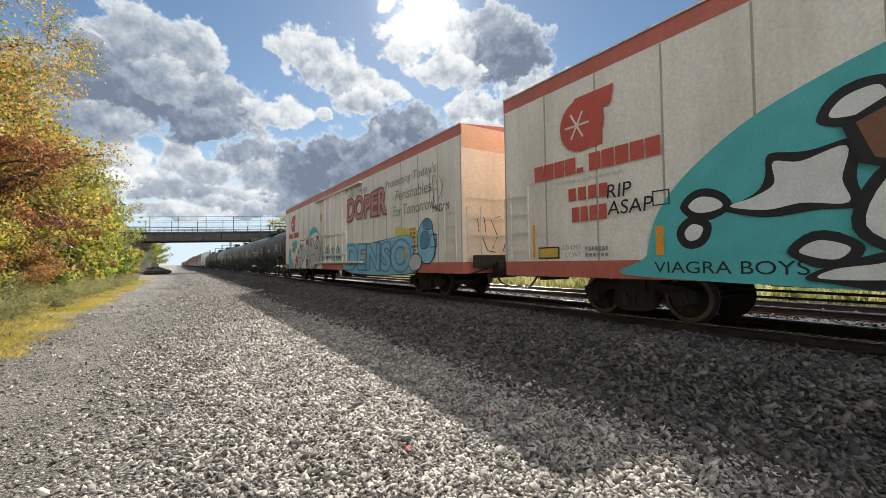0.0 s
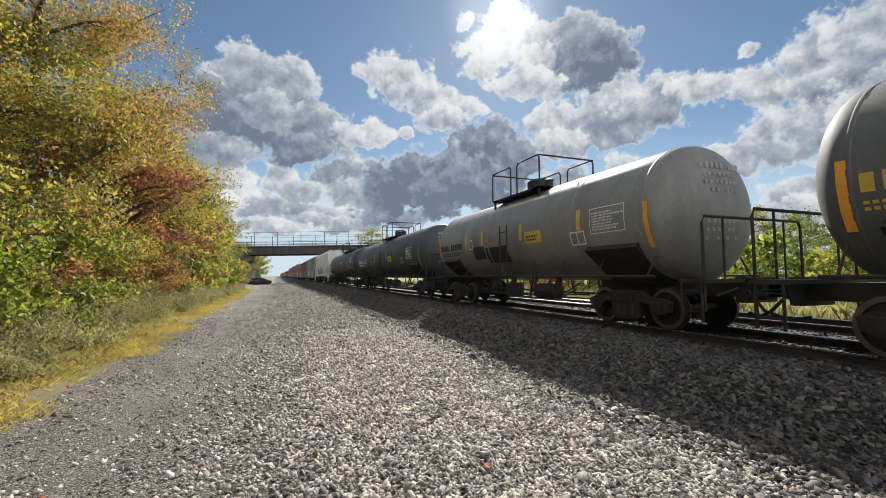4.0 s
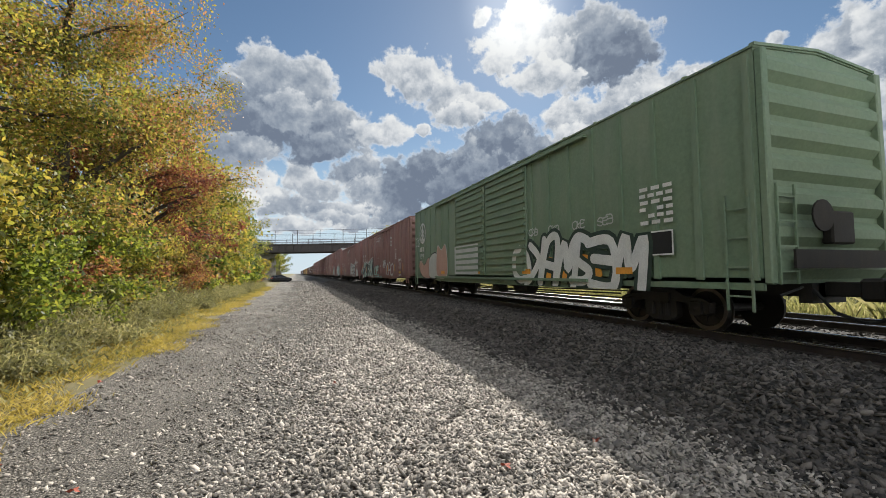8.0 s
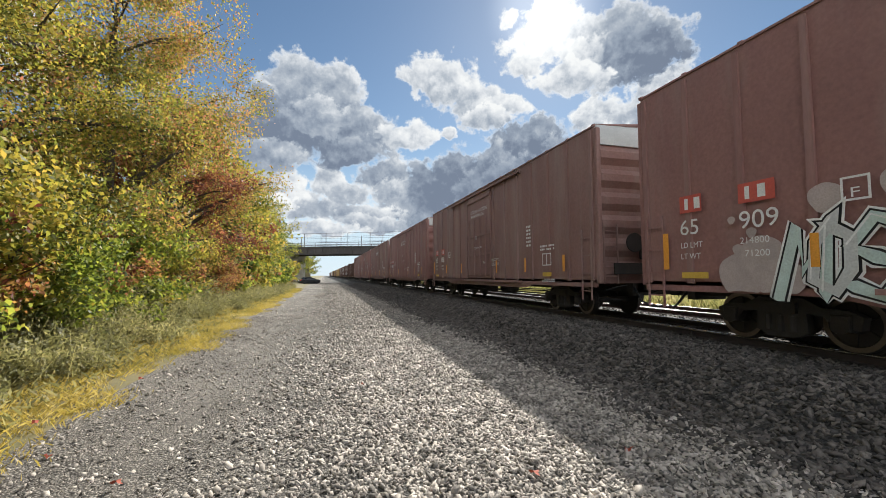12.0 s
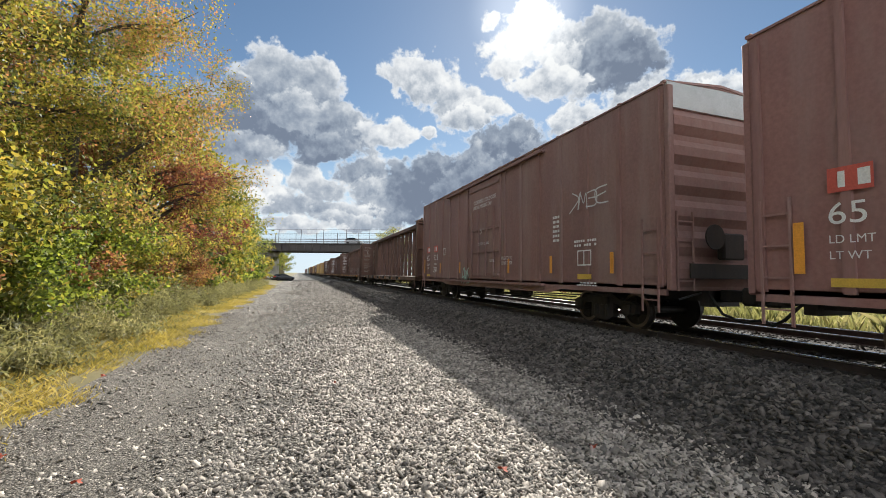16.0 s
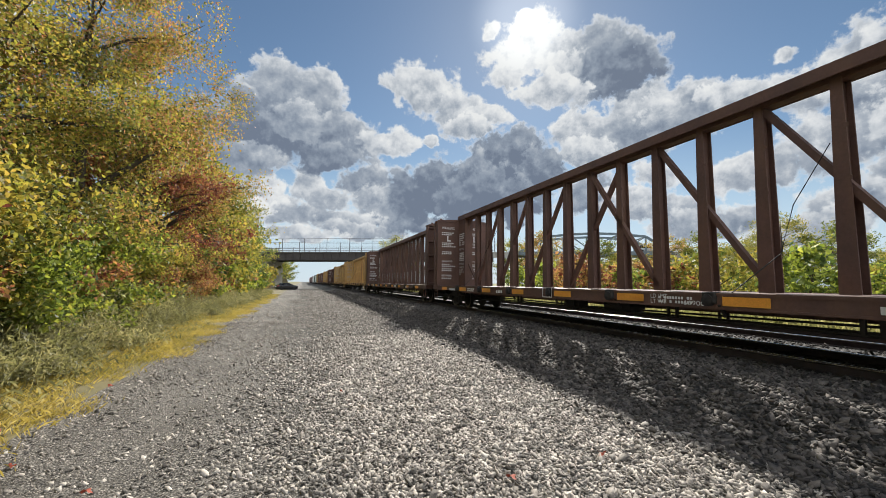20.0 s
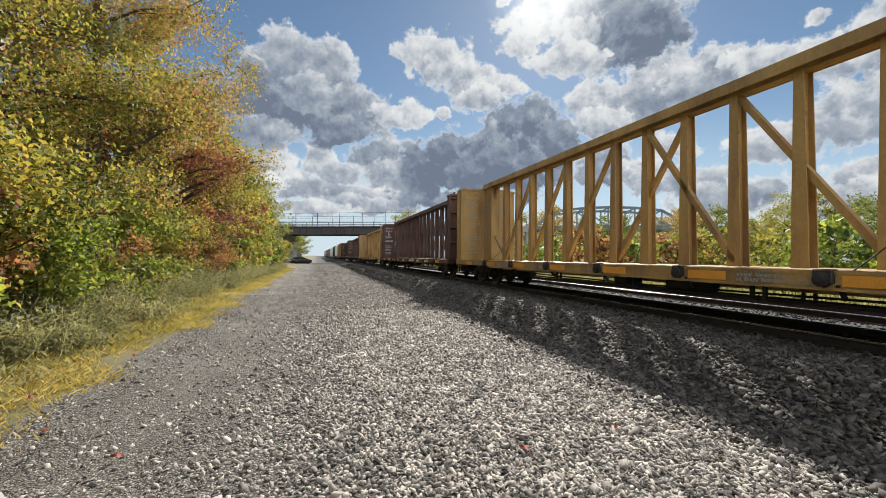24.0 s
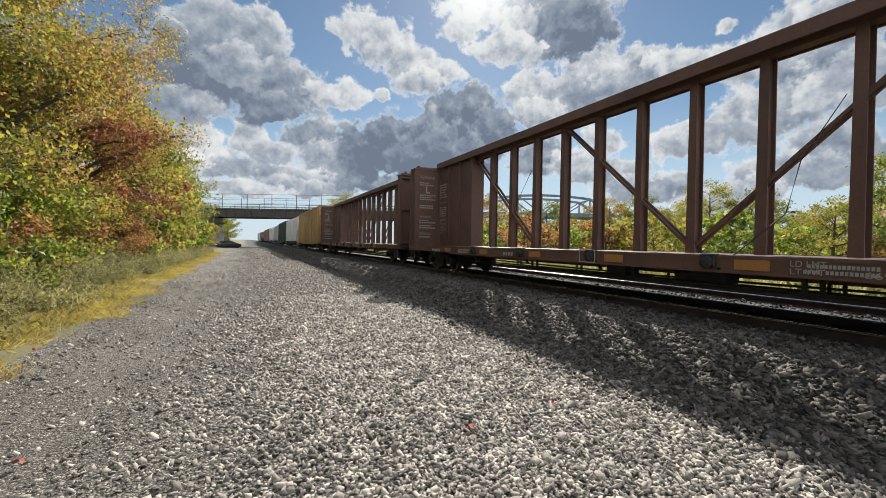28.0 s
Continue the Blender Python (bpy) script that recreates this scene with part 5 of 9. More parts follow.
    # an H section that narrows towards the top
    low = [(-0.13, -wb), (-0.11, -wb), (-0.11, -0.02), (0.11, -0.02), (0.11, -wb), (0.13, -wb), (0.13, wb), (0.11, wb), (0.11, 0.02), (-0.11, 0.02), (-0.11, wb), (-0.13, wb)]
    va = [bm.verts.new((x, y, dz)) for x, y in low]
    vb = [bm.verts.new((x, y * wt / wb, tz)) for x, y in low]
    for i in range(12):
        bm.faces.new((va[i], va[(i + 1) % 12], vb[(i + 1) % 12], vb[i]))
    for z in (dz + 0.9, dz + 1.9, dz + 2.8):
        box(bm, -0.135, -0.128, -wb * 0.9, -wb * 0.55, z, z + 0.07)
    post = plate_ = None
    for i in range(1, n):
        if post is None:
            post = part("post", fixed(bm), mat, car)
            post.matrix_basis = pose(0, y0 + i * step, 0)
        else:
            same("post", post.data, car, pose(0, y0 + i * step, 0))
        if strips:
            m = pose(0, y0 + i * step + 0.085, dz + 0.22)
            if plate_ is None:
                bm = bmesh.new()
                box(bm, -0.138, -0.131, -0.05, 0.06, 0, 0.82)
                plate_ = part("wear_strip", bm, M_STRIP, car, "worn pale strip on the post")
                plate_.matrix_basis = m
            else:
                same("wear_strip", plate_.data, car, m, "worn pale strip on the post")
    mid = n // 2
    if thin:
        braces = [(0, 3), (n - 3, n), (mid - 3, mid), (mid, mid + 3)]
    else:
        braces = [(i, i + 2) for i in range(mid - 3, -1, -2)] + [(i, i + 2) for i in range(mid + 2, n - 1, 2)] + [(mid - 1, mid + 1), (mid + 2, mid)]
    for k, (i, j) in enumerate(braces):
        bm = bmesh.new()
        lo, hi = (i, j) if ((i + j) / 2 > n / 2) == thin else (j, i)
        cross = (i, j) in ((mid - 1, mid + 1), (mid + 2, mid))
        if cross and not thin:
            lo, hi = i, j
        d = 0.06 if thin else 0.12
        for x in (-0.08, 0.08) if thin else ((0.07 if i > j else -0.07,) if cross else (0,)):
            bar(bm, (x, y0 + lo * step, dz + 0.1), (x, y0 + hi * step, tz), d, d)
        part("brace", bm, mat, car)
    bm = bmesh.new()
    lathe(bm, [(-1.72, 0.04), (-1.70, 0.11), (-1.45, 0.11)], "x", 10, (0, 0, dz - 0.13))
    box(bm, -1.67, -1.5, -0.13, 0.13, dz - 0.2, dz + 0.02, 0.02)
    bar(bm, (-1.6, -0.17, dz - 0.2), (-1.45, -0.17, dz - 0.42), 0.05)
    fixed(bm)
    winch = None
    for i in range(1, n, 2):
        if winch is None:
            winch = part("winch", bm, M_STEELDARK, car)
            winch.matrix_basis = pose(0, y0 + i * step, 0)
        else:
            same("winch", winch.data, car, pose(0, y0 + i * step, 0))
    # brake pipe and rod hung under the deck in pairs of straps
    for x, z in ((-1.15, 0.50), (1.1, 0.34)):
        bm = bmesh.new()
        tube(bm, [(x, -h + 4.4, 0.74), (x, -h + 5.6, z), (x, h - 5.6, z), (x, h - 4.4, 0.74)], 0.024, 5)
        part("brake_pipe", bm, M_STEELDARK, car)
    hanger = None
    for x, z in ((-1.15, 0.48), (1.1, 0.31)):
        for k in range(5):
            yy = -h + 5.8 + k * (L - 11.6) / 4 + (0.6 if x > 0 else 0)
            for q in (-0.11, 0.11):
                m = Matrix.Translation((x, yy + q, z)) @ Matrix.Diagonal((1, 1, dz - 0.1 - z, 1))
                if hanger is None:
                    bm = bmesh.new()
                    box(bm, -0.025, 0.025, -0.03, 0.03, 0, 1)
                    hanger = part("hanger", bm, M_STEELDARK, car)
                    hanger.matrix_basis = m
                else:
                    same("hanger", hanger.data, car, m)
    # loose lumber straps
    for i in (2, 4, n - 3):
        bm = bmesh.new()
        yy, sw = y0 + (i + 0.5) * step, (i % 3 - 1) * 0.4
        tube(bm, [(-0.1, yy - 0.5, dz + 2.6), (-0.3, yy + sw, dz + 1.6), (-0.7, yy + sw, dz + 0.7), (-1.4, yy + 0.4, dz)], 0.01, 4)
        part("strap", bm, M_RUBBER, car)
    for i in range(0, n + 1, 2):
        patch_on(car, "reflector", M_ORANGE if not thin else M_DULLORANGE, y0 + (i + 0.5) * step, dz - 0.22, 0.8 if not thin else 0.5, 0.16, -1.626)
    running_gear(car, L, 2.4, sill=False)
    return car

# ---- the cars in order ----
def span(a, b):
    return (a + b) / 2, b - a


def fill_train():
    m, L = span(-16.2, 8.0)
    reefer(m, L, "cream insulated refrigerator car, red bands, teal graffiti")
    m, L = span(9.9, 33.0)
    reefer(m, L, "cream insulated refrigerator car, blue graffiti, orange sunlit end")
    tanks = [(34.9, 50.4, M_BLACK, "black tank car with yellow dashes and placards"), (52.3, 68.8, M_GREYTANK, "dusty black tank car with amber stencils"),
             (70.7, 83.9, M_GREYTANK, "dusty dark grey tank car with top platform"), (85.7, 98.8, M_LIGHTTANK, "light grey tank car stained along its top"),
             (100.6, 119.2, M_BLACK, "glossy black tank car with white stencils")]
    for a, b, mat, lab in tanks:
        m, L = span(a, b)
        tank_car(mat, m, L + 1.1, lab)
    m, L = span(121.0, 140.5)
    tank_car(M_BLACK, m, L + 1.1, "long glossy black pressure tank car with graffiti", 1.55, 2.5, "long")
    m, L = span(141.9, 163.0)
    hopper(m, L, "pale grey covered hopper car with red graffiti")
    m, L = span(164.6, 184.95)
    boxcar(M_GREEN, m, L, 4.85, "green ribbed boxcar with silver graffiti letters", "slide", (-1.6, 1.6), 3.1, 7)
    m, L = span(186.5, 207.05)
    boxcar(M_MAROON, m, L, 4.85, "oxide red boxcar with white round emblem and graffiti", "plug", (0,), 3.6, 8, ends=9)
    m, L = span(208.6, 229.2)
    boxcar(M_MAROON, m, L, 4.8, "weathered oxide red boxcar with teal graffiti", "plug", (0,), 3.6, 8)
    browns = [(230.9, 247.9), (249.7, 267.15), (268.9, 286.45), (288.2, 305.7), (307.5, 324.75), (326.5, 343.95)]
    for i, (a, b) in enumerate(browns):
        m, L = span(a, b)
        boxcar(M_BROWN if i % 2 else M_MAROON, m, L, 5.25, "tall oxide red boxcar with pale roof end and stencils", "plug", (0,), 3.0, 6, pale_end=True, ends=6)
    beams = [(345.7, 370.3, M_RUST, True, "rusty brown centerbeam lumber car, empty"), (371.8, 396.25, M_RUST, False, "dark brown centerbeam lumber car, empty"),
             (397.8, 422.6, M_RUST, False, "dark brown centerbeam lumber car, orange reflectors"), (424.1, 448.8, M_RUST, False, "dark brown centerbeam lumber car with white stencils"),
             (450.3, 474.95, M_YELLOW, False, "weathered yellow centerbeam lumber car, rusty patches"), (476.5, 500.75, M_YELLOW, False, "weathered yellow centerbeam lumber car, empty"),
             (502.3, 526.6, M_RUST, False, "dark brown centerbeam lumber car with white stencils"), (528.1, 552.7, M_YELLOW, False, "weathered yellow centerbeam lumber car, empty"),
             (554.2, 578.9, M_RUST, True, "rusty brown centerbeam lumber car, empty"), (580.5, 605, M_RUST, True, "rusty red centerbeam lumber car, empty")]
    for a, b, mat, thin, lab in beams:
        m, L = span(a, b)
        centerbeam(mat, m, L, lab, thin, a in (371.8, 424.1))
    s = 606.6
    for k, (kind, mat) in enumerate([("box", M_YELLOW), ("hop", None), ("box", M_GREENDARK), ("hop", None), ("hop", None), ("box", M_BROWN), ("box", M_BROWN), ("tank", M_BLACK), ("tank", M_BLACK), ("box", M_BROWN), ("hop", None), ("box", M_MAROON)]):
        L = {"box": 18.0, "hop": 19.5, "tank": 16.5}[kind]
        m = s + L / 2
        if kind == "box":
            boxcar(mat, m, L, 4.9, "weathered boxcar far back in the train", "plug", (0,), 3.0, 6)
        elif kind == "hop":
            hopper(m, L, "pale grey covered hopper far back in the train")
        else:
            tank_car(mat, m, L, "black tank car far back in the train")
        s += L + 1.6


fill_train()

# ---- lettering and graffiti on the cars ----
def letter_mesh(text, offset=0.0):
    cu = bpy.data.curves.new("lettering", "FONT")
    cu.body, cu.size, cu.offset, cu.resolution_u = text, 1.0, offset, 5
    ob = bpy.data.objects.new("lettering", cu)
    me = bpy.data.meshes.new_from_object(ob)
    bpy.data.objects.remove(ob)
    bpy.data.curves.remove(cu)
    return me


SIDE = -HALF - 0.014
NEAR_FACE = Matrix(((0, 0, -1, 0), (-1, 0, 0, 0), (0, 1, 0, 0), (0, 0, 0, 1)))
END_FACE = Matrix(((1, 0, 0, 0), (0, 0, -1, 0), (0, 1, 0, 0), (0, 0, 0, 1)))


def fit_letters(me, w, h, face, at, slant=0.0, wave=0.0, base=None, mat=None):
    """Scales lettering into a box and stands it on a face. Returns its first bounds."""
    co = np.empty(len(me.vertices) * 3, np.float32)
    me.vertices.foreach_get("co", co)
    co = co.reshape(-1, 3)
    lo, hi = (co[:, :2].min(0), co[:, :2].max(0)) if base is None else base
    q = (co[:, :2] - lo) / np.maximum(hi - lo, 1e-6)
    x = q[:, 0] * w + slant * q[:, 1] * h
    z = q[:, 1] * h * (1 + wave * np.sin(q[:, 0] * 9.0)) + wave * h * 0.5 * np.sin(q[:, 0] * 5.0)
    p = np.stack([x, z, 0 * x, 0 * x + 1], 1) @ np.array((Matrix.Translation(at) @ face).transposed())
    me.vertices.foreach_set("co", p[:, :3].astype(np.float32).ravel())
    me.materials.clear()
    me.materials.append(mat)
    me.update()
    return lo, hi


def words_on(car, text, mat, L, u, z, w, h, layer=1, slant=0.0, name="lettering", x=SIDE):
    """Plain lettering on the near side; u runs from the far end towards the near end."""
    me = letter_mesh(text)
    fit_letters(me, w, h, NEAR_FACE, (x - 0.004 * layer - 0.004, L / 2 - u, z), slant, mat=mat)
    ob = new(name, me)
    ob.parent = car
    return ob


def throwup(car, text, fill, ink, L, u, z, w, h, layer=2, wave=0.08, halo=None, x=SIDE, fat=0.05):
    """Fat spray-painted letters with an outline, and a halo behind."""
    g = None
    for k, (off, mat, what) in enumerate(((fat * 2.6, halo, "halo"), (fat * 1.5, ink, "outline"), (fat * 0.3, fill, "fill"))):
        if mat is None:
            continue
        me = letter_mesh(text, off)
        grow = {"halo": 0.16, "outline": 0.07, "fill": 0.0}[what] * h
        fit_letters(me, w + 2 * grow, h + 2 * grow, NEAR_FACE, (x - 0.004 * (layer + k) - 0.004, L / 2 - u + grow, z - grow), 0.08, wave, mat=mat)
        ob = new("graffiti" if g is None else what, me)
        ob.parent = car if g is None else g
        if g is None:
            g = ob
            ob["label"] = "spray-painted graffiti letters"
    return g


def smooth_loop(pts, n=5):
    out = []
    k = len(pts)
    for i in range(k):
        p0, p1, p2, p3 = (np.array(pts[(i + j) % k], float) for j in (-1, 0, 1, 2))
        for s in range(n):
            t = s / n
            out.append(0.5 * (2 * p1 + (p2 - p0) * t + (2 * p0 - 5 * p1 + 4 * p2 - p3) * t * t + (3 * p1 - p0 - 3 * p2 + p3) * t ** 3))
    return out


def blob(car, mat, L, pts, layer=1, x=SIDE, round_=True, name="painted_shape", ink=None, grow=0.06):
    """A flat painted shape with a smooth edge, and an inked rim."""
    loop = smooth_loop(pts) if round_ else [np.array(p, float) for p in pts]
    c = sum(loop) / len(loop)
    g = None
    for m, k, dl in ((ink, 1.0, 0), (mat, 0.0, 1)):
        if m is None:
            continue
        bm = bmesh.new()
        vs = []
        for p in loop:
            d = p - c
            q = p + d / max(np.linalg.norm(d), 1e-6) * grow * k
            vs.append(bm.verts.new((x - 0.004 * (layer + dl) - 0.004, L / 2 - q[0], q[1])))
        f = bm.faces.new(vs)
        bm.normal_update()
        bmesh.ops.triangulate(bm, faces=[f])
        bmesh.ops.recalc_face_normals(bm, faces=bm.faces)
        ob = part(name, bm, m, g if g is not None else car)
        g = g or ob
    return g


def stroke(car, mat, L, pts, w, layer=3, x=SIDE):
    """A sprayed line."""
    bm = bmesh.new()
    pp = [np.array(p, float) for p in pts]
    left, right = [], []
    for i, p in enumerate(pp):
        d = pp[min(i + 1, len(pp) - 1)] - pp[max(i - 1, 0)]
        n = np.array((-d[1], d[0])) / max(np.linalg.norm(d), 1e-6) * w / 2
        x -= 0.00015
        left.append(bm.verts.new((x - 0.004 * layer - 0.004, L / 2 - (p + n)[0], (p + n)[1])))
        right.append(bm.verts.new((x - 0.004 * layer - 0.004, L / 2 - (p - n)[0], (p - n)[1])))
    for i in range(len(pp) - 1):
        bm.faces.new((left[i], left[i + 1], right[i + 1], right[i]))
    return part("spray_line", bm, mat, car)


def plate(car, mat, L, u, z, w, h, layer=1, frame_w=0.0, name="marking", x=SIDE):
    return patch_on(car, name, mat, L / 2 - u - w / 2, z, w, h, x - 0.004 * layer - 0.004, "", frame_w)


def rows_of(car, mat, L, u, z, w, h, rows, cells, layer=1, seed=0, x=SIDE):
    return bars_on(car, mat, L / 2 - u - w / 2, z, w, h, rows, 0.45, x - 0.004 * layer - 0.004, cells, seed)


def length(i):
    return LENGTHS[i]


LENGTHS = {0: 24.2, 1: 23.1, 8: 21.1, 9: 20.35, 10: 20.55, 11: 20.6, 12: 17.0, 13: 17.45, 14: 17.55, 15: 17.5, 16: 17.25, 17: 17.45}


def mark_reefer(car, L):
    """Red emblem, name bars, data stencils near the far end."""
    disc = [(2.38 + 0.55 * math.cos(k * math.pi / 10), 3.9 + 0.55 * math.sin(k * math.pi / 10)) for k in range(20)]
    blob(car, M_REDSTENCIL, L, disc, 1, round_=False, name="emblem")
    blob(car, M_REDSTENCIL, L, [(2.0, 4.15), (2.25, 4.47), (3.15, 4.47), (3.08, 4.1), (2.88, 4.1), (2.88, 3.38), (2.6, 3.38), (2.6, 4.1)], 2, round_=False, name="emblem")
    for k in range(6):
        a = k * math.pi / 3
        stroke(car, M_CREAM, L, [(2.28, 3.9), (2.28 + 0.3 * math.cos(a), 3.9 + 0.3 * math.sin(a))], 0.045, 4)
    w = 0.265
    for k in range(10):
        plate(car, M_REDSTENCIL, L, 1.05 + k * 0.3, 2.92, w if k != 4 else w * 0.6, 0.34 if k != 4 else 0.1, name="name_bar")
    rows_of(car, M_GREYHOP, L, 1.7, 2.76, 1.6, 0.08, 1, 14)
    for k in range(4):
        plate(car, M_REDSTENCIL, L, 2.02 + k * 0.25, 2.36, 0.19, 0.26, name="name_bar")
        plate(car, M_REDSTENCIL, L, 2.1 + k * 0.22, 1.92, 0.17, 0.3, name="name_bar")
    plate(car, M_YSTENCIL, L, 1.15, 1.2, 0.55, 0.2)
    words_on(car, "LD LMT", M_GREYSPRAY, L, 1.85, 1.36, 0.45, 0.09)
    words_on(car, "LT WT", M_GREYSPRAY, L, 1.9, 1.2, 0.4, 0.09)
    rows_of(car, M_GREYSPRAY, L, 2.4, 1.2, 0.55, 0.26, 2, 6)
    plate(car, M_ORANGE, L, 0.95, 1.2, 0.07, 0.75, 2, name="reflector")
    plate(car, M_INK, L, 1.12, 1.17, 0.61, 0.26, 0, name="marking")
    rows_of(car, M_REDSTENCIL, L, 19.9, 1.5, 0.45, 0.9, 6, 3)
    rows_of(car, M_REDSTENCIL, L, 20.5, 1.5, 0.6, 1.0, 6, 4)
    for u in (3.9, 7.2, L - 7.4, L - 3.6):
        plate(car, M_ORANGE, L, u, 1.2, 0.14, 0.5, 7, name="reflector")


SKELETONS = [
    [[(0, 0), (0.25, 1), (0.75, 0.95), (0.95, 0.05)], [(0.15, 0.4), (0.9, 0.45)]],
    [[(0.95, 0.85), (0.4, 1), (0.05, 0.7), (0.5, 0.5), (0.95, 0.3), (0.6, 0), (0, 0.12)]],
    [[(0.1, 1.05), (0.15, 0)], [(0.95, 1), (0.25, 0.55), (1.05, -0.1)]],
    [[(0.5, 1), (0.06, 0.75), (0.06, 0.25), (0.5, 0), (0.95, 0.3), (0.92, 0.75), (0.55, 1)]],
    [[(1.0, 0.95), (0.1, 0.9), (0.1, 0.08), (1.05, 0.0)], [(0.1, 0.5), (0.85, 0.55)]],
    [[(0.0, 0), (0.15, 1), (0.5, 0.35), (0.85, 1.05), (1.0, -0.05)]],
]


def sprayed(bm, pts, w, x, L, low=0.77, sharp=False):
    """A broad sprayed line with round ends, as a strip."""
    pp = [np.array(p, float) for p in pts] if sharp else smooth_open(pts, 6)
    left, right = [], []
    for i, p in enumerate(pp):
        d = pp[min(i + 1, len(pp) - 1)] - pp[max(i - 1, 0)]
        n = np.array((-d[1], d[0])) / max(np.linalg.norm(d), 1e-6) * w / 2
        x -= 0.00012
        left.append(bm.verts.new((x, L / 2 - (p + n)[0], max(low, (p + n)[1]))))
        right.append(bm.verts.new((x, L / 2 - (p - n)[0], max(low, (p - n)[1]))))
    for i in range(len(pp) - 1):
        bm.faces.new((left[i], left[i + 1], right[i + 1], right[i]))
    for e, q in ((0, 1), (-1, -2)):
        out = pp[e] - pp[q]
        out = out / max(np.linalg.norm(out), 1e-6)
        side = np.array((-out[1], out[0]))
        if sharp:
            tip = [pp[e] + side * w * 0.5, pp[e] + side * w * 0.15 + out * w * 1.1, pp[e] - side * w * 0.5]
            bm.faces.new([bm.verts.new((x, L / 2 - c[0], max(low, c[1]) + 0.0003 * q2)) for q2, c in enumerate(tip)])
            continue
        arc = [bm.verts.new((x, L / 2 - c[0], max(low, c[1]) + 0.0003 * q2))  for q2, c in enumerate(pp[e] + (side * math.cos(a) + out * math.sin(a)) * w / 2 for a in np.linspace(0, math.pi, 7))]
        bm.faces.new(arc)


def wild(car, L, seed, n, u, z, w, h, fill, ink=None, halo=None, shine=None, x=SIDE, layer=1, fat=0.3, drips=False, sharp=False, fill2=None):
    """A sprayed piece: n interlocking bent forms with rims, a cloud behind and highlights, none of them letters that can be read."""
    rnd = random.Random(seed)
    step = w / n
    forms = []
    for i in range(n):
        sk = SKELETONS[rnd.randrange(len(SKELETONS))]
        tall = h * rnd.uniform(0.85, 1.1)
        lean, drop = rnd.uniform(-0.1, 0.25) * h, rnd.uniform(-0.06, 0.08) * h
        flip = rnd.random() < 0.4
        wide = step * rnd.uniform(1.0, 1.25)
        for line in sk:
            pts = []
            for a, b in line:
                a = 1 - a if flip else a
                a, b = a + rnd.uniform(-0.07, 0.07), b + rnd.uniform(-0.07, 0.07)
                pts.append((u + step * i + a * wide + lean * b, z + drop + b * tall))
            forms.append(pts)
    g = None
    t = min(step, h) * fat
    at = x - 0.004 * layer - 0.004
    for what, mat, extra in (("halo", halo, 0.42), ("outline", ink, 0.2), ("fill", fill, 0.0), ("second_fill", fill2, 0.0), ("highlight", shine, -0.75)):
        if mat is None:
            continue
        bm = bmesh.new()
        for k, pts in enumerate(forms):
            if (what == "second_fill" and k % 3 != 1) or (what == "fill" and fill2 and k % 3 == 1):
                continue
            if what == "highlight":
                pts = [(a - t * 0.18, b + t * 0.18) for a, b in pts[:max(2, len(pts) // 2)]]
            sprayed(bm, pts, t * (1 + 2 * extra) if what != "highlight" else t * 0.16, at - k * 0.0004, L, sharp=sharp)
        if what == "outline" and drips:
            for k in range(n * 2):
                a = u + rnd.random() * w
                sprayed(bm, [(a, z + 0.1), (a + 0.01, z - rnd.uniform(0.05, 0.3))], 0.025, at - 0.006, L)
        at -= 0.0004 * len(forms) + 0.002
        ob = part("graffiti" if g is None else what, bm, mat, car if g is None else g, "spray-painted graffiti forms with dark rims" if g is None else "")
        g = g or ob
    return g


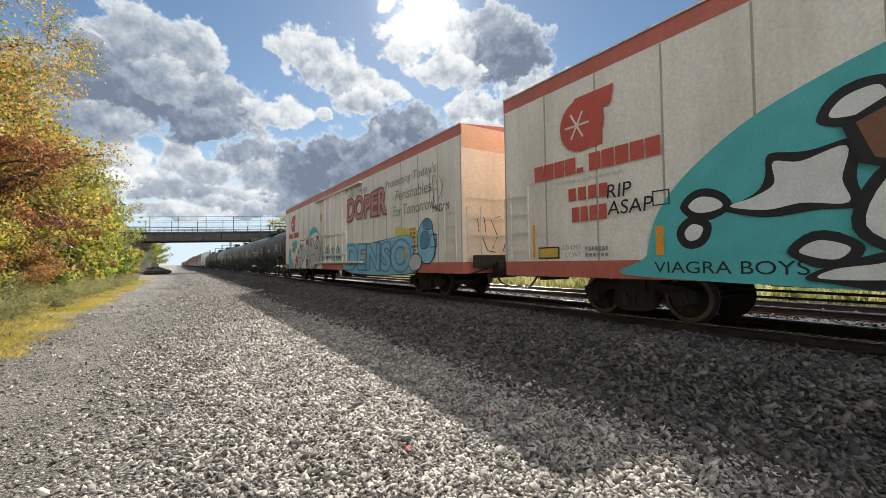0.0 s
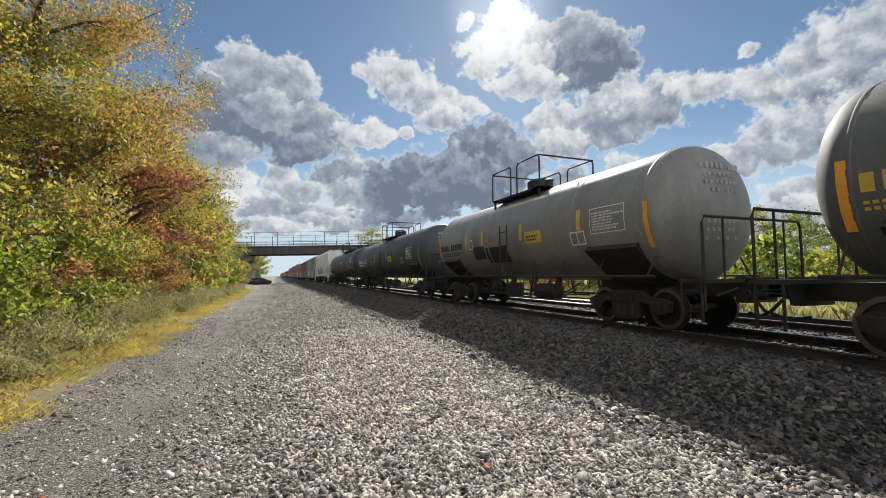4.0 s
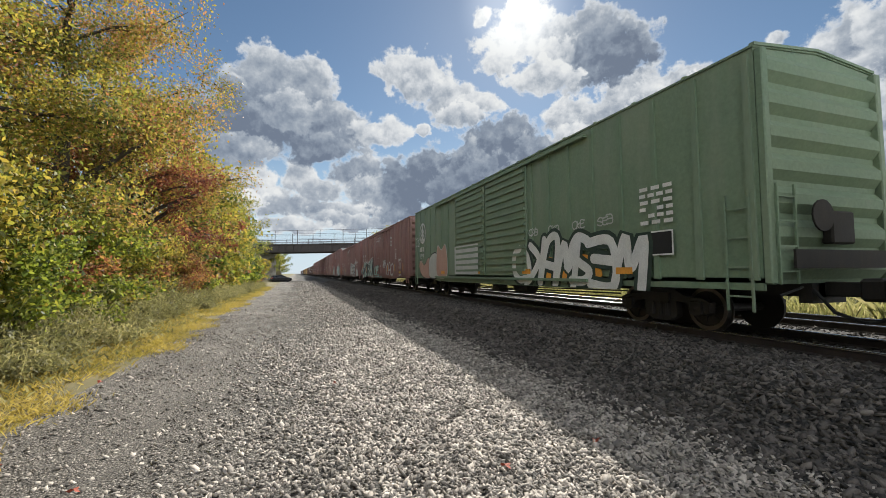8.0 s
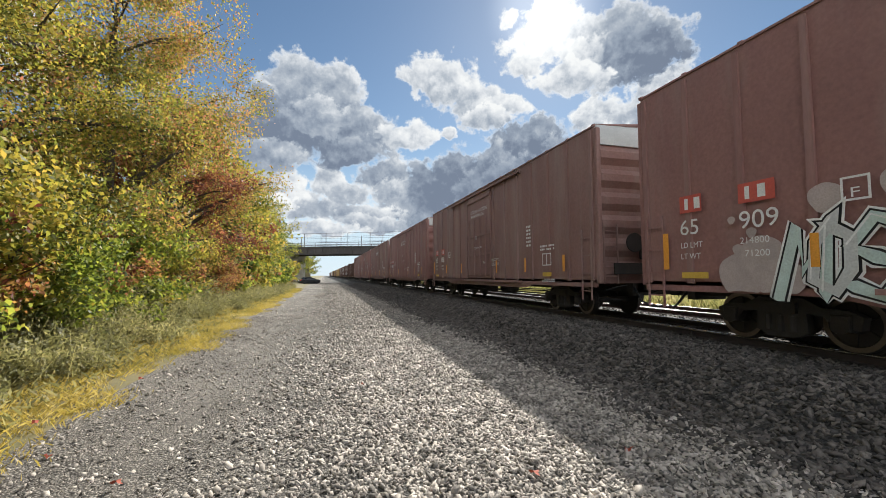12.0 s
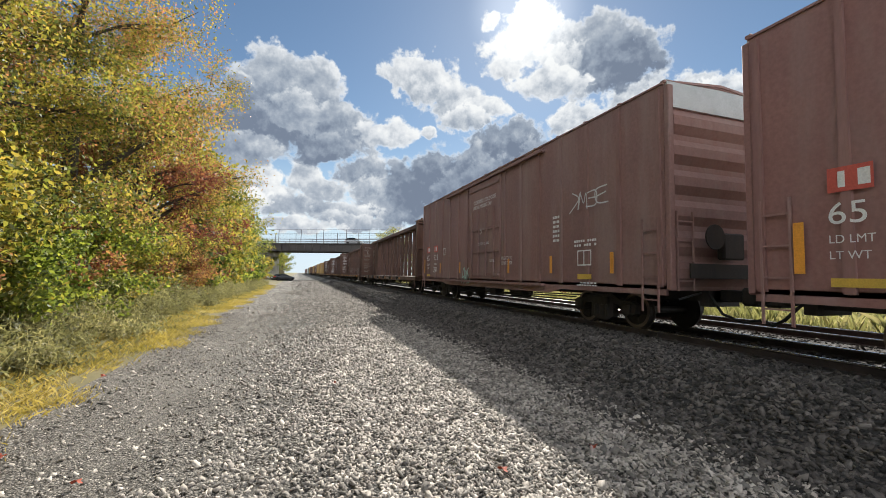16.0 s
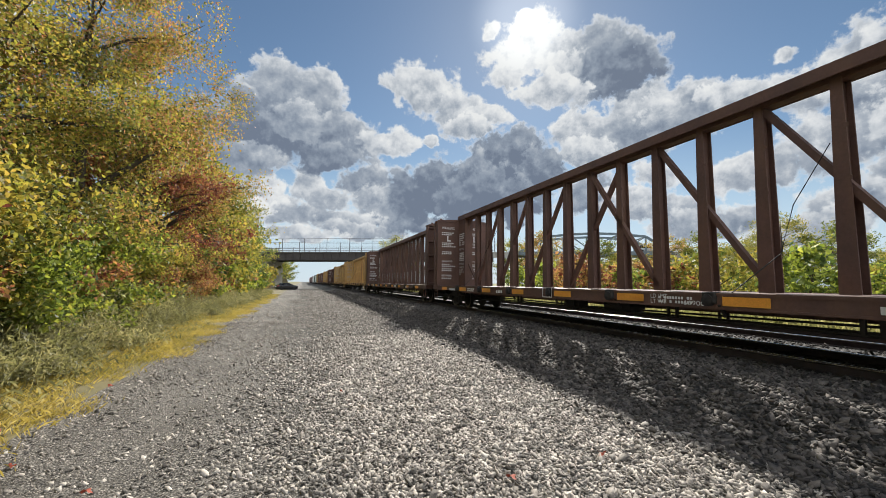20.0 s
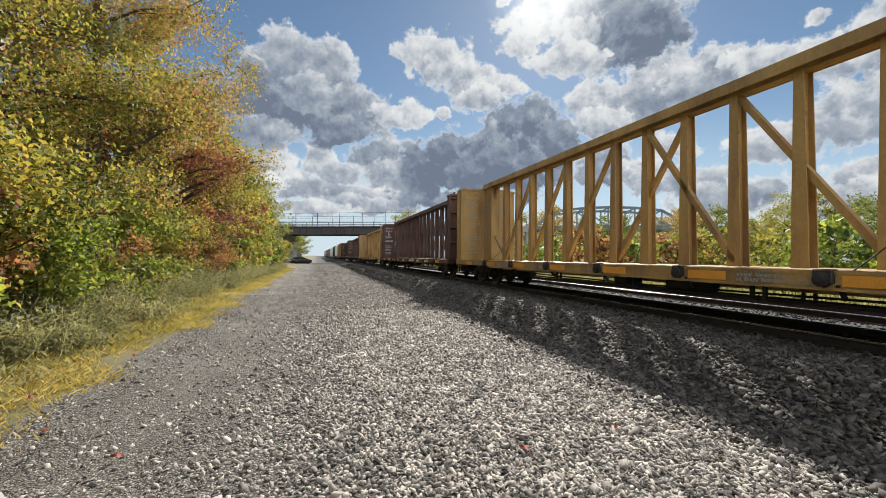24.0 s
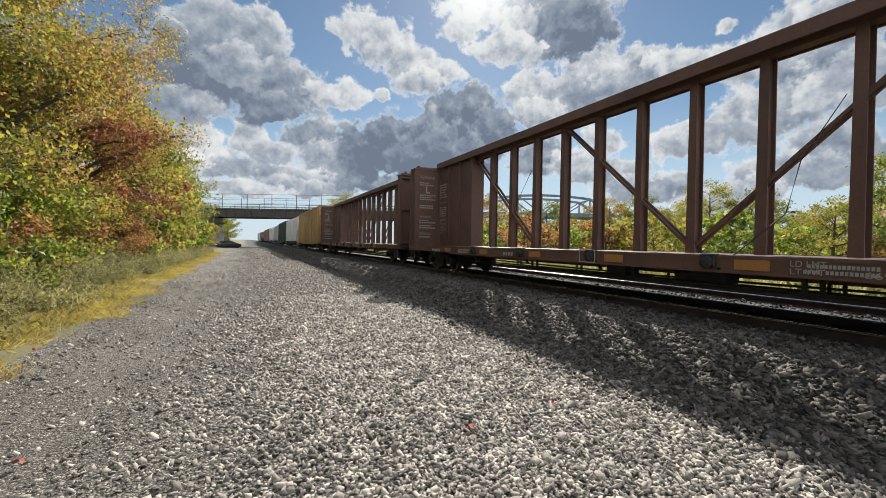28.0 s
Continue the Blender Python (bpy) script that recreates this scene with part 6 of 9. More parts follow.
def marks():
    car = [c for c, _ in CARS]
    # first cream car
    c, L = car[0], length(0)
    mark_reefer(c, L)
    blob(c, M_TEAL, L, [(3.75, 0.82), (3.72, 1.2), (3.95, 1.95), (4.6, 2.65), (5.7, 3.3), (7.5, 3.75), (9.5, 3.5), (11.5, 2.4), (11.6, 0.82)], 1)
    for k, pts in enumerate(([(4.45, 1.98), (4.62, 2.1), (4.85, 2.05), (4.95, 1.92), (4.75, 1.85), (4.55, 1.87)], [(4.38, 1.55), (4.5, 1.68), (4.66, 1.62), (4.6, 1.46), (4.45, 1.42)], [(5.05, 1.9), (5.35, 2.0), (5.6, 2.15), (5.6, 2.45), (5.9, 2.4), (6.35, 2.5), (6.3, 2.1), (6.35, 1.8), (5.9, 1.85), (5.5, 1.8)],
                [(6.2, 2.9), (6.35, 3.1), (6.65, 3.15), (6.7, 2.95), (6.45, 2.85)], [(5.85, 1.2), (6.05, 1.35), (6.35, 1.25), (6.2, 1.1)], [(6.05, 0.86), (6.2, 0.98), (6.6, 1.05), (6.9, 1.15), (7.1, 0.95), (6.7, 0.86)], [(6.95, 3.2), (7.3, 3.5), (7.8, 3.55), (8.0, 3.35), (7.4, 3.1)], [(6.5, 1.5), (6.75, 2.1), (7.2, 1.9), (7.6, 1.75), (7.5, 1.4), (7.0, 1.2)])):
        blob(c, M_WHITE, L, pts, 3 + k, ink=M_INK, grow=0.13)
    for k, pts in enumerate(([(6.45, 2.75), (7.3, 3.15), (8.6, 3.3), (8.7, 2.5), (7.9, 2.3), (7.4, 2.0), (6.6, 2.3)], [(7.5, 1.7), (8.5, 1.95), (8.6, 1.2), (7.6, 1.0)], [(9.0, 3.0), (10.4, 3.1), (10.6, 1.9), (9.2, 1.7)])):
        blob(c, M_COCOA, L, pts, 13 + 2 * k, round_=False, ink=M_INK, grow=0.14)
    for p in ((6.95, 2.55), (7.4, 2.75), (7.9, 2.95), (7.25, 2.3), (8.2, 2.7)):
        blob(c, M_BRICKRED, L, [(p[0] - 0.08, p[1]), (p[0], p[1] + 0.08), (p[0] + 0.08, p[1]), (p[0], p[1] - 0.08)], 20)
    wild(c, L, 41, 4, 8.6, 0.95, 3.0, 1.1, M_WHITE, M_INK, None, M_GREYHOP, layer=19)
    words_on(c, "VIAGRA BOYS", M_INK, L, 3.85, 0.9, 2.1, 0.19, 3)
    words_on(c, "RIP", M_INK, L, 2.95, 2.3, 0.5, 0.26, 4, 0.1)
    words_on(c, "ASAP", M_INK, L, 2.95, 1.98, 0.9, 0.26, 4, 0.1)
    plate(c, M_INK, L, 3.85, 2.05, 0.3, 0.26, 2, 0.02)
    # second cream car
    c, L = car[1], length(1)
    mark_reefer(c, L)
    blob(c, M_TEAL, L, [(1.2, 0.9), (1.15, 2.1), (1.6, 2.2), (1.9, 1.5), (2.3, 1.2), (2.3, 0.85)], 1)
    blob(c, M_TEAL, L, [(2.3, 2.5), (3.0, 2.75), (3.6, 2.6), (3.4, 2.2), (2.7, 2.1)], 1)
    blob(c, M_WHITE, L, [(2.35, 0.82), (2.6, 1.0), (2.55, 1.35), (2.75, 1.4), (3.0, 1.75), (3.1, 2.05), (3.4, 2.1), (3.7, 2.4), (4.5, 2.65), (5.3, 2.6), (6.2, 2.75), (6.9, 2.75), (7.4, 2.9), (8.0, 3.0), (8.8, 2.85), (9.3, 2.5), (9.4, 0.82)], 2, round_=False, ink=M_INK, grow=0.05)
    for k, pts in enumerate(([(2.75, 0.84), (3.1, 1.2), (3.4, 1.0), (3.3, 0.84)], [(3.0, 1.35), (3.5, 1.75), (3.75, 1.6), (3.9, 1.2), (3.6, 0.84), (3.35, 1.15)], [(3.6, 1.8), (4.0, 2.2), (4.05, 1.8)], [(4.25, 2.2), (4.45, 2.45), (4.75, 2.4), (4.8, 2.1)], [(5.9, 2.6), (6.6, 2.7), (6.6, 2.3), (6.0, 2.2)], [(6.75, 2.65), (7.2, 2.7), (7.2, 2.1), (6.9, 2.2)], [(8.2, 2.75), (8.9, 2.75), (8.5, 2.3)])):
        blob(c, M_BRICKRED, L, pts, 4, round_=False)
    for k, (u, z, w, h) in enumerate(((4.3, 1.75, 0.42, 0.52), (4.4, 1.2, 0.62, 0.36), (5.2, 1.85, 0.5, 0.5), (6.35, 1.95, 0.45, 0.35), (6.4, 1.2, 0.42, 0.36), (7.35, 1.9, 0.62, 0.72), (8.6, 1.85, 0.6, 0.7), (7.75, 1.25, 0.6, 0.42))):
        loop = [(u + w * math.cos(a) * (1 + 0.08 * math.sin(3 * a + k)), max(0.84, z + h * math.sin(a) * (1 + 0.1 * math.cos(2 * a + k)))) for a in (i * math.pi / 6 for i in range(12))]
        blob(c, M_SPRAYGREY, L, loop, 5 + 2 * k, ink=M_INK, grow=0.04)
    for u, z in ((4.25, 1.98), (7.3, 2.3)):
        ring(c, L, u, z, 0.17, 0.04, M_INK, SIDE - 0.085)
        ring(c, L, u + 0.03, z - 0.03, 0.07, 0.06, M_INK, SIDE - 0.085)
    ring(c, L, 6.4, 1.2, 0.24, 0.12, M_INK, SIDE - 0.085)
    for u, z in ((5.2, 1.95), (8.6, 1.95)):
        stroke(c, M_INK, L, [(u - 0.3, z + 0.05), (u + 0.3, z + 0.12)], 0.05, 22)
        stroke(c, M_INK, L, [(u - 0.1, z + 0.35), (u + 0.1, z - 0.25)], 0.05, 22)
    for u, z in ((4.5, 1.2), (7.85, 1.3)):
        for d in ((0, 0), (0.12, 0.08), (0.1, -0.1), (-0.06, 0.14)):
            blob(c, M_INK, L, [(u + d[0] - 0.035, z + d[1]), (u + d[0], z + d[1] + 0.03), (u + d[0] + 0.035, z + d[1]), (u + d[0], z + d[1] - 0.03)], 22)
        wild(c, L, int(u * 7), 2, u + 0.1, 0.9, 0.35, 0.18, M_INK, layer=22, fat=0.16)
    wild(c, L, 54, 8, 10.3, 1.35, 2.3, 0.6, M_SKYBLUE, M_INK, None, None, x=-HALF - 0.10, layer=1, fat=0.2)
    plate(c, M_MINT, L, 9.75, 1.2, 0.6, 0.6, 1, x=-HALF - 0.092)
    plate(c, M_ORANGE, L, 10.05, 1.95, 0.16, 0.5, 3, x=-HALF - 0.092, name="reflector")
    blob(c, M_TEAL, L, [(6.6, 2.5), (6.7, 3.0), (7.2, 3.25), (7.9, 3.3), (8.4, 3.1), (8.6, 2.6)], 0)
    blob(c, M_ORANGE, L, [(9.0, 3.5), (9.0, 3.9), (9.35, 3.95), (9.35, 3.55)], 1, round_=False, name="placard")
    plate(c, M_MINT, L, 11.6, 1.2, 1.4, 0.35, 1, x=-HALF - 0.092)
    words_on(c, "HEAD CYPHER", M_GREYSPRAY, L, 13.7, 4.2, 2.3, 0.24, 2, 0.3)
    wild(c, L, 55, 3, 21.3, 3.1, 0.8, 0.75, M_INK, layer=3, fat=0.07)
    blob(c, M_DEEPBLUE, L, [(20.75, 1.6), (20.7, 2.0), (21.0, 2.15), (21.25, 2.0), (21.2, 1.65)], 5, ink=M_INK, grow=0.02)
    blob(c, M_DEEPBLUE, L, [(20.9, 2.25), (21.0, 2.55), (21.35, 2.5), (21.5, 2.25), (21.2, 2.2)], 5, ink=M_INK, grow=0.02)
    throwup(c, "DENSO", M_SKYBLUE, M_DEEPBLUE, L, 13.4, 0.82, 6.5, 1.1, 3, 0.03, None, SIDE, 0.05)
    blob(c, M_SKYBLUE, L, [(13.3, 0.75), (13.3, 2.0), (15.0, 2.0), (16.8, 1.95), (18.2, 2.05), (20.0, 2.05), (20.15, 1.4), (20.0, 0.75)], 1, ink=M_INK, grow=0.05)
    blob(c, M_LEMON, L, [(18.8, 2.45), (19.6, 2.35), (20.5, 2.2), (20.5, 1.7), (19.5, 1.7), (18.9, 1.9)], 0)
    throwup(c, "DOPER", M_ROSE, M_PLUM, L, 13.5, 3.1, 4.5, 1.0, 2, 0.06, None, SIDE, 0.045)
    words_on(c, "Protecting Today's", M_FADED, L, 17.9, 3.92, 3.8, 0.42, 1, 0.12)
    words_on(c, "Perishables", M_FADED, L, 18.8, 3.42, 2.6, 0.4, 1, 0.12)
    words_on(c, "For Tomorrow", M_FADED, L, 18.6, 2.86, 3.0, 0.38, 1, 0.12)
    blob(c, M_SKYBLUE, L, [(20.6, 1.3), (20.5, 2.0), (20.9, 2.5), (21.4, 2.3), (21.6, 1.5), (21.2, 1.1)], 2, ink=M_INK, grow=0.04)
    blob(c, M_SILVER, L, [(19.85, 1.1), (20.2, 1.4), (20.7, 1.3), (20.6, 0.95), (20.1, 0.85)], 4, ink=M_INK, grow=0.04)
    words_on(c, "BEACH'D", M_INK, L, 20.05, 1.62, 0.5, 0.1, 5)
    words_on(c, "MADAM", M_INK, L, 21.5, 2.72, 0.95, 0.24, 3, 0.1)
    plate(c, M_INK, L, 21.3, 1.6, 0.42, 0.42, 3, 0.03)
    # end tag in black line
    for pts in ([(1.0, 2.0), (1.05, 2.4), (0.8, 2.45), (0.75, 2.0)], [(0.5, 1.5), (0.3, 1.9), (0.55, 2.4), (0.2, 2.5)], [(0.1, 1.4), (-0.1, 1.9), (-0.2, 2.45), (-0.5, 2.4)], [(0.9, 1.9), (0.7, 1.45), (0.4, 1.4)], [(-0.3, 1.4), (-0.6, 1.8), (-0.5, 2.2)]):
        bm = bmesh.new()
        tube(bm, [(-p[0], -L / 2 - 0.006, p[1]) for p in pts], 0.02, 4)
        part("spray_line", bm, M_INK, c)
    # tank cars
    mark_tank(car[2], 15.5, M_WHITE, True, number="623013")
    mark_tank(car[3], 16.5, M_YSTENCIL, False, number="940545")
    mark_tank(car[4], 13.2, M_YSTENCIL, False)
    mark_tank(car[5], 13.1, M_INK, False)
    mark_tank(car[6], 18.6, M_WHITE, False, number="203229")
    tank_piece(car[6], 74, 7, 18.6, 3.6, 2.2, 0.3, 1.5, 2.5, 1.85, True)
    c = car[7]
    mark_tank(c, 19.5, M_WHITE, False, 1.55, "784622", False)
    tank_text(c, "LIQUEFIED PETROLEUM GAS", M_WHITE, 19.5, 14.3, 2.12, 2.3, 0.15, 1.55)
    tank_text(c, "NON-ODORIZED", M_WHITE, 19.5, 14.75, 1.88, 1.35, 0.14, 1.55)
    for u, a in ((11.93, 0), (14.92, 2)):
        on_tank(c, M_ORANGE, 9.75 - u, a, 0.16, 0.5, 1.55, name="reflector")
    on_tank(c, M_LEMON, 9.75 - 10.35, 2, 0.5, 0.42, 1.55, name="placard")
    on_tank(c, M_WHITE, 9.75 - 17.35, 10, 0.95, 0.6, 1.55, frame_w=0.02)
    on_tank(c, M_WHITE, 9.75 - 17.35, 10, 0.85, 0.48, 1.55, cells=22, rows=7)
    on_tank(c, M_WHITE, 9.75 - 17.25, -24, 0.62, 0.36, 1.55, frame_w=0.03)
    on_tank(c, M_WHITE, 9.75 - 17.25, -24, 0.03, 0.3, 1.55)
    tank_piece(c, 72, 6, 19.5, 3.5, 4.0, 0.75, 1.55, 2.5, 1.75)
    tank_piece(c, 75, 4, 19.5, 7.3, 1.1, 0.6, 1.55, 2.5, 1.85, True)
    tank_piece(c, 73, 6, 19.5, 8.7, 4.2, 0.7, 1.55, 2.5, 1.6)
    # hopper
    c, L = car[8], length(8)
    X = -1.58
    rows_of(c, M_INK, L, 1.1, 1.85, 0.9, 0.16, 2, 16, x=X)
    plate(c, M_ORANGE, L, 4.2, 1.6, 0.13, 0.35, 1, x=X)
    plate(c, M_ORANGE, L, 15.99, 1.6, 0.12, 0.4, 1, x=X)
    plate(c, M_INK, L, 17.79, 1.64, 0.7, 0.42, 1, x=X)
    plate(c, M_GREYHOP, L, 17.83, 1.68, 0.62, 0.34, 2, 0.03, x=X)
    plate(c, M_GREYHOP, L, 18.13, 1.68, 0.03, 0.34, 2, x=X)
    rows_of(c, M_GREYSPRAY, L, 16.88, 1.75, 0.9, 0.3, 3, 12, x=X)
    rows_of(c, M_GREYSPRAY, L, 16.59, 2.0, 0.8, 0.34, 4, 12, x=X)
    plate(c, M_ORANGE, L, 18.75, 1.55, 0.15, 0.95, 2, x=X)
    blob(c, M_GREENDARK, L, [(4.8, 1.6), (5.1, 1.85), (5.5, 1.8), (5.9, 2.2), (6.2, 2.55), (6.8, 2.5), (7.0, 2.2), (7.5, 1.95), (8.2, 1.7), (8.4, 1.42), (6.4, 1.42), (5.4, 1.45)], 1, X, ink=M_SILVER, grow=0.05)
    wild(c, L, 81, 3, 5.6, 1.5, 2.0, 0.75, M_INK, M_SILVER, None, None, x=X, layer=4, fat=0.24)
    blob(c, M_GREYSPRAY, L, [(7.4, 1.5), (7.45, 2.3), (8.3, 2.25), (8.35, 1.5)], 8, X, round_=False)
    ring(c, L, 7.9, 1.9, 0.28, 0.05, M_SILVER, X - 0.04)
    wild(c, L, 82, 5, 8.5, 1.5, 4.8, 0.95, M_BRICKRED, M_GREYHOP, M_GREENDARK, M_SILVER, x=X, layer=3, fat=0.34, sharp=True)
    for k, (u, z) in enumerate(((6.0, 2.7), (7.1, 2.75), (7.6, 2.65), (8.3, 2.7), (9.9, 2.75), (10.6, 2.8), (11.4, 2.75), (5.2, 2.1), (4.6, 1.9))):
        r = 0.06 + 0.03 * (k % 3)
        blob(c, M_INK, L, [(u - r, z), (u, z + r), (u + r, z), (u, z - r)], 2, X)
    words_on(c, "190", M_INK, L, 1.1, 2.1, 0.42, 0.2, 2, x=X)
    for k in range(4):
        plate(c, M_INK, L, 1.1 + k * 0.19, 2.42, 0.12, 0.19, 2, x=X, name="name_bar")
    # dark sloped sheet at the ends
    for s in (0, 1):
        pts = [(0.8, 2.75), (0.8, 1.42), (1.95, 1.42), (1.1, 2.75)]
        blob(c, M_STEELDARK, L, [((L - u) if s else u, z) for u, z in pts], 1, X, round_=False)
    # green boxcar
    c, L = car[9], length(9)
    X = -HALF - 0.05
    wild(c, L, 61, 7, 12.5, 0.85, 5.3, 1.15, M_WHITE, None, M_GREENDARK, None, x=X, layer=2, fat=0.32, drips=True)
    blob(c, M_ORANGE, L, [(14.0, 1.0), (14.3, 1.6), (15.2, 1.5), (16.2, 1.6), (16.6, 1.0)], 0, X)
    for u in (13.4, 14.5, 15.6, 16.6):
        wild(c, L, int(u * 10), 3, u, 2.3, 0.5, 0.2, M_SILVER, x=X, layer=1, fat=0.2)
    plate(c, M_SILVER, L, 7.0, 1.1, 2.6, 1.25, 6, x=-HALF - 0.09)
    ring(c, L, 1.68, 3.45, 0.6, 0.10, M_WHITE, X)
    stroke(c, M_WHITE, L, [(1.68, 2.9), (1.68, 3.95)], 0.12, 3, X)
    for k, z in enumerate((3.0, 3.25, 3.5)):
        for e in (-1, 1):
            stroke(c, M_WHITE, L, [(1.68 + e * 0.06, z + 0.2), (1.68 + e * 0.36, z - 0.06)], 0.09, 4 + k, X)
    for k in range(3):
        plate(c, M_WHITE, L, 1.1 + k * 0.3, 2.4, 0.16, 0.26, 2, x=X, name="name_bar")
    words_on(c, "199", M_WHITE, L, 1.15, 2.0, 0.75, 0.28, 2, x=X)
    words_on(c, "LD LMT", M_WHITE, L, 1.15, 1.78, 0.5, 0.1, 2, x=X)
    wild(c, L, 77, 4, 0.35, 2.75, 0.7, 0.5, M_WHITE, x=X, layer=2, fat=0.14)
    for k, pts in enumerate(([(1.0, 1.5), (1.3, 1.9), (2.0, 1.6), (2.8, 2.0), (3.4, 1.6), (3.3, 0.95), (1.8, 0.95)], [(3.0, 1.0), (3.0, 1.9), (3.8, 2.2), (4.4, 2.0), (4.4, 1.0)], [(4.3, 1.1), (4.4, 2.5), (5.0, 2.3), (5.6, 2.5), (5.8, 1.1)])):
        blob(c, (M_PINKISH, M_SILVER, M_PINKISH)[k], L, pts, 1 + k, X, ink=(M_INK, M_INK, M_SILVER)[k], grow=0.06)
    plate(c, M_INK, L, 18.0, 1.5, 0.75, 0.5, 1, 0.0, x=X)
    plate(c, M_WHITE, L, 18.0, 1.5, 0.75, 0.5, 2, 0.03, x=X)
    rows_of(c, M_WHITE, L, 17.9, 2.15, 0.9, 0.85, 6, 5, x=X)
    for u in (5.0, 9.2, 13.0, 17.2):
        plate(c, M_ORANGE, L, u, 1.12, 0.5, 0.15, 8, x=X, name="reflector")
    # red boxcars
    c, L = car[10], length(10)
    ground = [(0.09, 1.53), (0.89, 1.79), (1.29, 1.86), (1.8, 2.32), (2.14, 2.24), (2.17, 1.54), (2.59, 1.74), (2.63, 2.08), (3.04, 2.37), (3.76, 2.18), (7.2, 2.7), (7.5, 0.88), (1.0, 0.88)]
    blob(c, M_WHITE, L, ground, 1, X, round_=False, grow=0.05, ink=M_MINTPALE)
    blob(c, M_INK, L, [(a + 0.05, max(0.9, b - 0.06)) for a, b in ground], 3, X, round_=False)
    for k, pts in enumerate(([(1.81, 2.25), (2.05, 2.24), (2.11, 2.03), (1.99, 1.7), (1.84, 1.9)],
                [(0.82, 1.76), (1.28, 1.76), (1.45, 1.51), (1.29, 1.21), (0.87, 1.4)],
                [(1.47, 0.92), (2, 1.21), (1.85, 0.76), (1.44, 0.73)],
                [(2.41, 1.03), (2.85, 1.47), (3.15, 1.1), (3.01, 0.82), (2.57, 0.73)],
                [(3.01, 1.96), (3.23, 1.96), (3.41, 1.67), (3.34, 1.4), (3.12, 1.59)],
                [(3.32, 1.27), (3.69, 1.1), (3.67, 0.86)],
                [(2.74, 2.09), (3.06, 2.24), (3.36, 2.24), (3.74, 2.08), (3.09, 2.08), (2.78, 1.92)],
                [(0.18, 1.48), (0.53, 1.43), (0.82, 1.11), (0.36, 1.2)])):
        blob(c, (M_MINT, M_TEAL, M_MINTPALE)[k % 3], L, pts, 5 + 2 * k, X, ink=M_WHITE, grow=0.05, round_=k % 2 == 0)
    wild(c, L, 62, 5, 4.6, 1.0, 2.7, 1.3, M_MINT, M_WHITE, None, M_SKYBLUE, x=X, layer=22, fat=0.22, sharp=True, fill2=M_MINTPALE)
    wild(c, L, 63, 2, 8.3, 0.95, 1.9, 0.8, M_MINT, M_INK, None, None, x=-HALF - 0.12, layer=2)
    words_on(c, "ETC-WAR.", M_MINT, L, 10.2, 0.72, 1.9, 0.26, 3, x=X - 0.1)
    wild(c, L, 64, 3, 11.9, 1.75, 1.2, 0.45, M_SILVER, M_INK, x=X, layer=2)
    wild(c, L, 65, 3, 13.4, 1.0, 2.4, 1.0, M_SILVER, x=X, layer=2, fat=0.14)
    ring(c, L, 15.2, 3.6, 0.38, 0.08, M_SILVER, X)
    stroke(c, M_SILVER, L, [(14.95, 3.6), (15.45, 3.6)], 0.07, 2, X)
    stroke(c, M_SILVER, L, [(15.2, 3.35), (15.2, 3.85)], 0.07, 2, X)
    box_stencils(c, L, X, M_WHITE, None, ("760", "019"), 0.38, 30)
    c, L = car[11], length(11)
    throwup(c, "BPC", M_SILVER, M_INK, L, 12.0, 0.95, 4.4, 1.25, 2, 0.04, M_WHITE, X, 0.07)
    blob(c, M_SILVER, L, [(17.3, 0.85), (17.4, 1.6), (18.2, 1.6), (18.8, 1.5), (19.2, 1.0), (19.0, 0.85)], 1, X)
    wild(c, L, 67, 4, 17.0, 2.3, 1.9, 0.38, M_WHITE, x=X, layer=2, fat=0.12)
    wild(c, L, 68, 4, 3.6, 1.0, 3.3, 0.95, M_DIMSPRAY2, None, None, None, x=X, layer=2, fat=0.22)
    box_stencils(c, L, X, M_WHITE, None, ("780", "202"))
    c, L = car[12], length(12)
    for k, (a, b, r) in enumerate(((2.3, 1.15, 0.42), (2.65, 1.5, 0.34), (2.9, 1.05, 0.4), (2.25, 1.62, 0.1), (2.5, 1.9, 0.09), (3.6, 2.3, 0.22), (4.5, 2.35, 0.26), (5.4, 2.3, 0.2), (2.15, 2.15, 0.07))):
        blob(c, M_CLOUDY, L, [(a + r * math.cos(t) * (1 + 0.15 * math.sin(3 * t)), max(0.9, b + r * math.sin(t))) for t in (i * math.pi / 5 for i in range(10))], 0.12 * k - 1.0, X)
    for k, (a, b, r) in enumerate(((10.8, 1.6, 0.4), (11.3, 2.3, 0.25), (12.6, 2.35, 0.3), (13.6, 2.4, 0.34), (14.9, 2.35, 0.3), (10.5, 1.2, 0.3), (14.3, 2.75, 0.1), (12.1, 2.7, 0.08))):
        blob(c, M_CLOUDY, L, [(a + r * math.cos(t) * (1 + 0.15 * math.sin(3 * t)), max(0.9, b + r * math.sin(t))) for t in (i * math.pi / 5 for i in range(10))], 0.12 * k - 1.0, X)
    wild(c, L, 69, 7, 2.9, 0.95, 3.5, 1.15, M_MINTPALE, M_INK, M_WHITE, M_WHITE, x=X, layer=2, fat=0.34, sharp=True, fill2=M_SILVER)
    wild(c, L, 70, 6, 10.9, 0.95, 4.3, 1.15, M_MINTPALE, M_INK, M_WHITE, M_WHITE, x=X, layer=2, fat=0.34)
    box_stencils(c, L, X, M_WHITE, M_REDSTENCIL)
    for i in (13, 14, 15, 17):
        box_stencils(car[i], length(i), X, M_WHITE, M_REDSTENCIL, {15: ("658", ""), 17: ("65", "923")}.get(i, ("65", "bars")), 0.2 if i == 15 else 0.0)
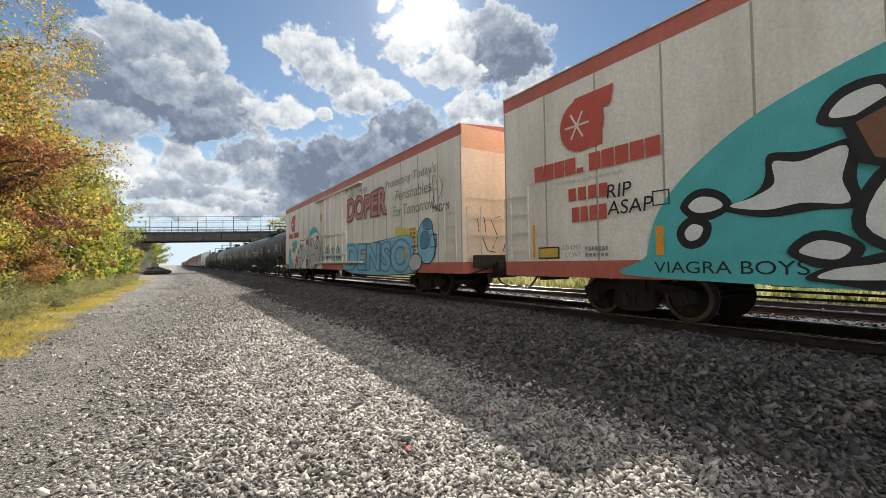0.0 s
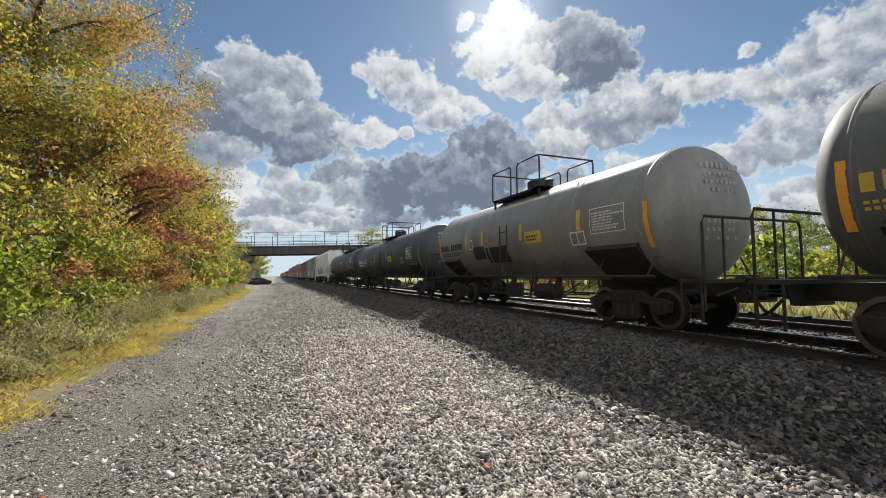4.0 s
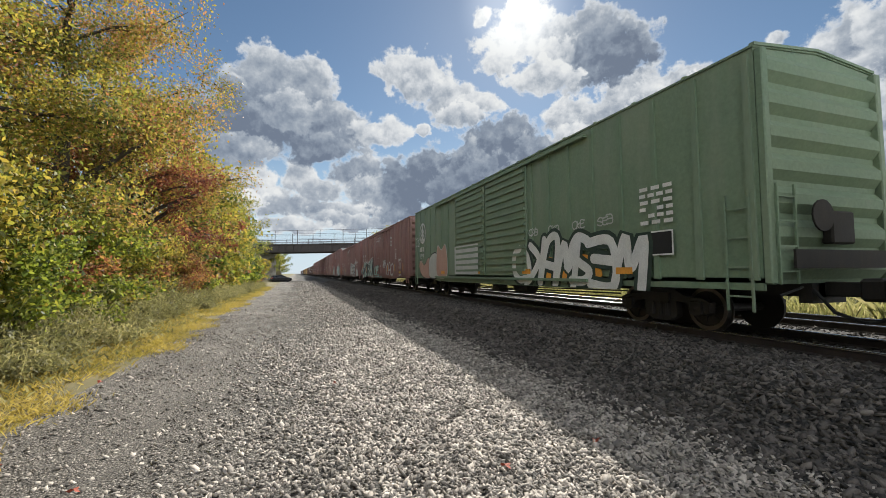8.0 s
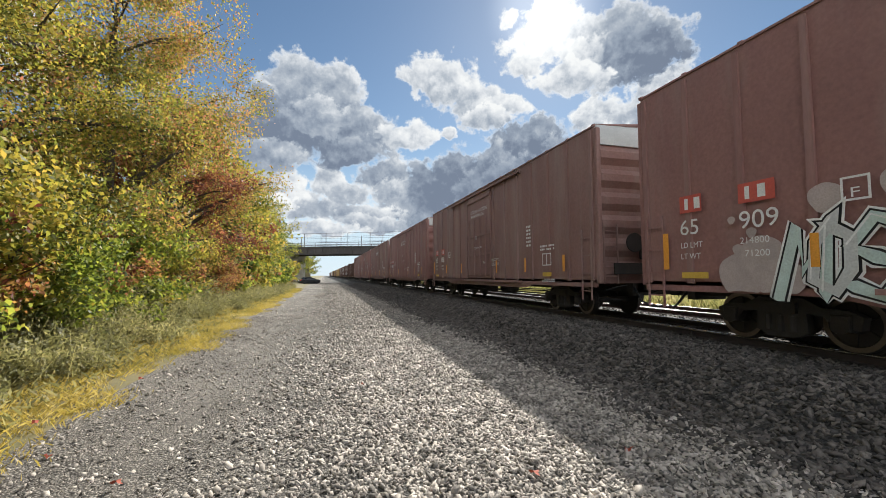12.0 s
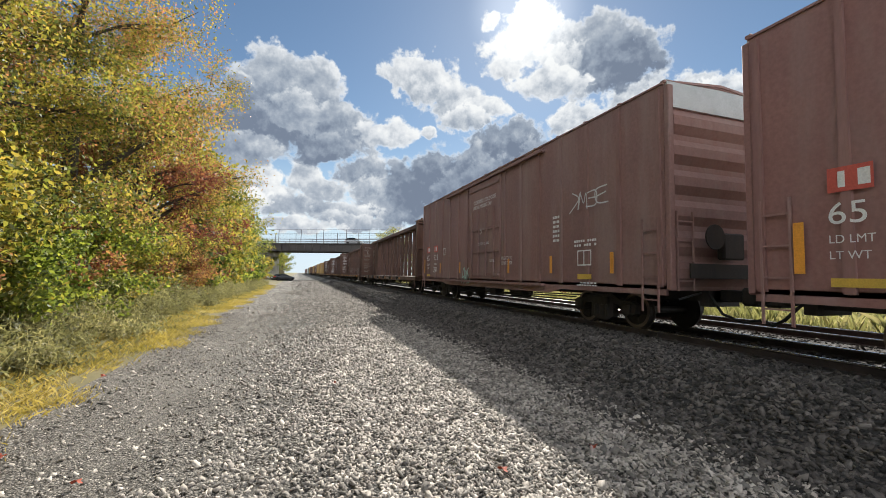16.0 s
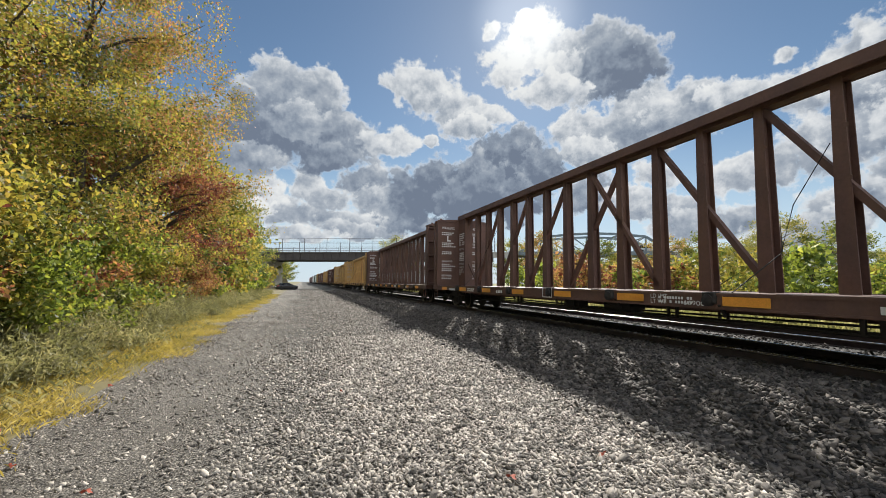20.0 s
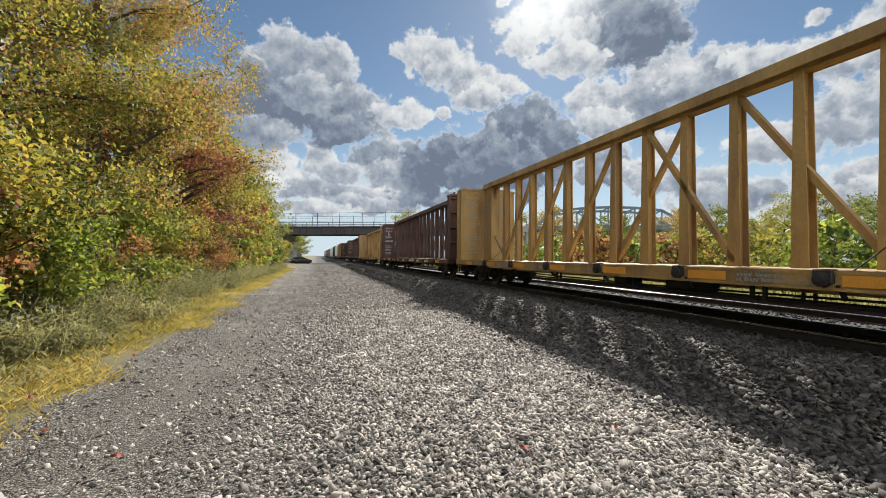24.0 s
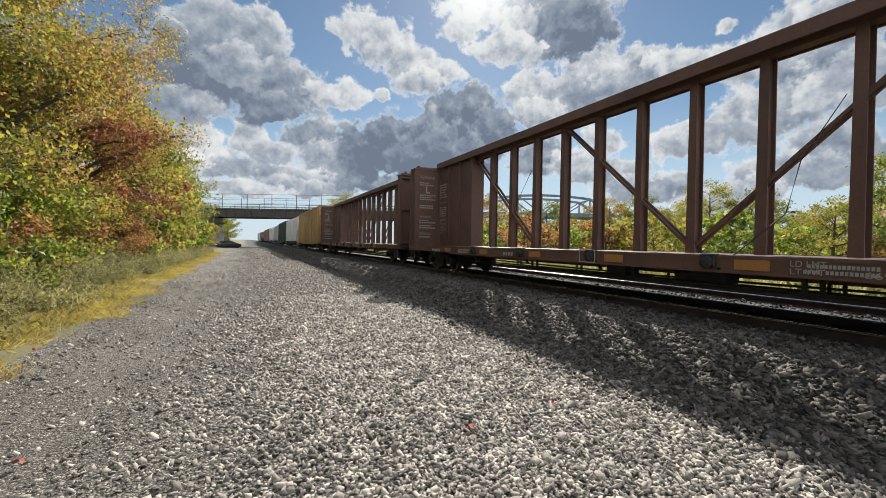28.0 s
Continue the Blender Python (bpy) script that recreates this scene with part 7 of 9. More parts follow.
    wild(car[17], length(17), 91, 3, 6.4, 0.85, 0.9, 0.6, M_MINT, x=X, layer=2, fat=0.18)
    wild(car[17], length(17), 92, 3, 2.2, 1.35, 0.6, 0.25, M_WHITE, x=X, layer=3, fat=0.16)
    wild(car[17], length(17), 71, 4, 14.4, 3.0, 1.4, 0.45, M_SILVER, x=X, layer=2, fat=0.1)
    c, L = car[16], length(16)
    box_stencils(c, L, X, M_WHITE, M_REDSTENCIL, ("65", "bars"))
    ghost = 0
    for pts in ([(2.4, 3.4), (2.5, 1.8), (3.2, 1.5), (3.6, 2.4), (3.5, 3.6)], [(4.4, 3.5), (4.3, 1.6), (5.2, 1.5)], [(5.6, 3.6), (6.0, 2.2), (6.8, 1.6)], [(9.6, 1.8), (10.3, 3.0), (10.9, 4.0), (11.6, 2.4), (12.2, 1.2)], [(10.2, 2.6), (12.2, 3.2), (14.6, 3.2), (14.2, 2.6), (13.6, 2.0)]):
        ghost += 1
        stroke(c, M_DIMSPRAY2, L, [tuple(p) for p in smooth_open(pts)], 0.16, ghost, X)
    # lumber cars
    for i in range(18, 28):
        mark_beam(car[i], i)


def smooth_open(pts, n=5):
    out = []
    for i in range(len(pts) - 1):
        p0, p1, p2, p3 = (np.array(pts[max(0, min(len(pts) - 1, i + j))], float) for j in (-1, 0, 1, 2))
        for s in range(n):
            t = s / n
            out.append(0.5 * (2 * p1 + (p2 - p0) * t + (2 * p0 - 5 * p1 + 4 * p2 - p3) * t * t + (3 * p1 - p0 - 3 * p2 + p3) * t ** 3))
    out.append(np.array(pts[-1], float))
    return out


M_PINKISH = plain("pink_spray_paint", (0.55, 0.33, 0.26), 0.6)
M_SPRAYGREY = plain("pale_grey_spray_paint", (0.52, 0.50, 0.47), 0.6)
M_GREYSPRAY = plain("thin_grey_spray_paint", (0.30, 0.29, 0.27), 0.7)
M_MINTPALE = plain("pale_mint_spray_paint", (0.52, 0.62, 0.57), 0.6)
M_DIMSPRAY = plain("dull_grey_spray_paint", (0.17, 0.17, 0.165), 0.8)
M_DIMSPRAY2 = plain("washed_out_spray_paint", (0.30, 0.25, 0.215), 0.8)
M_DEEPBLUE = plain("deep_blue_spray_paint", (0.12, 0.27, 0.42), 0.6)
M_ROSE = plain("faded_rose_spray_paint", (0.60, 0.26, 0.23), 0.7)
M_PLUM = plain("faded_plum_spray_paint", (0.20, 0.12, 0.13), 0.7)
M_FADED = plain("faded_green_lettering", (0.30, 0.31, 0.28), 0.8)
M_CLOUDY = plain("thin_pink_white_spray", (0.44, 0.36, 0.33), 0.8)
M_GHOST = plain("faded_white_spray_paint", (0.34, 0.31, 0.27), 0.8)


def ring(car, L, u, z, r, w, mat, x):
    bm = bmesh.new()
    n = 28
    a = [bm.verts.new((x - 0.012, L / 2 - u - r * math.cos(2 * math.pi * k / n), z + r * math.sin(2 * math.pi * k / n))) for k in range(n)]
    b = [bm.verts.new((x - 0.012, L / 2 - u - (r - w) * math.cos(2 * math.pi * k / n), z + (r - w) * math.sin(2 * math.pi * k / n))) for k in range(n)]
    for k in range(n):
        bm.faces.new((a[k], a[(k + 1) % n], b[(k + 1) % n], b[k]))
    return part("emblem", bm, mat, car)


def box_stencils(c, L, X, white, block, number=("65", "909"), lift=0.0, over=2):
    """Marks, numbers and data blocks as bars; small lettering near the door."""
    for k, u in enumerate((1.05, 2.3)):
        if not number[k]:
            continue
        if block:
            plate(c, block, L, u, 2.42 + lift, 0.5 if k == 0 else 0.62, 0.34, 1, x=X, name="mark_block")
        for q in range(2):
            plate(c, white, L, u + 0.12 + q * 0.22, 2.48 + lift, 0.08 + 0.05 * q, 0.22, 2, x=X, name="name_bar")
        if number[k] == "bars":
            for q in range(3):
                plate(c, white, L, u + q * 0.22, 1.98 + lift, 0.14, 0.3, 2, x=X, name="number_bar")
            continue
        words_on(c, number[k], white, L, u, 1.98 + lift, 0.42 if k == 0 else 0.66, 0.3, 2, x=X)
    words_on(c, "LD LMT", white, L, 1.05, 1.72, 0.5, 0.11, over, x=X)
    words_on(c, "LT WT", white, L, 1.05, 1.5, 0.45, 0.11, over, x=X)
    words_on(c, "214800", white, L, 2.3, 1.72, 0.5, 0.11, over, x=X)
    words_on(c, "71200", white, L, 2.38, 1.5, 0.42, 0.11, over, x=X)
    plate(c, M_ORANGE, L, 0.62, 1.3, 0.14, 0.75, 9, x=X, name="reflector")
    plate(c, white, L, 3.8, 2.2, 0.34, 0.34, 1, 0.03, x=X)
    words_on(c, "F", white, L, 3.92, 2.25, 0.1, 0.13, 2, x=X)
    plate(c, M_YSTENCIL, L, 1.05, 1.12, 0.6, 0.12, 2, x=X)
    m = L / 2
    words_on(c, "OPEN", white, L, m + 0.2, 2.42, 0.45, 0.1, 7, x=-HALF - 0.1)
    words_on(c, "CLOSE", white, L, m - 0.4, 2.42, 0.5, 0.1, 7, x=-HALF - 0.1)
    words_on(c, "SEAL", white, L, m + 0.75, 1.72, 0.4, 0.1, 7, x=-HALF - 0.1)
    words_on(c, "UNLATCH TO\nCLOSE DOOR", white, L, m + 1.6, 1.6, 0.8, 0.3, 2, x=X)
    words_on(c, "CLOSE AND LOCK DOORS\nBEFORE MOVING CAR", white, L, m - 0.85, 3.92, 2.1, 0.36, 7, x=-HALF - 0.1)
    ring(c, L, m - 0.1, 2.95, 0.09, 0.025, white, -HALF - 0.12)
    plate(c, white, L, L - 2.75, 1.5, 0.55, 0.4, 2, 0.03, x=X)
    plate(c, white, L, L - 2.5, 1.5, 0.03, 0.4, 2, x=X)
    plate(c, M_YSTENCIL, L, L - 2.75, 1.15, 0.55, 0.13, 2, x=X)
    rows_of(c, white, L, L - 2.9, 2.0, 0.9, 0.22, 2, 12, 1, 5, x=X)
    rows_of(c, white, L, L - 3.9, 2.2, 0.35, 0.8, 6, 3, 1, 6, x=X)
    rows_of(c, white, L, L - 2.8, 0.98, 0.8, 0.12, 2, 8, 1, 8, x=X)
    for u in (3.4, 6.2, L - 6.6, L - 4.0, L - 1.5):
        plate(c, M_ORANGE, L, u, 1.3, 0.12, 0.5, 9, x=X, name="reflector")


def mark_tank(c, S, mat, fresh, radius=1.5, number="", extras=True):
    """Marks near both ends of a tank of shell length S; y from its middle."""
    far = S / 2
    for k in range(4):
        on_tank(c, mat, far - 0.98 - k * 0.23, -6, 0.15, 0.25, radius, name="mark_bar")
    if number:
        tank_text(c, number, mat, S, 1.95, 2.22, 1.25, 0.25, radius)
    else:
        on_tank(c, mat, far - 2.6, -6, 1.2, 0.25, radius, cells=6, name="mark_bar")
    on_tank(c, mat, far - 2.0, -17, 2.2, 0.17, radius, cells=24, rows=2)
    for u, a in ((3.6, -2), (S * 0.38, 0), (S * 0.58, 0), (S - 2.8, 2)):
        on_tank(c, M_ORANGE if fresh else M_YSTENCIL, far - u, a, 0.15, 0.52, radius, name="reflector")
    for s in (-1, 1):
        on_tank(c, M_ORANGE, s * (far - 0.72), -12, 0.12, 1.0, radius, name="reflector", off=0.012)
    on_tank(c, M_WHITE, far - 4.0, -6, 0.32, 0.36, radius, frame_w=0.03)
    if not extras:
        return
    on_tank(c, M_YSTENCIL, far - S * 0.63, -8, 0.85, 0.36, radius, name="placard")
    on_tank(c, M_INK, far - S * 0.63, -8, 0.7, 0.2, radius, cells=8, rows=2, off=0.01)
    on_tank(c, M_WHITE, far - S * 0.78, -16, 0.55, 0.36, radius, frame_w=0.035)
    on_tank(c, M_WHITE, far - S * 0.78, -16, 0.03, 0.3, radius)
    on_tank(c, M_WHITE, far - S * 0.86, -2, 1.1, 0.62, radius, frame_w=0.02)
    on_tank(c, M_WHITE, far - S * 0.86, -2, 0.94, 0.46, radius, cells=22, rows=7)
    on_tank(c, M_GHOST, far - 6.2, -10, 1.5, 0.13, radius, cells=26, rows=2)
    on_tank(c, M_INK, far - 4.6, -20, 0.9, 0.5, radius, name="paint_patch", off=0.004)
    on_tank(c, M_INK, far - S * 0.45, -25, 1.5, 0.6, radius, name="paint_patch", off=0.004)
    # data on the near head
    bm = bmesh.new()
    rnd = random.Random(int(S * 10))
    y0 = -far - 0.004
    for r in range(7):
        z = 3.35 - r * 0.17 if r < 4 else 2.2 - (r - 4) * 0.17
        for k in range(7 if r else 9):
            if rnd.random() < 0.8:
                x = -0.55 + k * 0.13
                yy = -(far - 0.75) - 0.75 * math.sqrt(max(0.0, 1 - ((x * x + (z - 2.5) ** 2) / radius ** 2))) - 0.012
                box(bm, x, x + 0.085, yy - 0.003, yy, z, z + (0.13 if r == 0 else 0.075))
    part("stencil", bm, M_WHITE if fresh else M_GHOST, c)["kind"] = "stuff"
    if fresh:
        for y in (-far + 1.3,):
            bm = bmesh.new()
            lathe(bm, [(-radius - 0.10, 0.0), (-radius - 0.10, 0.2), (-radius - 0.085, 0.2)], "x", 4, (0, y, 1.35))
            part("placard", fixed(bm), M_REDSTENCIL, c, "red and white hazard placard")


def tank_piece(c, seed, n, S, u, w, h, radius=1.55, centre=2.5, z=1.75, tag=False):
    """A sprayed piece that bends round the tank."""
    if tag:
        g = wild(c, S, seed, n, u, z, w, h, M_DIMSPRAY, x=0.0, layer=0, fat=0.12)
    else:
        g = wild(c, S, seed, n, u, z, w, h, M_DIMSPRAY, M_INK, M_GHOST, M_INK, x=0.0, layer=0, fat=0.3)
    for ob in (g, *g.children):
        for v in ob.data.vertices:
            a = (v.co.z - centre) / radius
            rr = radius + 0.006 - v.co.x
            v.co.x, v.co.z = -rr * math.cos(a), centre + rr * math.sin(a)
        ob.data.update()


def tank_text(c, text, mat, S, u, z, w, h, radius=1.5, centre=2.5):
    """Lettering that bends round the near side of a tank."""
    me = letter_mesh(text)
    fit_letters(me, w, h, NEAR_FACE, (0, S / 2 - u, z), mat=mat)
    for v in me.vertices:
        a, rr = (v.co.z - centre) / radius, radius + 0.008
        v.co.x, v.co.z = -rr * math.cos(a), centre + rr * math.sin(a)
    me.update()
    new("lettering", me).parent = c


def mark_beam(c, i):
    L = c["length"]
    h, dz = L / 2, 1.05
    white = M_GHOST if c["dull"] else M_WHITE
    # warnings on the inner face of the far bulkhead
    y = h - 0.43
    for x0 in (-1.25, 0.35):
        for text, z, w, hh in (("WARNING", 4.2, 0.75, 0.14), ("WARNING", 2.35, 0.6, 0.11), ("BETWEEN", 1.55, 0.6, 0.1)):
            me = letter_mesh(text)
            fit_letters(me, w, hh, END_FACE, (x0, y - 0.004, z), mat=white)
            new("lettering", me).parent = c
        bm = bmesh.new()
        rnd = random.Random(i * 3 + int(x0 * 10))
        for z in [3.98, 3.88, 3.4, 3.3, 3.2, 2.9, 2.8, 2.2, 2.1, 1.95, 1.85, 1.42]:
            n = rnd.randint(4, 7)
            for k in range(n):
                box(bm, x0 + k * 0.12, x0 + k * 0.12 + 0.09, y - 0.006, y - 0.003, z, z + 0.055)
        box(bm, x0 + 0.3, x0 + 0.38, y - 0.006, y - 0.003, 3.55, 3.85)
        box(bm, x0 + 0.3, x0 + 0.52, y - 0.006, y - 0.003, 3.52, 3.6)
        part("stencil", bm, white, c)["kind"] = "stuff"
    # marks on the side sill
    for k, u in enumerate((2.8, 5.2, 8.0, L - 9, L - 5.5)):
        bars_on(c, white, h - u - 0.4, dz - 0.22, 0.8, 0.16, 1 if k % 2 == 0 else 2, 0.35, -1.632, 7 if k % 2 == 0 else 16, i + k)
    patch_on(c, "marking", white, 0.75, dz - 0.27, 0.5, 0.3, -1.64, "", 0.028)
    patch_on(c, "marking", white, 0.62, dz - 0.25, 0.025, 0.26, -1.64)
    words_on(c, "LD LMT", white, L, h + 3.2, dz - 0.13, 0.42, 0.085, 1, x=-1.625)
    words_on(c, "LT WT", white, L, h + 3.2, dz - 0.24, 0.4, 0.085, 1, x=-1.625)
    words_on(c, "66900", white, L, h + 4.0, dz - 0.24, 0.45, 0.085, 1, x=-1.625)
    # notices on the web panel beside the bulkhead
    for text, z, w, hh in (("SAFETY FIRST", 3.02, 0.78, 0.10), ("WARNING", 2.2, 0.72, 0.12), ("DO NOT MOVE\nCAR UNLESS\nTIEDOWNS ARE\nAPPLIED", 1.62, 0.7, 0.5)):
        words_on(c, text, white, L, 0.5, z, w, hh, 1, x=-0.225)
    bars_on(c, white, h - 0.9, 2.42, 0.7, 0.5, 5, 0.4, -0.235, 12, i)
    bars_on(c, white, h - 0.9, 3.3, 0.78, 0.7, 6, 0.45, -0.235, 9, i + 3)


marks()

# ---- growing things ----
rng = np.random.default_rng(7)


def sheet_mesh(name, quads, mats, mat_index=None):
    """A mesh of loose four-cornered faces, given as an array (n, 4, 3)."""
    n = len(quads)
    me = bpy.data.meshes.new(name)
    me.vertices.add(n * 4)
    me.vertices.foreach_set("co", np.ascontiguousarray(quads, dtype=np.float32).ravel())
    me.loops.add(n * 4)
    me.loops.foreach_set("vertex_index", np.arange(n * 4, dtype=np.int32))
    me.polygons.add(n)
    me.polygons.foreach_set("loop_start", np.arange(0, n * 4, 4, dtype=np.int32))
    if mat_index is not None:
        me.polygons.foreach_set("material_index", np.asarray(mat_index, dtype=np.int32))
    for m in mats:
        me.materials.append(m)
    me.update()
    return me


def leaves_at(centres, size, droop=0.3, slim=0.55):
    """Pointed leaves about the centres, each turned its own way."""
    n = len(centres)
    d = rng.normal(size=(n, 3))
    d[:, 2] -= droop
    d /= np.linalg.norm(d, axis=1)[:, None]
    s = np.cross(d, rng.normal(size=(n, 3)))
    s /= np.linalg.norm(s, axis=1)[:, None]
    k = (size * rng.uniform(0.6, 1.3, n))[:, None]
    bend = np.cross(d, s) * k * 0.12
    return np.stack([centres - d * k * 0.5, centres + s * k * slim * 0.5 + bend, centres + d * k * 0.5, centres - s * k * slim * 0.5 + bend], axis=1)


F_GOLD = foliage("golden_leaves", [(0.0, (0.1, 0.106, 0.025)), (0.3, (0.25, 0.225, 0.0438)), (0.65, (0.43, 0.35, 0.07)), (1.0, (0.52, 0.36, 0.09))])
F_GREENGOLD = foliage("yellow_green_leaves", [(0.0, (0.05, 0.0813, 0.0225)), (0.4, (0.156, 0.181, 0.04)), (0.75, (0.35, 0.338, 0.065)), (1.0, (0.575, 0.438, 0.1))])
F_BLUSH = foliage("pink_tinged_leaves", [(0.0, (0.144, 0.144, 0.048)), (0.35, (0.336, 0.24, 0.084)), (0.7, (0.504, 0.228, 0.12)), (1.0, (0.576, 0.192, 0.168))])
F_ORANGE = foliage("russet_leaves", [(0.0, (0.156, 0.144, 0.048)), (0.4, (0.384, 0.264, 0.084)), (0.75, (0.504, 0.276, 0.108)), (1.0, (0.48, 0.192, 0.12))])
F_RED = foliage("crimson_leaves", [(0.0, (0.09, 0.035, 0.028)), (0.4, (0.20, 0.06, 0.048)), (0.7, (0.30, 0.14, 0.07)), (1.0, (0.40, 0.29, 0.09))])
F_GREEN = foliage("green_leaves", [(0.0, (0.0403, 0.0747, 0.023)), (0.5, (0.115, 0.161, 0.0437)), (0.85, (0.253, 0.287, 0.069)), (1.0, (0.414, 0.38, 0.103))])
F_OLIVE = foliage("olive_weed_leaves", [(0.0, (0.09, 0.10, 0.05)), (0.5, (0.23, 0.225, 0.11)), (0.85, (0.40, 0.37, 0.20)), (1.0, (0.52, 0.45, 0.26))])
F_LIME = foliage("bright_lime_leaves", [(0.0, (0.08, 0.12, 0.02)), (0.4, (0.24, 0.30, 0.05)), (0.8, (0.42, 0.45, 0.08)), (1.0, (0.55, 0.47, 0.10))])
F_FIELD = foliage("pale_field_grass", [(0.0, (0.13, 0.14, 0.05)), (0.4, (0.24, 0.24, 0.10)), (0.75, (0.36, 0.33, 0.17)), (1.0, (0.48, 0.42, 0.27))])
F_STRAW = foliage("dry_yellow_grass", [(0.0, (0.16, 0.15, 0.04)), (0.4, (0.33, 0.27, 0.07)), (0.75, (0.47, 0.37, 0.11)), (1.0, (0.56, 0.47, 0.24))])


def tree_meshes(seed, height, spread, leaf, count, trunk_r=0.16, low=0.22):
    """Trunk with limbs, and the leaves on the ends of the twigs."""
    rnd = random.Random(seed)
    bm = bmesh.new()
    lean = (rnd.uniform(-0.4, 0.4), rnd.uniform(-0.4, 0.4))
    spine = [Vector((lean[0] * t * t, lean[1] * t * t, height * 0.86 * t)) for t in (0, 0.12, 0.3, 0.5, 0.7, 0.88, 1.0)]
    tube(bm, spine, [trunk_r * 1.35, trunk_r, trunk_r * 0.85, trunk_r * 0.66, trunk_r * 0.45, trunk_r * 0.25, trunk_r * 0.1], 8)
    ends = []
    limbs = 15
    for i in range(limbs):
        t = low + (0.97 - low) * (i + rnd.random() * 0.6) / limbs
        k = min(len(spine) - 2, int(t * 6))
        base = spine[0].lerp(spine[-1], t)
        a = i * 2.4 + rnd.uniform(-0.4, 0.4)
        reach = spread * (0.55 + 0.6 * math.sin(math.pi * min(1, 0.12 + t * 0.95))) * rnd.uniform(0.7, 1.1)
        up = reach * rnd.uniform(0.25, 0.7)
        p1 = base + Vector((math.cos(a) * reach * 0.45, math.sin(a) * reach * 0.45, up * 0.55))
        p2 = base + Vector((math.cos(a + 0.2) * reach, math.sin(a + 0.2) * reach, up * rnd.uniform(0.7, 1.2)))
        r = trunk_r * 0.75 * (1.15 - t)
        tube(bm, [base, p1, p1.lerp(p2, 0.6)], [r, r * 0.5, r * 0.12], 5)
        for j in range(5):
            s = rnd.uniform(0.3, 1.0)
            q = base.lerp(p1, s * 2) if s < 0.5 else p1.lerp(p2, s * 2 - 1)
            b = a + rnd.uniform(-1.4, 1.4)
            w = q + Vector((math.cos(b), math.sin(b), rnd.uniform(-0.25, 0.6))) * rnd.uniform(0.5, 1.1) * spread * 0.32
            tube(bm, [q, q.lerp(w, 0.7)], [r * 0.3, 0.005], 4)
            ends += [q.lerp(w, 0.5), w]
        ends += [p2, p1.lerp(p2, 0.7), p1.lerp(p2, 0.4)]
    for j in range(10):
        ends.append(spine[-1] + Vector((rnd.uniform(-1, 1), rnd.uniform(-1, 1), rnd.uniform(-0.3, 1.0))) * spread * 0.25)
    fixed(bm)
    wood = bpy.data.meshes.new("trunk")
    bm.to_mesh(wood)
    bm.free()
    wood.materials.append(M_BARK)
    e = np.array([tuple(v) for v in ends])
    pick = rng.integers(0, len(e), count)
    # leaves gather in small sprays round each twig end
    spray = rng.normal(size=(len(e), 5, 3)) * np.array([0.34, 0.34, 0.26]) * spread * 0.26
    sub = rng.integers(0, 5, count)
    c = e[pick] + spray[pick, sub] + rng.normal(size=(count, 3)) * np.array([0.17, 0.17, 0.13]) * spread * 0.32
    c[:, 2] = np.maximum(c[:, 2], 0.15)
    return wood, leaves_at(c, leaf)


KINDS = {}
for key, seed, h, sp, lf, cnt, mats in (
    ("gold", 1, 9.5, 3.3, 0.076, 38000, [F_GOLD, F_GREENGOLD, F_GOLD, F_GREENGOLD]), ("greengold", 2, 10.5, 3.4, 0.066, 50000, [F_GREENGOLD, F_GOLD, F_GREENGOLD]), ("orange", 3, 9.8, 3.1, 0.082, 34000, [F_ORANGE, F_GOLD, F_GREENGOLD, F_BLUSH]),
    ("mixed", 4, 8.4, 3.0, 0.084, 30000, [F_GREENGOLD, F_GOLD]), ("red", 5, 7.0, 2.3, 0.088, 18000, [F_RED]), ("green", 6, 9.0, 3.2, 0.088, 30000, [F_GREEN, F_GREENGOLD]),
    ("blush", 10, 10.2, 3.2, 0.070, 42000, [F_GREENGOLD, F_BLUSH, F_GOLD, F_GREENGOLD]),
    ("bush_green", 7, 2.6, 1.5, 0.105, 7500, [F_LIME, F_GREEN, F_LIME]), ("bush_gold", 8, 3.0, 1.6, 0.09, 8200, [F_GOLD, F_GREENGOLD]), ("bush_red", 9, 2.7, 1.4, 0.09, 6600, [F_RED, F_ORANGE]),
):
    wood, lv = tree_meshes(seed, h, sp, lf, cnt, 0.19 if h > 5 else 0.05, 0.2 if h > 5 else 0.08)
    KINDS[key] = (wood, sheet_mesh("crown", lv, mats, rng.integers(0, len(mats), cnt)))
    # the same kind for trees far off: fewer leaves, in small clusters
    few = cnt // 7
    wood, lv = tree_meshes(seed, h, sp, lf * 2.7, few, 0.19 if h > 5 else 0.05, 0.2 if h > 5 else 0.08)
    KINDS[key + "_far"] = (wood, sheet_mesh("crown", lv, mats, rng.integers(0, len(mats), few)))
LABELS = {"gold": "golden yellow autumn tree beside the gravel path", "greengold": "tall yellow-green autumn tree with dark limbs", "orange": "orange-leaved autumn tree in the roadside thicket",
          "mixed": "green and yellow autumn tree in the thicket", "blush": "tall autumn tree with pink-tinged orange leaves", "red": "crimson autumn tree among yellow neighbours", "green": "green leafy tree turning yellow",
          "bush_green": "bright green leafy shrub under the trees", "bush_gold": "yellow autumn shrub under the trees", "bush_red": "dark red autumn shrub under the trees"}
PROTO = {}


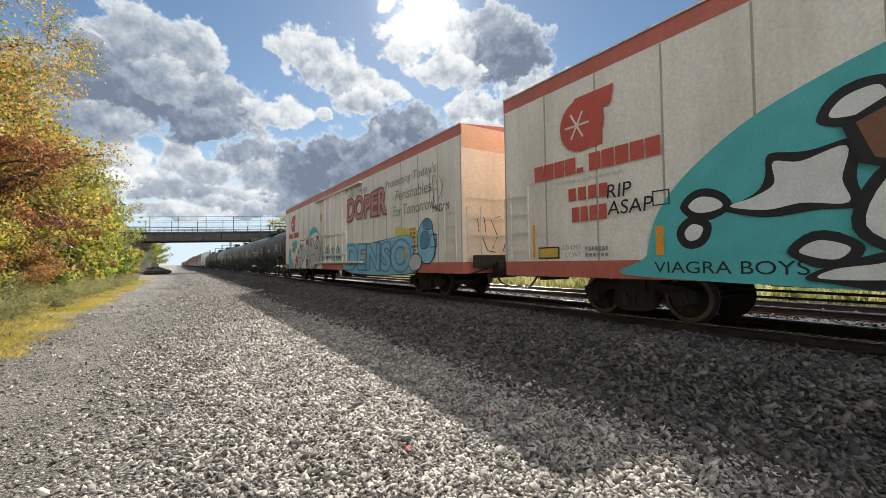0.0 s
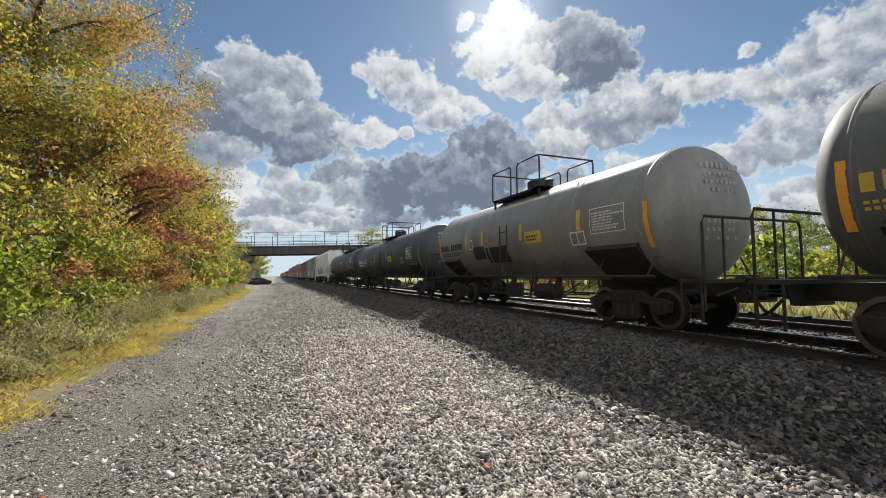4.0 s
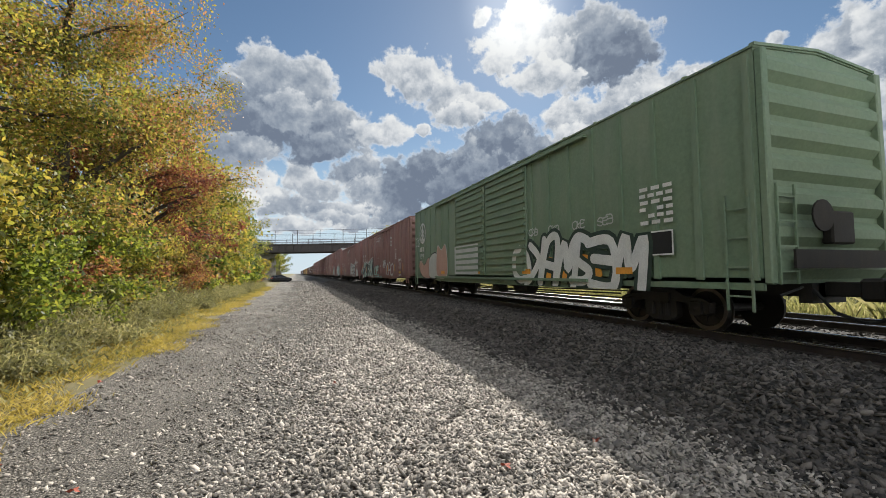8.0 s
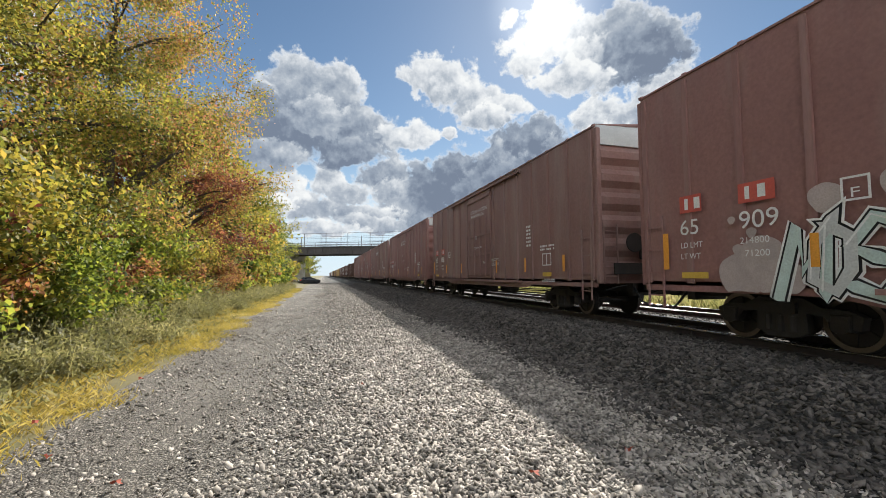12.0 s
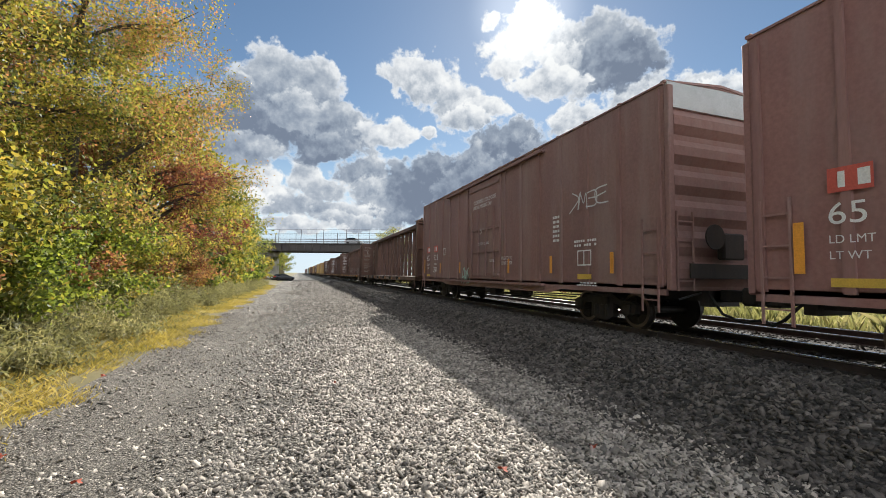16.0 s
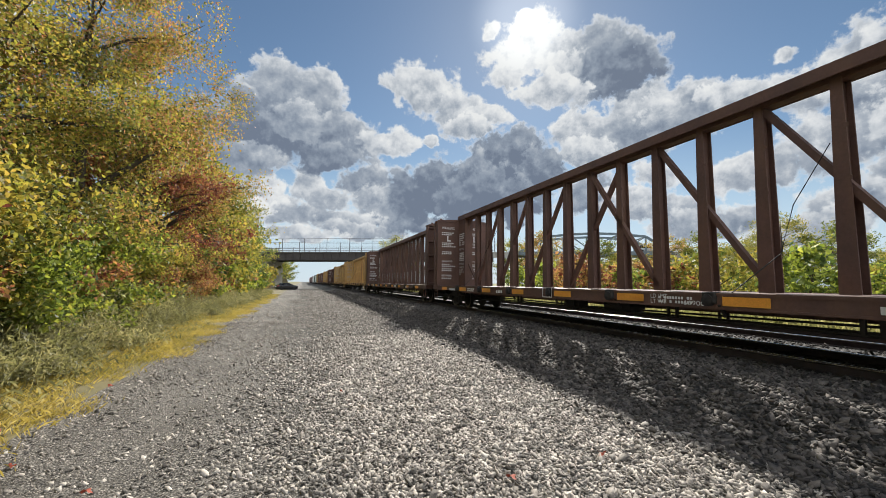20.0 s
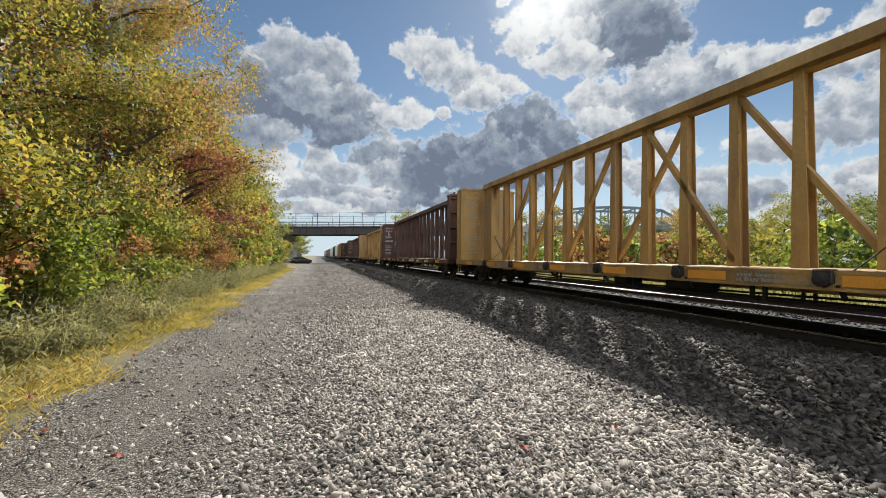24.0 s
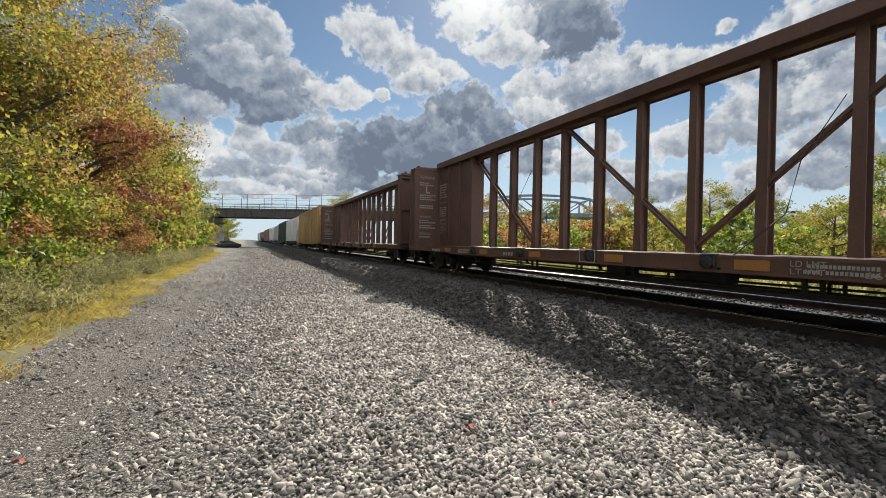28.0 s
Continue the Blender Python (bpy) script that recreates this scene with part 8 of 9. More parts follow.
def plant(kind, x, y, scale=1.0, turn=0.0, tall=1.0, where="trees along the path", label=""):
    near = -11.5 < x < 0 and 0 < y < 25
    wood, crown = KINDS[kind if near else kind + "_far"]
    name = "shrub" if kind.startswith("bush") else "tree"
    ob = thing(name, pose(x, y, ground_z(x, y) - 0.05, 0, 0, turn) @ Matrix.Diagonal((scale, scale, scale * tall, 1)), label or LABELS[kind], name, where)
    same("trunk", wood, ob, Matrix())
    same("crown", crown, ob, Matrix())
    return ob


def plant_left():
    rnd = random.Random(11)
    row = [("greengold", -8.8, 5.5, 1.1), ("gold", -9.2, 9.0, 1.08), ("blush", -7.8, 11.8, 1.12), ("gold", -9.4, 14.5, 1.2), ("orange", -7.4, 17.6, 1.2), ("red", -7.0, 22.0, 1.15),
           ("orange", -8.2, 21.5, 1.2), ("blush", -7.9, 26.0, 1.0), ("mixed", -7.4, 30.0, 1.08), ("gold", -8.0, 33.0, 0.92), ("red", -7.2, 36.0, 1.0), ("mixed", -7.8, 39.5, 0.95),
           ("gold", -8.0, 44.5, 0.95), ("green", -7.8, 50.0, 0.9), ("greengold", -8.0, 56.0, 0.95), ("green", -7.8, 62.0, 0.95), ("mixed", -8.8, 69.0, 0.9), ("green", -9.6, 77.0, 0.85), ("greengold", -11, 86.0, 0.85), ("green", -14, 94.0, 0.9),
           ("mixed", -8.6, 1.5, 1.0), ("gold", -9.0, -4.0, 1.0), ("greengold", -9.0, -10.0, 1.0), ("orange", -9.5, -17.0, 1.0), ("mixed", -9.0, -24.0, 1.0)]
    for k, x, y, s in row:
        plant(k, x + rnd.uniform(-0.2, 0.2), y, s * 1.2, rnd.uniform(0, 360), rnd.uniform(0.95, 1.08))
    for i in range(20):
        plant(rnd.choice(["gold", "greengold", "mixed", "green", "orange"]), rnd.uniform(-17, -12.5), -8 + i * 5.6, rnd.uniform(1.0, 1.2), rnd.uniform(0, 360))
    for i, (x, y, k) in enumerate(((-6.6, 5.2, "bush_green"), (-6.2, 7.0, "bush_green"), (-6.5, 8.8, "bush_gold"), (-6.1, 10.4, "bush_green"), (-6.4, 12.4, "bush_red"), (-6.1, 14.2, "bush_green"), (-6.3, 16.5, "bush_gold"))):
        plant(k, x, y, 1.15 + 0.1 * (i % 3), 70 * i, where="shrubs along the path")
    for i in range(42):
        y = 3.5 + i * 1.55 + rnd.uniform(-0.4, 0.4)
        k = rnd.choice(["bush_green", "bush_gold", "bush_gold", "bush_red", "bush_green"])
        plant(k, rnd.uniform(-7.0, -5.7), y, rnd.uniform(0.85, 1.35), rnd.uniform(0, 360), where="shrubs along the path")


plant_left()


def plant_right():
    rnd = random.Random(23)
    # tree line beyond the field
    for i in range(46):
        a = radians(27 + i * 1.55 + rnd.uniform(-0.5, 0.5))
        d = rnd.uniform(85, 120) if i < 30 else rnd.uniform(70, 105)
        plant(rnd.choice(["green", "greengold", "green", "mixed", "gold", "orange", "green"]), math.sin(a) * d, math.cos(a) * d, rnd.uniform(1.0, 1.45), rnd.uniform(0, 360), where="trees beyond the field", label="distant tree in early autumn colour beyond the field")
    for i in range(40):
        a = radians(30 + i * 1.4 + rnd.uniform(-0.5, 0.5))
        d = rnd.uniform(38, 70)
        plant(rnd.choice(["bush_green", "bush_gold", "bush_green", "bush_red"]), math.sin(a) * d, math.cos(a) * d, rnd.uniform(1.2, 1.9), rnd.uniform(0, 360), where="shrubs in the field", label="leafy shrub in the field beyond the tracks")
    plant("green", 36.0, 10.6, 0.95, 40, 1.0, "trees beyond the field", "green leafy tree standing beyond the second track")
    plant("mixed", 40.0, 16.0, 0.75, 120, 1.0, "trees beyond the field", "yellowing tree standing beyond the second track")
    # past the bridge
    for x, y, k, s in ((-6.4, 122, "green", 0.85), (-4.6, 134, "green", 0.95), (-7.2, 129, "greengold", 1.0), (-9, 118, "green", 1.2), (-10, 140, "green", 1.3), (-8, 155, "greengold", 1.3), (-9, 172, "green", 1.2), (-7.5, 190, "mixed", 1.2), (31, 148, "greengold", 1.9), (36, 152, "green", 1.8), (-8, 215, "green", 1.2), (22, 230, "green", 1.2), (26, 260, "mixed", 1.2)):
        plant(k, x, y, s, rnd.uniform(0, 360), where="trees past the bridge", label="leafy tree past the road bridge")


plant_right()


def blades(n, xs, ys, hs, lean, width):
    """Grass blades: slim pointed faces."""
    x, y = rng.uniform(*xs, n), ys[0] + (ys[1] - ys[0]) * rng.random(n) ** 1.6
    return x, y, rng.uniform(*hs, n), rng.normal(size=(n, 2)) * lean, rng.uniform(0.6, 1.4, n) * width


def grass(name, label, mat, n, xs, ys, hs, lean, width, keep=None):
    x, y, h, l, w = blades(n, xs, ys, hs, lean, width)
    if keep is not None:
        k = keep(x, y)
        x, y, h, l, w = x[k], y[k], h[k], l[k], w[k]
    z = np.array([ground_z(a, b) for a, b in zip(x, y)]) - 0.01
    p = np.stack([x, y, z], 1)
    a = rng.uniform(0, 2 * np.pi, len(x))
    s = np.stack([np.cos(a), np.sin(a), 0 * a], 1) * w[:, None] / 2
    mid = p + np.stack([l[:, 0] * h * 0.4, l[:, 1] * h * 0.4, h * 0.6], 1)
    tip = p + np.stack([l[:, 0] * h, l[:, 1] * h, h * 0.95], 1)
    ob = new(name, sheet_mesh(name, np.stack([p - s, p + s, mid + s * 0.8, tip], 1), [mat]))
    return tagged(ob, label, "grass", kind="stuff")


def ragged(x, y):
    edge = -2.95 + 0.45 * np.sin(y * 0.9) * np.sin(y * 0.37 + 1) + 0.22 * np.sin(y * 2.9)
    return x < edge + rng.normal(size=len(x)) * 0.2


grass("dry_grass", "short dry yellow grass along the path edge", F_STRAW, 95000, (-5.0, -2.4), (2.0, 60), (0.03, 0.11), 0.7, 0.008, ragged)
grass("dry_grass", "short dry yellow grass along the path edge", F_STRAW, 16000, (-5.0, -2.4), (-9.0, 2.0), (0.03, 0.11), 0.7, 0.01, ragged)
grass("verge_grass", "short green grass under the weeds", F_OLIVE, 6000, (-6.0, -3.4), (2.0, 60), (0.06, 0.2), 0.6, 0.03)
grass("field_grass", "tall dry grass beyond the second track", F_FIELD, 26000, (15.2, 21.0), (-2.0, 90), (0.3, 0.8), 0.35, 0.035)
grass("field_weeds", "olive weeds in the field beyond the tracks", F_OLIVE, 24000, (17.5, 48.0), (-4.0, 110), (0.3, 0.9), 0.4, 0.07)


def weeds():
    """Grey-green weeds leaning out of the verge: stems with small leaves."""
    clumps = 420
    cx, cy = rng.uniform(-6.3, -4.0, clumps), 2.5 + 62 * rng.random(clumps) ** 1.5
    tall = np.clip(0.32 + (-4.0 - cx) * 0.45, 0.25, 1.2) * rng.uniform(0.6, 1.3, clumps)
    stems = 4600
    own = rng.integers(0, clumps, stems)
    x, y = cx[own] + rng.normal(size=stems) * 0.17, cy[own] + rng.normal(size=stems) * 0.22
    h = tall[own] * rng.uniform(0.7, 1.15, stems)
    base = np.stack([x, y, [ground_z(a, b) for a, b in zip(x, y)]], 1)
    lean = rng.normal(size=(stems, 2)) * 0.36 + np.array([0.25, -0.1])
    per = 30
    t = rng.uniform(0.25, 1.0, (stems, per))
    c = base[:, None, :] + np.stack([lean[:, 0:1] * h[:, None] * t ** 2, lean[:, 1:2] * h[:, None] * t ** 2, h[:, None] * t], 2)
    c += rng.normal(size=c.shape) * 0.07
    lv = leaves_at(c.reshape(-1, 3), 0.095, -0.2, 0.34)
    tip = base + np.stack([lean[:, 0] * h, lean[:, 1] * h, h], 1)
    w = np.array([0.006, 0, 0])
    st = np.stack([base - w, base + w, tip + w * 0.5, tip - w * 0.5], 1)
    ob = new("verge_weeds", sheet_mesh("verge_weeds", np.concatenate([lv, st]), [F_OLIVE]))
    tagged(ob, "grey-green weeds along the verge below the trees", "weeds", kind="stuff")


weeds()


def litter():
    """Fallen leaves on the path."""
    spots = [(1.764, 3.395, 0.055), (-1.647, 4.262, 0.05), (-2.9, 8.2, 0.05), (-3.2, 6.1, 0.05), (2.9, 3.6, 0.05), (-2.5, 5.0, 0.035), (0.6, 6.8, 0.03)]
    for x, y, r in spots:
        bm = bmesh.new()
        n = 10
        c = bm.verts.new((0, 0, 0.012))
        ring = []
        for i in range(n):
            a = 2 * math.pi * i / n
            k = r * (1.0 if i % 2 == 0 else 0.55)
            ring.append(bm.verts.new((k * math.cos(a), k * math.sin(a), 0.012 + 0.018 * math.sin(2 * a))))
        for i in range(n):
            bm.faces.new((c, ring[i], ring[(i + 1) % n]))
        ob = part("fallen_leaf", bm, M_LEAFRED)
        ob.matrix_basis = pose(x, y, ground_z(x, y) + 0.045, 12, -10, x * 90)
        tagged(ob, "curled russet leaf lying on the gravel", "leaf", "fallen leaves")


M_LEAFRED = surface("russet_leaf", (0.42, 0.08, 0.04), (0.30, 0.06, 0.03), 20, 0.7, 0, 0.1)
litter()


# ---- loose stones ----
M_GRIT = surface("dark_grit", (0.27, 0.24, 0.21), (0.17, 0.152, 0.132), 3.0, 0.85, 0, 0.25, 60, island=0.8)
def stones(name, label, n, xs, ys, size, mat, dense=None, hull="fine", seed=3):
    r = np.random.default_rng(seed)
    x, y = r.uniform(*xs, n), ys[0] + (ys[1] - ys[0]) * r.random(n)
    if dense is not None:
        k = r.random(n) < dense(x, y)
        x, y = x[k], y[k]
        n = len(x)
    if hull == "fine":
        g = (1 + 5 ** 0.5) / 2
        v = np.array([(-1, g, 0), (1, g, 0), (-1, -g, 0), (1, -g, 0), (0, -1, g), (0, 1, g), (0, -1, -g), (0, 1, -g), (g, 0, -1), (g, 0, 1), (-g, 0, -1), (-g, 0, 1)]) / 1.9
        f = np.array([(0, 11, 5), (0, 5, 1), (0, 1, 7), (0, 7, 10), (0, 10, 11), (1, 5, 9), (5, 11, 4), (11, 10, 2), (10, 7, 6), (7, 1, 8), (3, 9, 4), (3, 4, 2), (3, 2, 6), (3, 6, 8), (3, 8, 9), (4, 9, 5), (2, 4, 11), (6, 2, 10), (8, 6, 7), (9, 8, 1)])
    else:
        v = np.array([(1, 0, 0), (-1, 0, 0), (0, 1, 0), (0, -1, 0), (0, 0, 1), (0, 0, -1)], float)
        f = np.array([(0, 2, 4), (2, 1, 4), (1, 3, 4), (3, 0, 4), (2, 0, 5), (1, 2, 5), (3, 1, 5), (0, 3, 5)])
    if hull == "block":
        v = np.array([(-1, -0.8, -1), (1, -0.9, -1), (0.9, 0.9, -1), (-0.9, 0.8, -1), (-0.8, -0.6, 1), (0.75, -0.75, 1), (0.8, 0.65, 1), (-0.7, 0.7, 1)]) * 0.82
        f = np.array([(0, 2, 1), (0, 3, 2), (4, 5, 6), (4, 6, 7), (0, 1, 5), (0, 5, 4), (1, 2, 6), (1, 6, 5), (2, 3, 7), (2, 7, 6), (3, 0, 4), (3, 4, 7)])
    k = size * np.exp(r.normal(size=n) * 0.27)
    pts = v[None] * (1 + r.normal(size=(n, len(v), 3)) * 0.25)
    pts *= np.stack([k * r.uniform(0.75, 1.3, n), k * r.uniform(0.65, 1.0, n), k * r.uniform(0.22, 0.48, n)], 1)[:, None, :]
    tilt = r.normal(size=(n, 2)) * 0.45
    pts[:, :, 2] += pts[:, :, 0] * tilt[:, :1] + pts[:, :, 1] * tilt[:, 1:]
    a = r.uniform(0, 2 * np.pi, n)
    c, s = np.cos(a)[:, None], np.sin(a)[:, None]
    px, py = pts[:, :, 0] * c - pts[:, :, 1] * s, pts[:, :, 0] * s + pts[:, :, 1] * c
    z = np.array([ground_z(p, q) for p, q in zip(x, y)]) + k * r.uniform(0.0, 0.35, n)
    co = np.stack([px + x[:, None], py + y[:, None], pts[:, :, 2] + z[:, None]], 2).reshape(-1, 3)
    tri = (f[None] + (np.arange(n) * len(v))[:, None, None]).reshape(-1, 3)
    me = bpy.data.meshes.new(name)
    me.vertices.add(len(co))
    me.vertices.foreach_set("co", co.astype(np.float32).ravel())
    me.loops.add(len(tri) * 3)
    me.loops.foreach_set("vertex_index", tri.astype(np.int32).ravel())
    me.polygons.add(len(tri))
    me.polygons.foreach_set("loop_start", np.arange(0, len(tri) * 3, 3, dtype=np.int32))
    me.materials.append(mat)
    me.update()
    return tagged(new(name, me), label, "gravel", kind="stuff")


def path_dense(x, y):
    drift = 0.5 * np.sin(y * 0.35) + 0.3 * np.sin(y * 0.9 + x)
    t = np.clip((x + 1.5 + drift * 0.5) / 2.6, 0, 1)
    return (0.05 + 0.95 * t * t) * np.clip((4.4 - x) / 0.8, 0.0, 1.0)


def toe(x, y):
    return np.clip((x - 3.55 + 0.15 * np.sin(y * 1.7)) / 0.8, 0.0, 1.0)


def sparse(x, y):
    return np.clip(1.15 - (x + 2.9) / 3.5, 0, 1)


stones("path_stones", "loose grey crushed stone over the path", 56000, (-2.9, 4.5), (1.0, 6.0), 0.0215, M_STONE, path_dense, "block", 3)
stones("path_stones", "loose grey crushed stone over the path", 60000, (-2.9, 4.5), (6.0, 14.0), 0.0235, M_STONE, path_dense, "block", 4)
stones("path_stones", "loose grey crushed stone over the path", 58000, (-2.9, 4.5), (14.0, 40.0), 0.030, M_STONE, path_dense, "plain", 5)
stones("path_stones", "loose grey crushed stone over the path", 22000, (-2.9, 4.5), (-7.0, 1.0), 0.024, M_STONE, path_dense, "plain", 21)
stones("path_stones", "loose grey crushed stone over the path", 30000, (-2.9, 4.5), (40.0, 105.0), 0.045, M_STONE, path_dense, "plain", 23)
stones("path_grit", "fine dark grit on the worn part of the path", 36000, (-2.9, 1.0), (1.0, 7.0), 0.0075, M_GRIT, sparse, "plain", 15)
stones("path_grit", "fine dark grit on the worn part of the path", 24000, (-2.9, 1.0), (7.0, 20.0), 0.012, M_GRIT, sparse, "plain", 16)
# ballast stones carry part of the train's shade in their colour
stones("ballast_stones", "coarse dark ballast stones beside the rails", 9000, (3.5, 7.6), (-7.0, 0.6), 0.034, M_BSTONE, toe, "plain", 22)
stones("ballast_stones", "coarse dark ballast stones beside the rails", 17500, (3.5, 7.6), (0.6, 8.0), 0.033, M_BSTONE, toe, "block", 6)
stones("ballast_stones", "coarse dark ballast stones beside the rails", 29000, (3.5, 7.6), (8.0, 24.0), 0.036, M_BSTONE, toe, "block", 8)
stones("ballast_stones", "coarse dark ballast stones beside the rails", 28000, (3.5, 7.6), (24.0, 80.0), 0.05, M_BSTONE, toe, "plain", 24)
stones("ballast_stones", "coarse dark ballast stones between the rails", 12000, (7.6, 14.6), (0.0, 26.0), 0.040, M_OILSHADE, None, "plain", 9)

# ---- road vehicles, pole, house ----
M_CARWHITE = surface("white_car_paint", (0.80, 0.80, 0.78), (0.76, 0.76, 0.74), 0.5, 0.25, 0, 0.0, 30, coat=0.6)
M_CARDARK = surface("dark_car_paint", (0.025, 0.026, 0.03), (0.03, 0.03, 0.034), 0.5, 0.25, 0, 0.0, 30, coat=0.6)
M_CARGREY = surface("silver_car_paint", (0.42, 0.43, 0.44), (0.38, 0.39, 0.40), 0.5, 0.3, 0.4, 0.0, 30, coat=0.6)
M_TAIL = surface("red_lamp_glass", (0.62, 0.015, 0.02), (0.50, 0.01, 0.015), 6.0, 0.12, 0, 0.3, 60, coat=0.8)
M_LAMP = plain("clear_lamp_glass", (0.70, 0.70, 0.68), 0.1)
M_SIDING = surface("white_house_siding", (0.74, 0.74, 0.72), (0.68, 0.68, 0.66), 1.0, 0.7, 0, 0.1, 10)
M_SHINGLE = surface("dark_roof_shingles", (0.06, 0.055, 0.055), (0.09, 0.08, 0.075), 1.0, 0.9, 0, 0.3, 8)
M_POLE = surface("weathered_pole_wood", (0.11, 0.09, 0.075), (0.15, 0.125, 0.10), 2.0, 0.9, 0, 0.3, 20)


def loft(bm, rings):
    """Joins rings of equal count into a closed body."""
    vr = [[bm.verts.new(p) for p in r] for r in rings]
    n = len(vr[0])
    for a, b in zip(vr, vr[1:]):
        for k in range(n):
            bm.faces.new((a[k], a[(k + 1) % n], b[(k + 1) % n], b[k]))
    bm.faces.new(vr[0][::-1])
    bm.faces.new(vr[-1])
    return fixed(bm)


def section(y, hw, z0, zb, crown):
    """One slice across a car body."""
    right = [(hw * 0.86, z0), (hw * 0.97, z0 + 0.16), (hw, z0 + 0.36), (hw * 0.985, zb - 0.12), (hw * 0.93, zb - 0.02), (hw * 0.7, zb + crown)]
    return [(x, y, z) for x, z in right] + [(-x, y, z) for x, z in reversed(right)]


def road_car(name, label, m, paint, tall=0.0):
    """A car that faces its +y: body, cabin glass, roof, lamps, wheels."""
    car = thing(name, m, label, "car")
    bm = bmesh.new()
    st = [(-2.30, 0.66, 0.42, 0.80, 0.01), (-2.22, 0.80, 0.30, 0.95, 0.02), (-2.0, 0.88, 0.24, 1.00, 0.02), (-1.2, 0.91, 0.20, 1.00, 0.02), (0.2, 0.91, 0.20, 0.98, 0.02), (1.1, 0.90, 0.20, 0.96, 0.04), (1.8, 0.87, 0.22, 0.86, 0.05), (2.2, 0.78, 0.26, 0.74, 0.04), (2.32, 0.62, 0.36, 0.62, 0.01)]
    loft(bm, [section(*s) for s in st])
    bmesh.ops.subdivide_edges(bm, edges=bm.edges, cuts=1, use_grid_fill=True, smooth=0.4)
    body = part("body", bm, paint, car, smooth=True)
    top = 1.42 + tall
    bm = bmesh.new()
    back = -1.75 if not tall else -2.1
    cab = [(back, 0.70, 0.98, 1.0), (back + 0.75 - tall, 0.74, 0.98, top - 0.05), (-0.3, 0.76, 0.98, top), (0.25, 0.76, 0.98, top - 0.03), (1.25, 0.72, 0.96, 0.99)]
    loft(bm, [[(hw, y, z0), (hw * (0.80 if z1 > 1.1 else 0.97), y, z1), (-hw * (0.80 if z1 > 1.1 else 0.97), y, z1), (-hw, y, z0)] for y, hw, z0, z1 in cab])
    part("windows", bm, M_GLASSDARK, car, "dark glass")
    bm = bmesh.new()
    loft(bm, [[(0.60, y, z - 0.02), (0.56, y, z + 0.03), (-0.56, y, z + 0.03), (-0.60, y, z - 0.02)] for y, z in ((back + 0.62 - tall, top - 0.08), (-0.3, top), (0.3, top - 0.03))])
    part("roof", bm, paint, car)
    bm = bmesh.new()
    for s in (-1, 1):
        bar(bm, (s * 0.72, 1.22, 1.0), (s * 0.59, 0.28, top - 0.03), 0.06, 0.06)
        bar(bm, (s * 0.72, -0.35, 0.98), (s * 0.60, -0.35, top - 0.02), 0.08, 0.05, (0, 1, 0))
        bar(bm, (s * 0.70, back + 0.05, 1.0), (s * 0.59, back + 0.68 - tall, top - 0.06), 0.10, 0.06)
    part("pillar", bm, paint, car)
    for s in (-1, 1):
        bm = bmesh.new()
        loft(bm, [[(s * x, y, z) for x, y, z in r] for r in (
            [(0.925, -1.82, 0.90), (0.915, -1.86, 0.94), (0.895, -1.84, 0.93), (0.84, -1.82, 0.92)],
            [(0.915, -2.06, 0.80), (0.905, -2.04, 0.93), (0.86, -2.04, 0.95), (0.78, -2.02, 0.90)],
            [(0.86, -2.235, 0.70), (0.845, -2.235, 0.86), (0.80, -2.215, 0.90), (0.68, -2.1, 0.80)],
            [(0.70, -2.31, 0.70), (0.68, -2.31, 0.84), (0.62, -2.27, 0.86), (0.55, -2.2, 0.78)])])
        part("tail_light", bm, M_TAIL, car, "red tail light", True)
        bm = bmesh.new()
        loft(bm, [[(s * (x - 0.16), y, z - 0.06), (s * x, y - 0.1, z - 0.06), (s * x, y - 0.1, z + 0.06), (s * (x - 0.16), y, z + 0.06)] for x, y, z in ((0.80, 2.16, 0.64), (0.66, 2.30, 0.60))])
        part("headlight", bm, M_LAMP, car)
        bm = bmesh.new()
        box(bm, *sorted((s * 0.92, s * 1.08)), 0.85, 1.0, 0.98, 1.10, 0.03)
        part("mirror", bm, paint, car)
        for y in (-1.35, 1.38):
            bm = bmesh.new()
            lathe(bm, [(s * 0.70, 0.2), (s * 0.70, 0.31), (s * 0.73, 0.335), (s * 0.90, 0.335), (s * 0.925, 0.31), (s * 0.925, 0.22)], "x", 20, (0, y, 0.335))
            w = part("wheel", fixed(bm), M_RUBBER, car)
            bm = bmesh.new()
            lathe(bm, [(s * 0.90, 0.225), (s * 0.915, 0.2), (s * 0.90, 0.06), (s * 0.92, 0.0)], "x", 20, (0, y, 0.335))
            part("rim", fixed(bm), M_GALV, w)
    bm = bmesh.new()
    box(bm, -0.30, 0.30, -2.34, -2.30, 0.62, 0.74)
    part("plate", bm, M_WHITE, car)
    return car


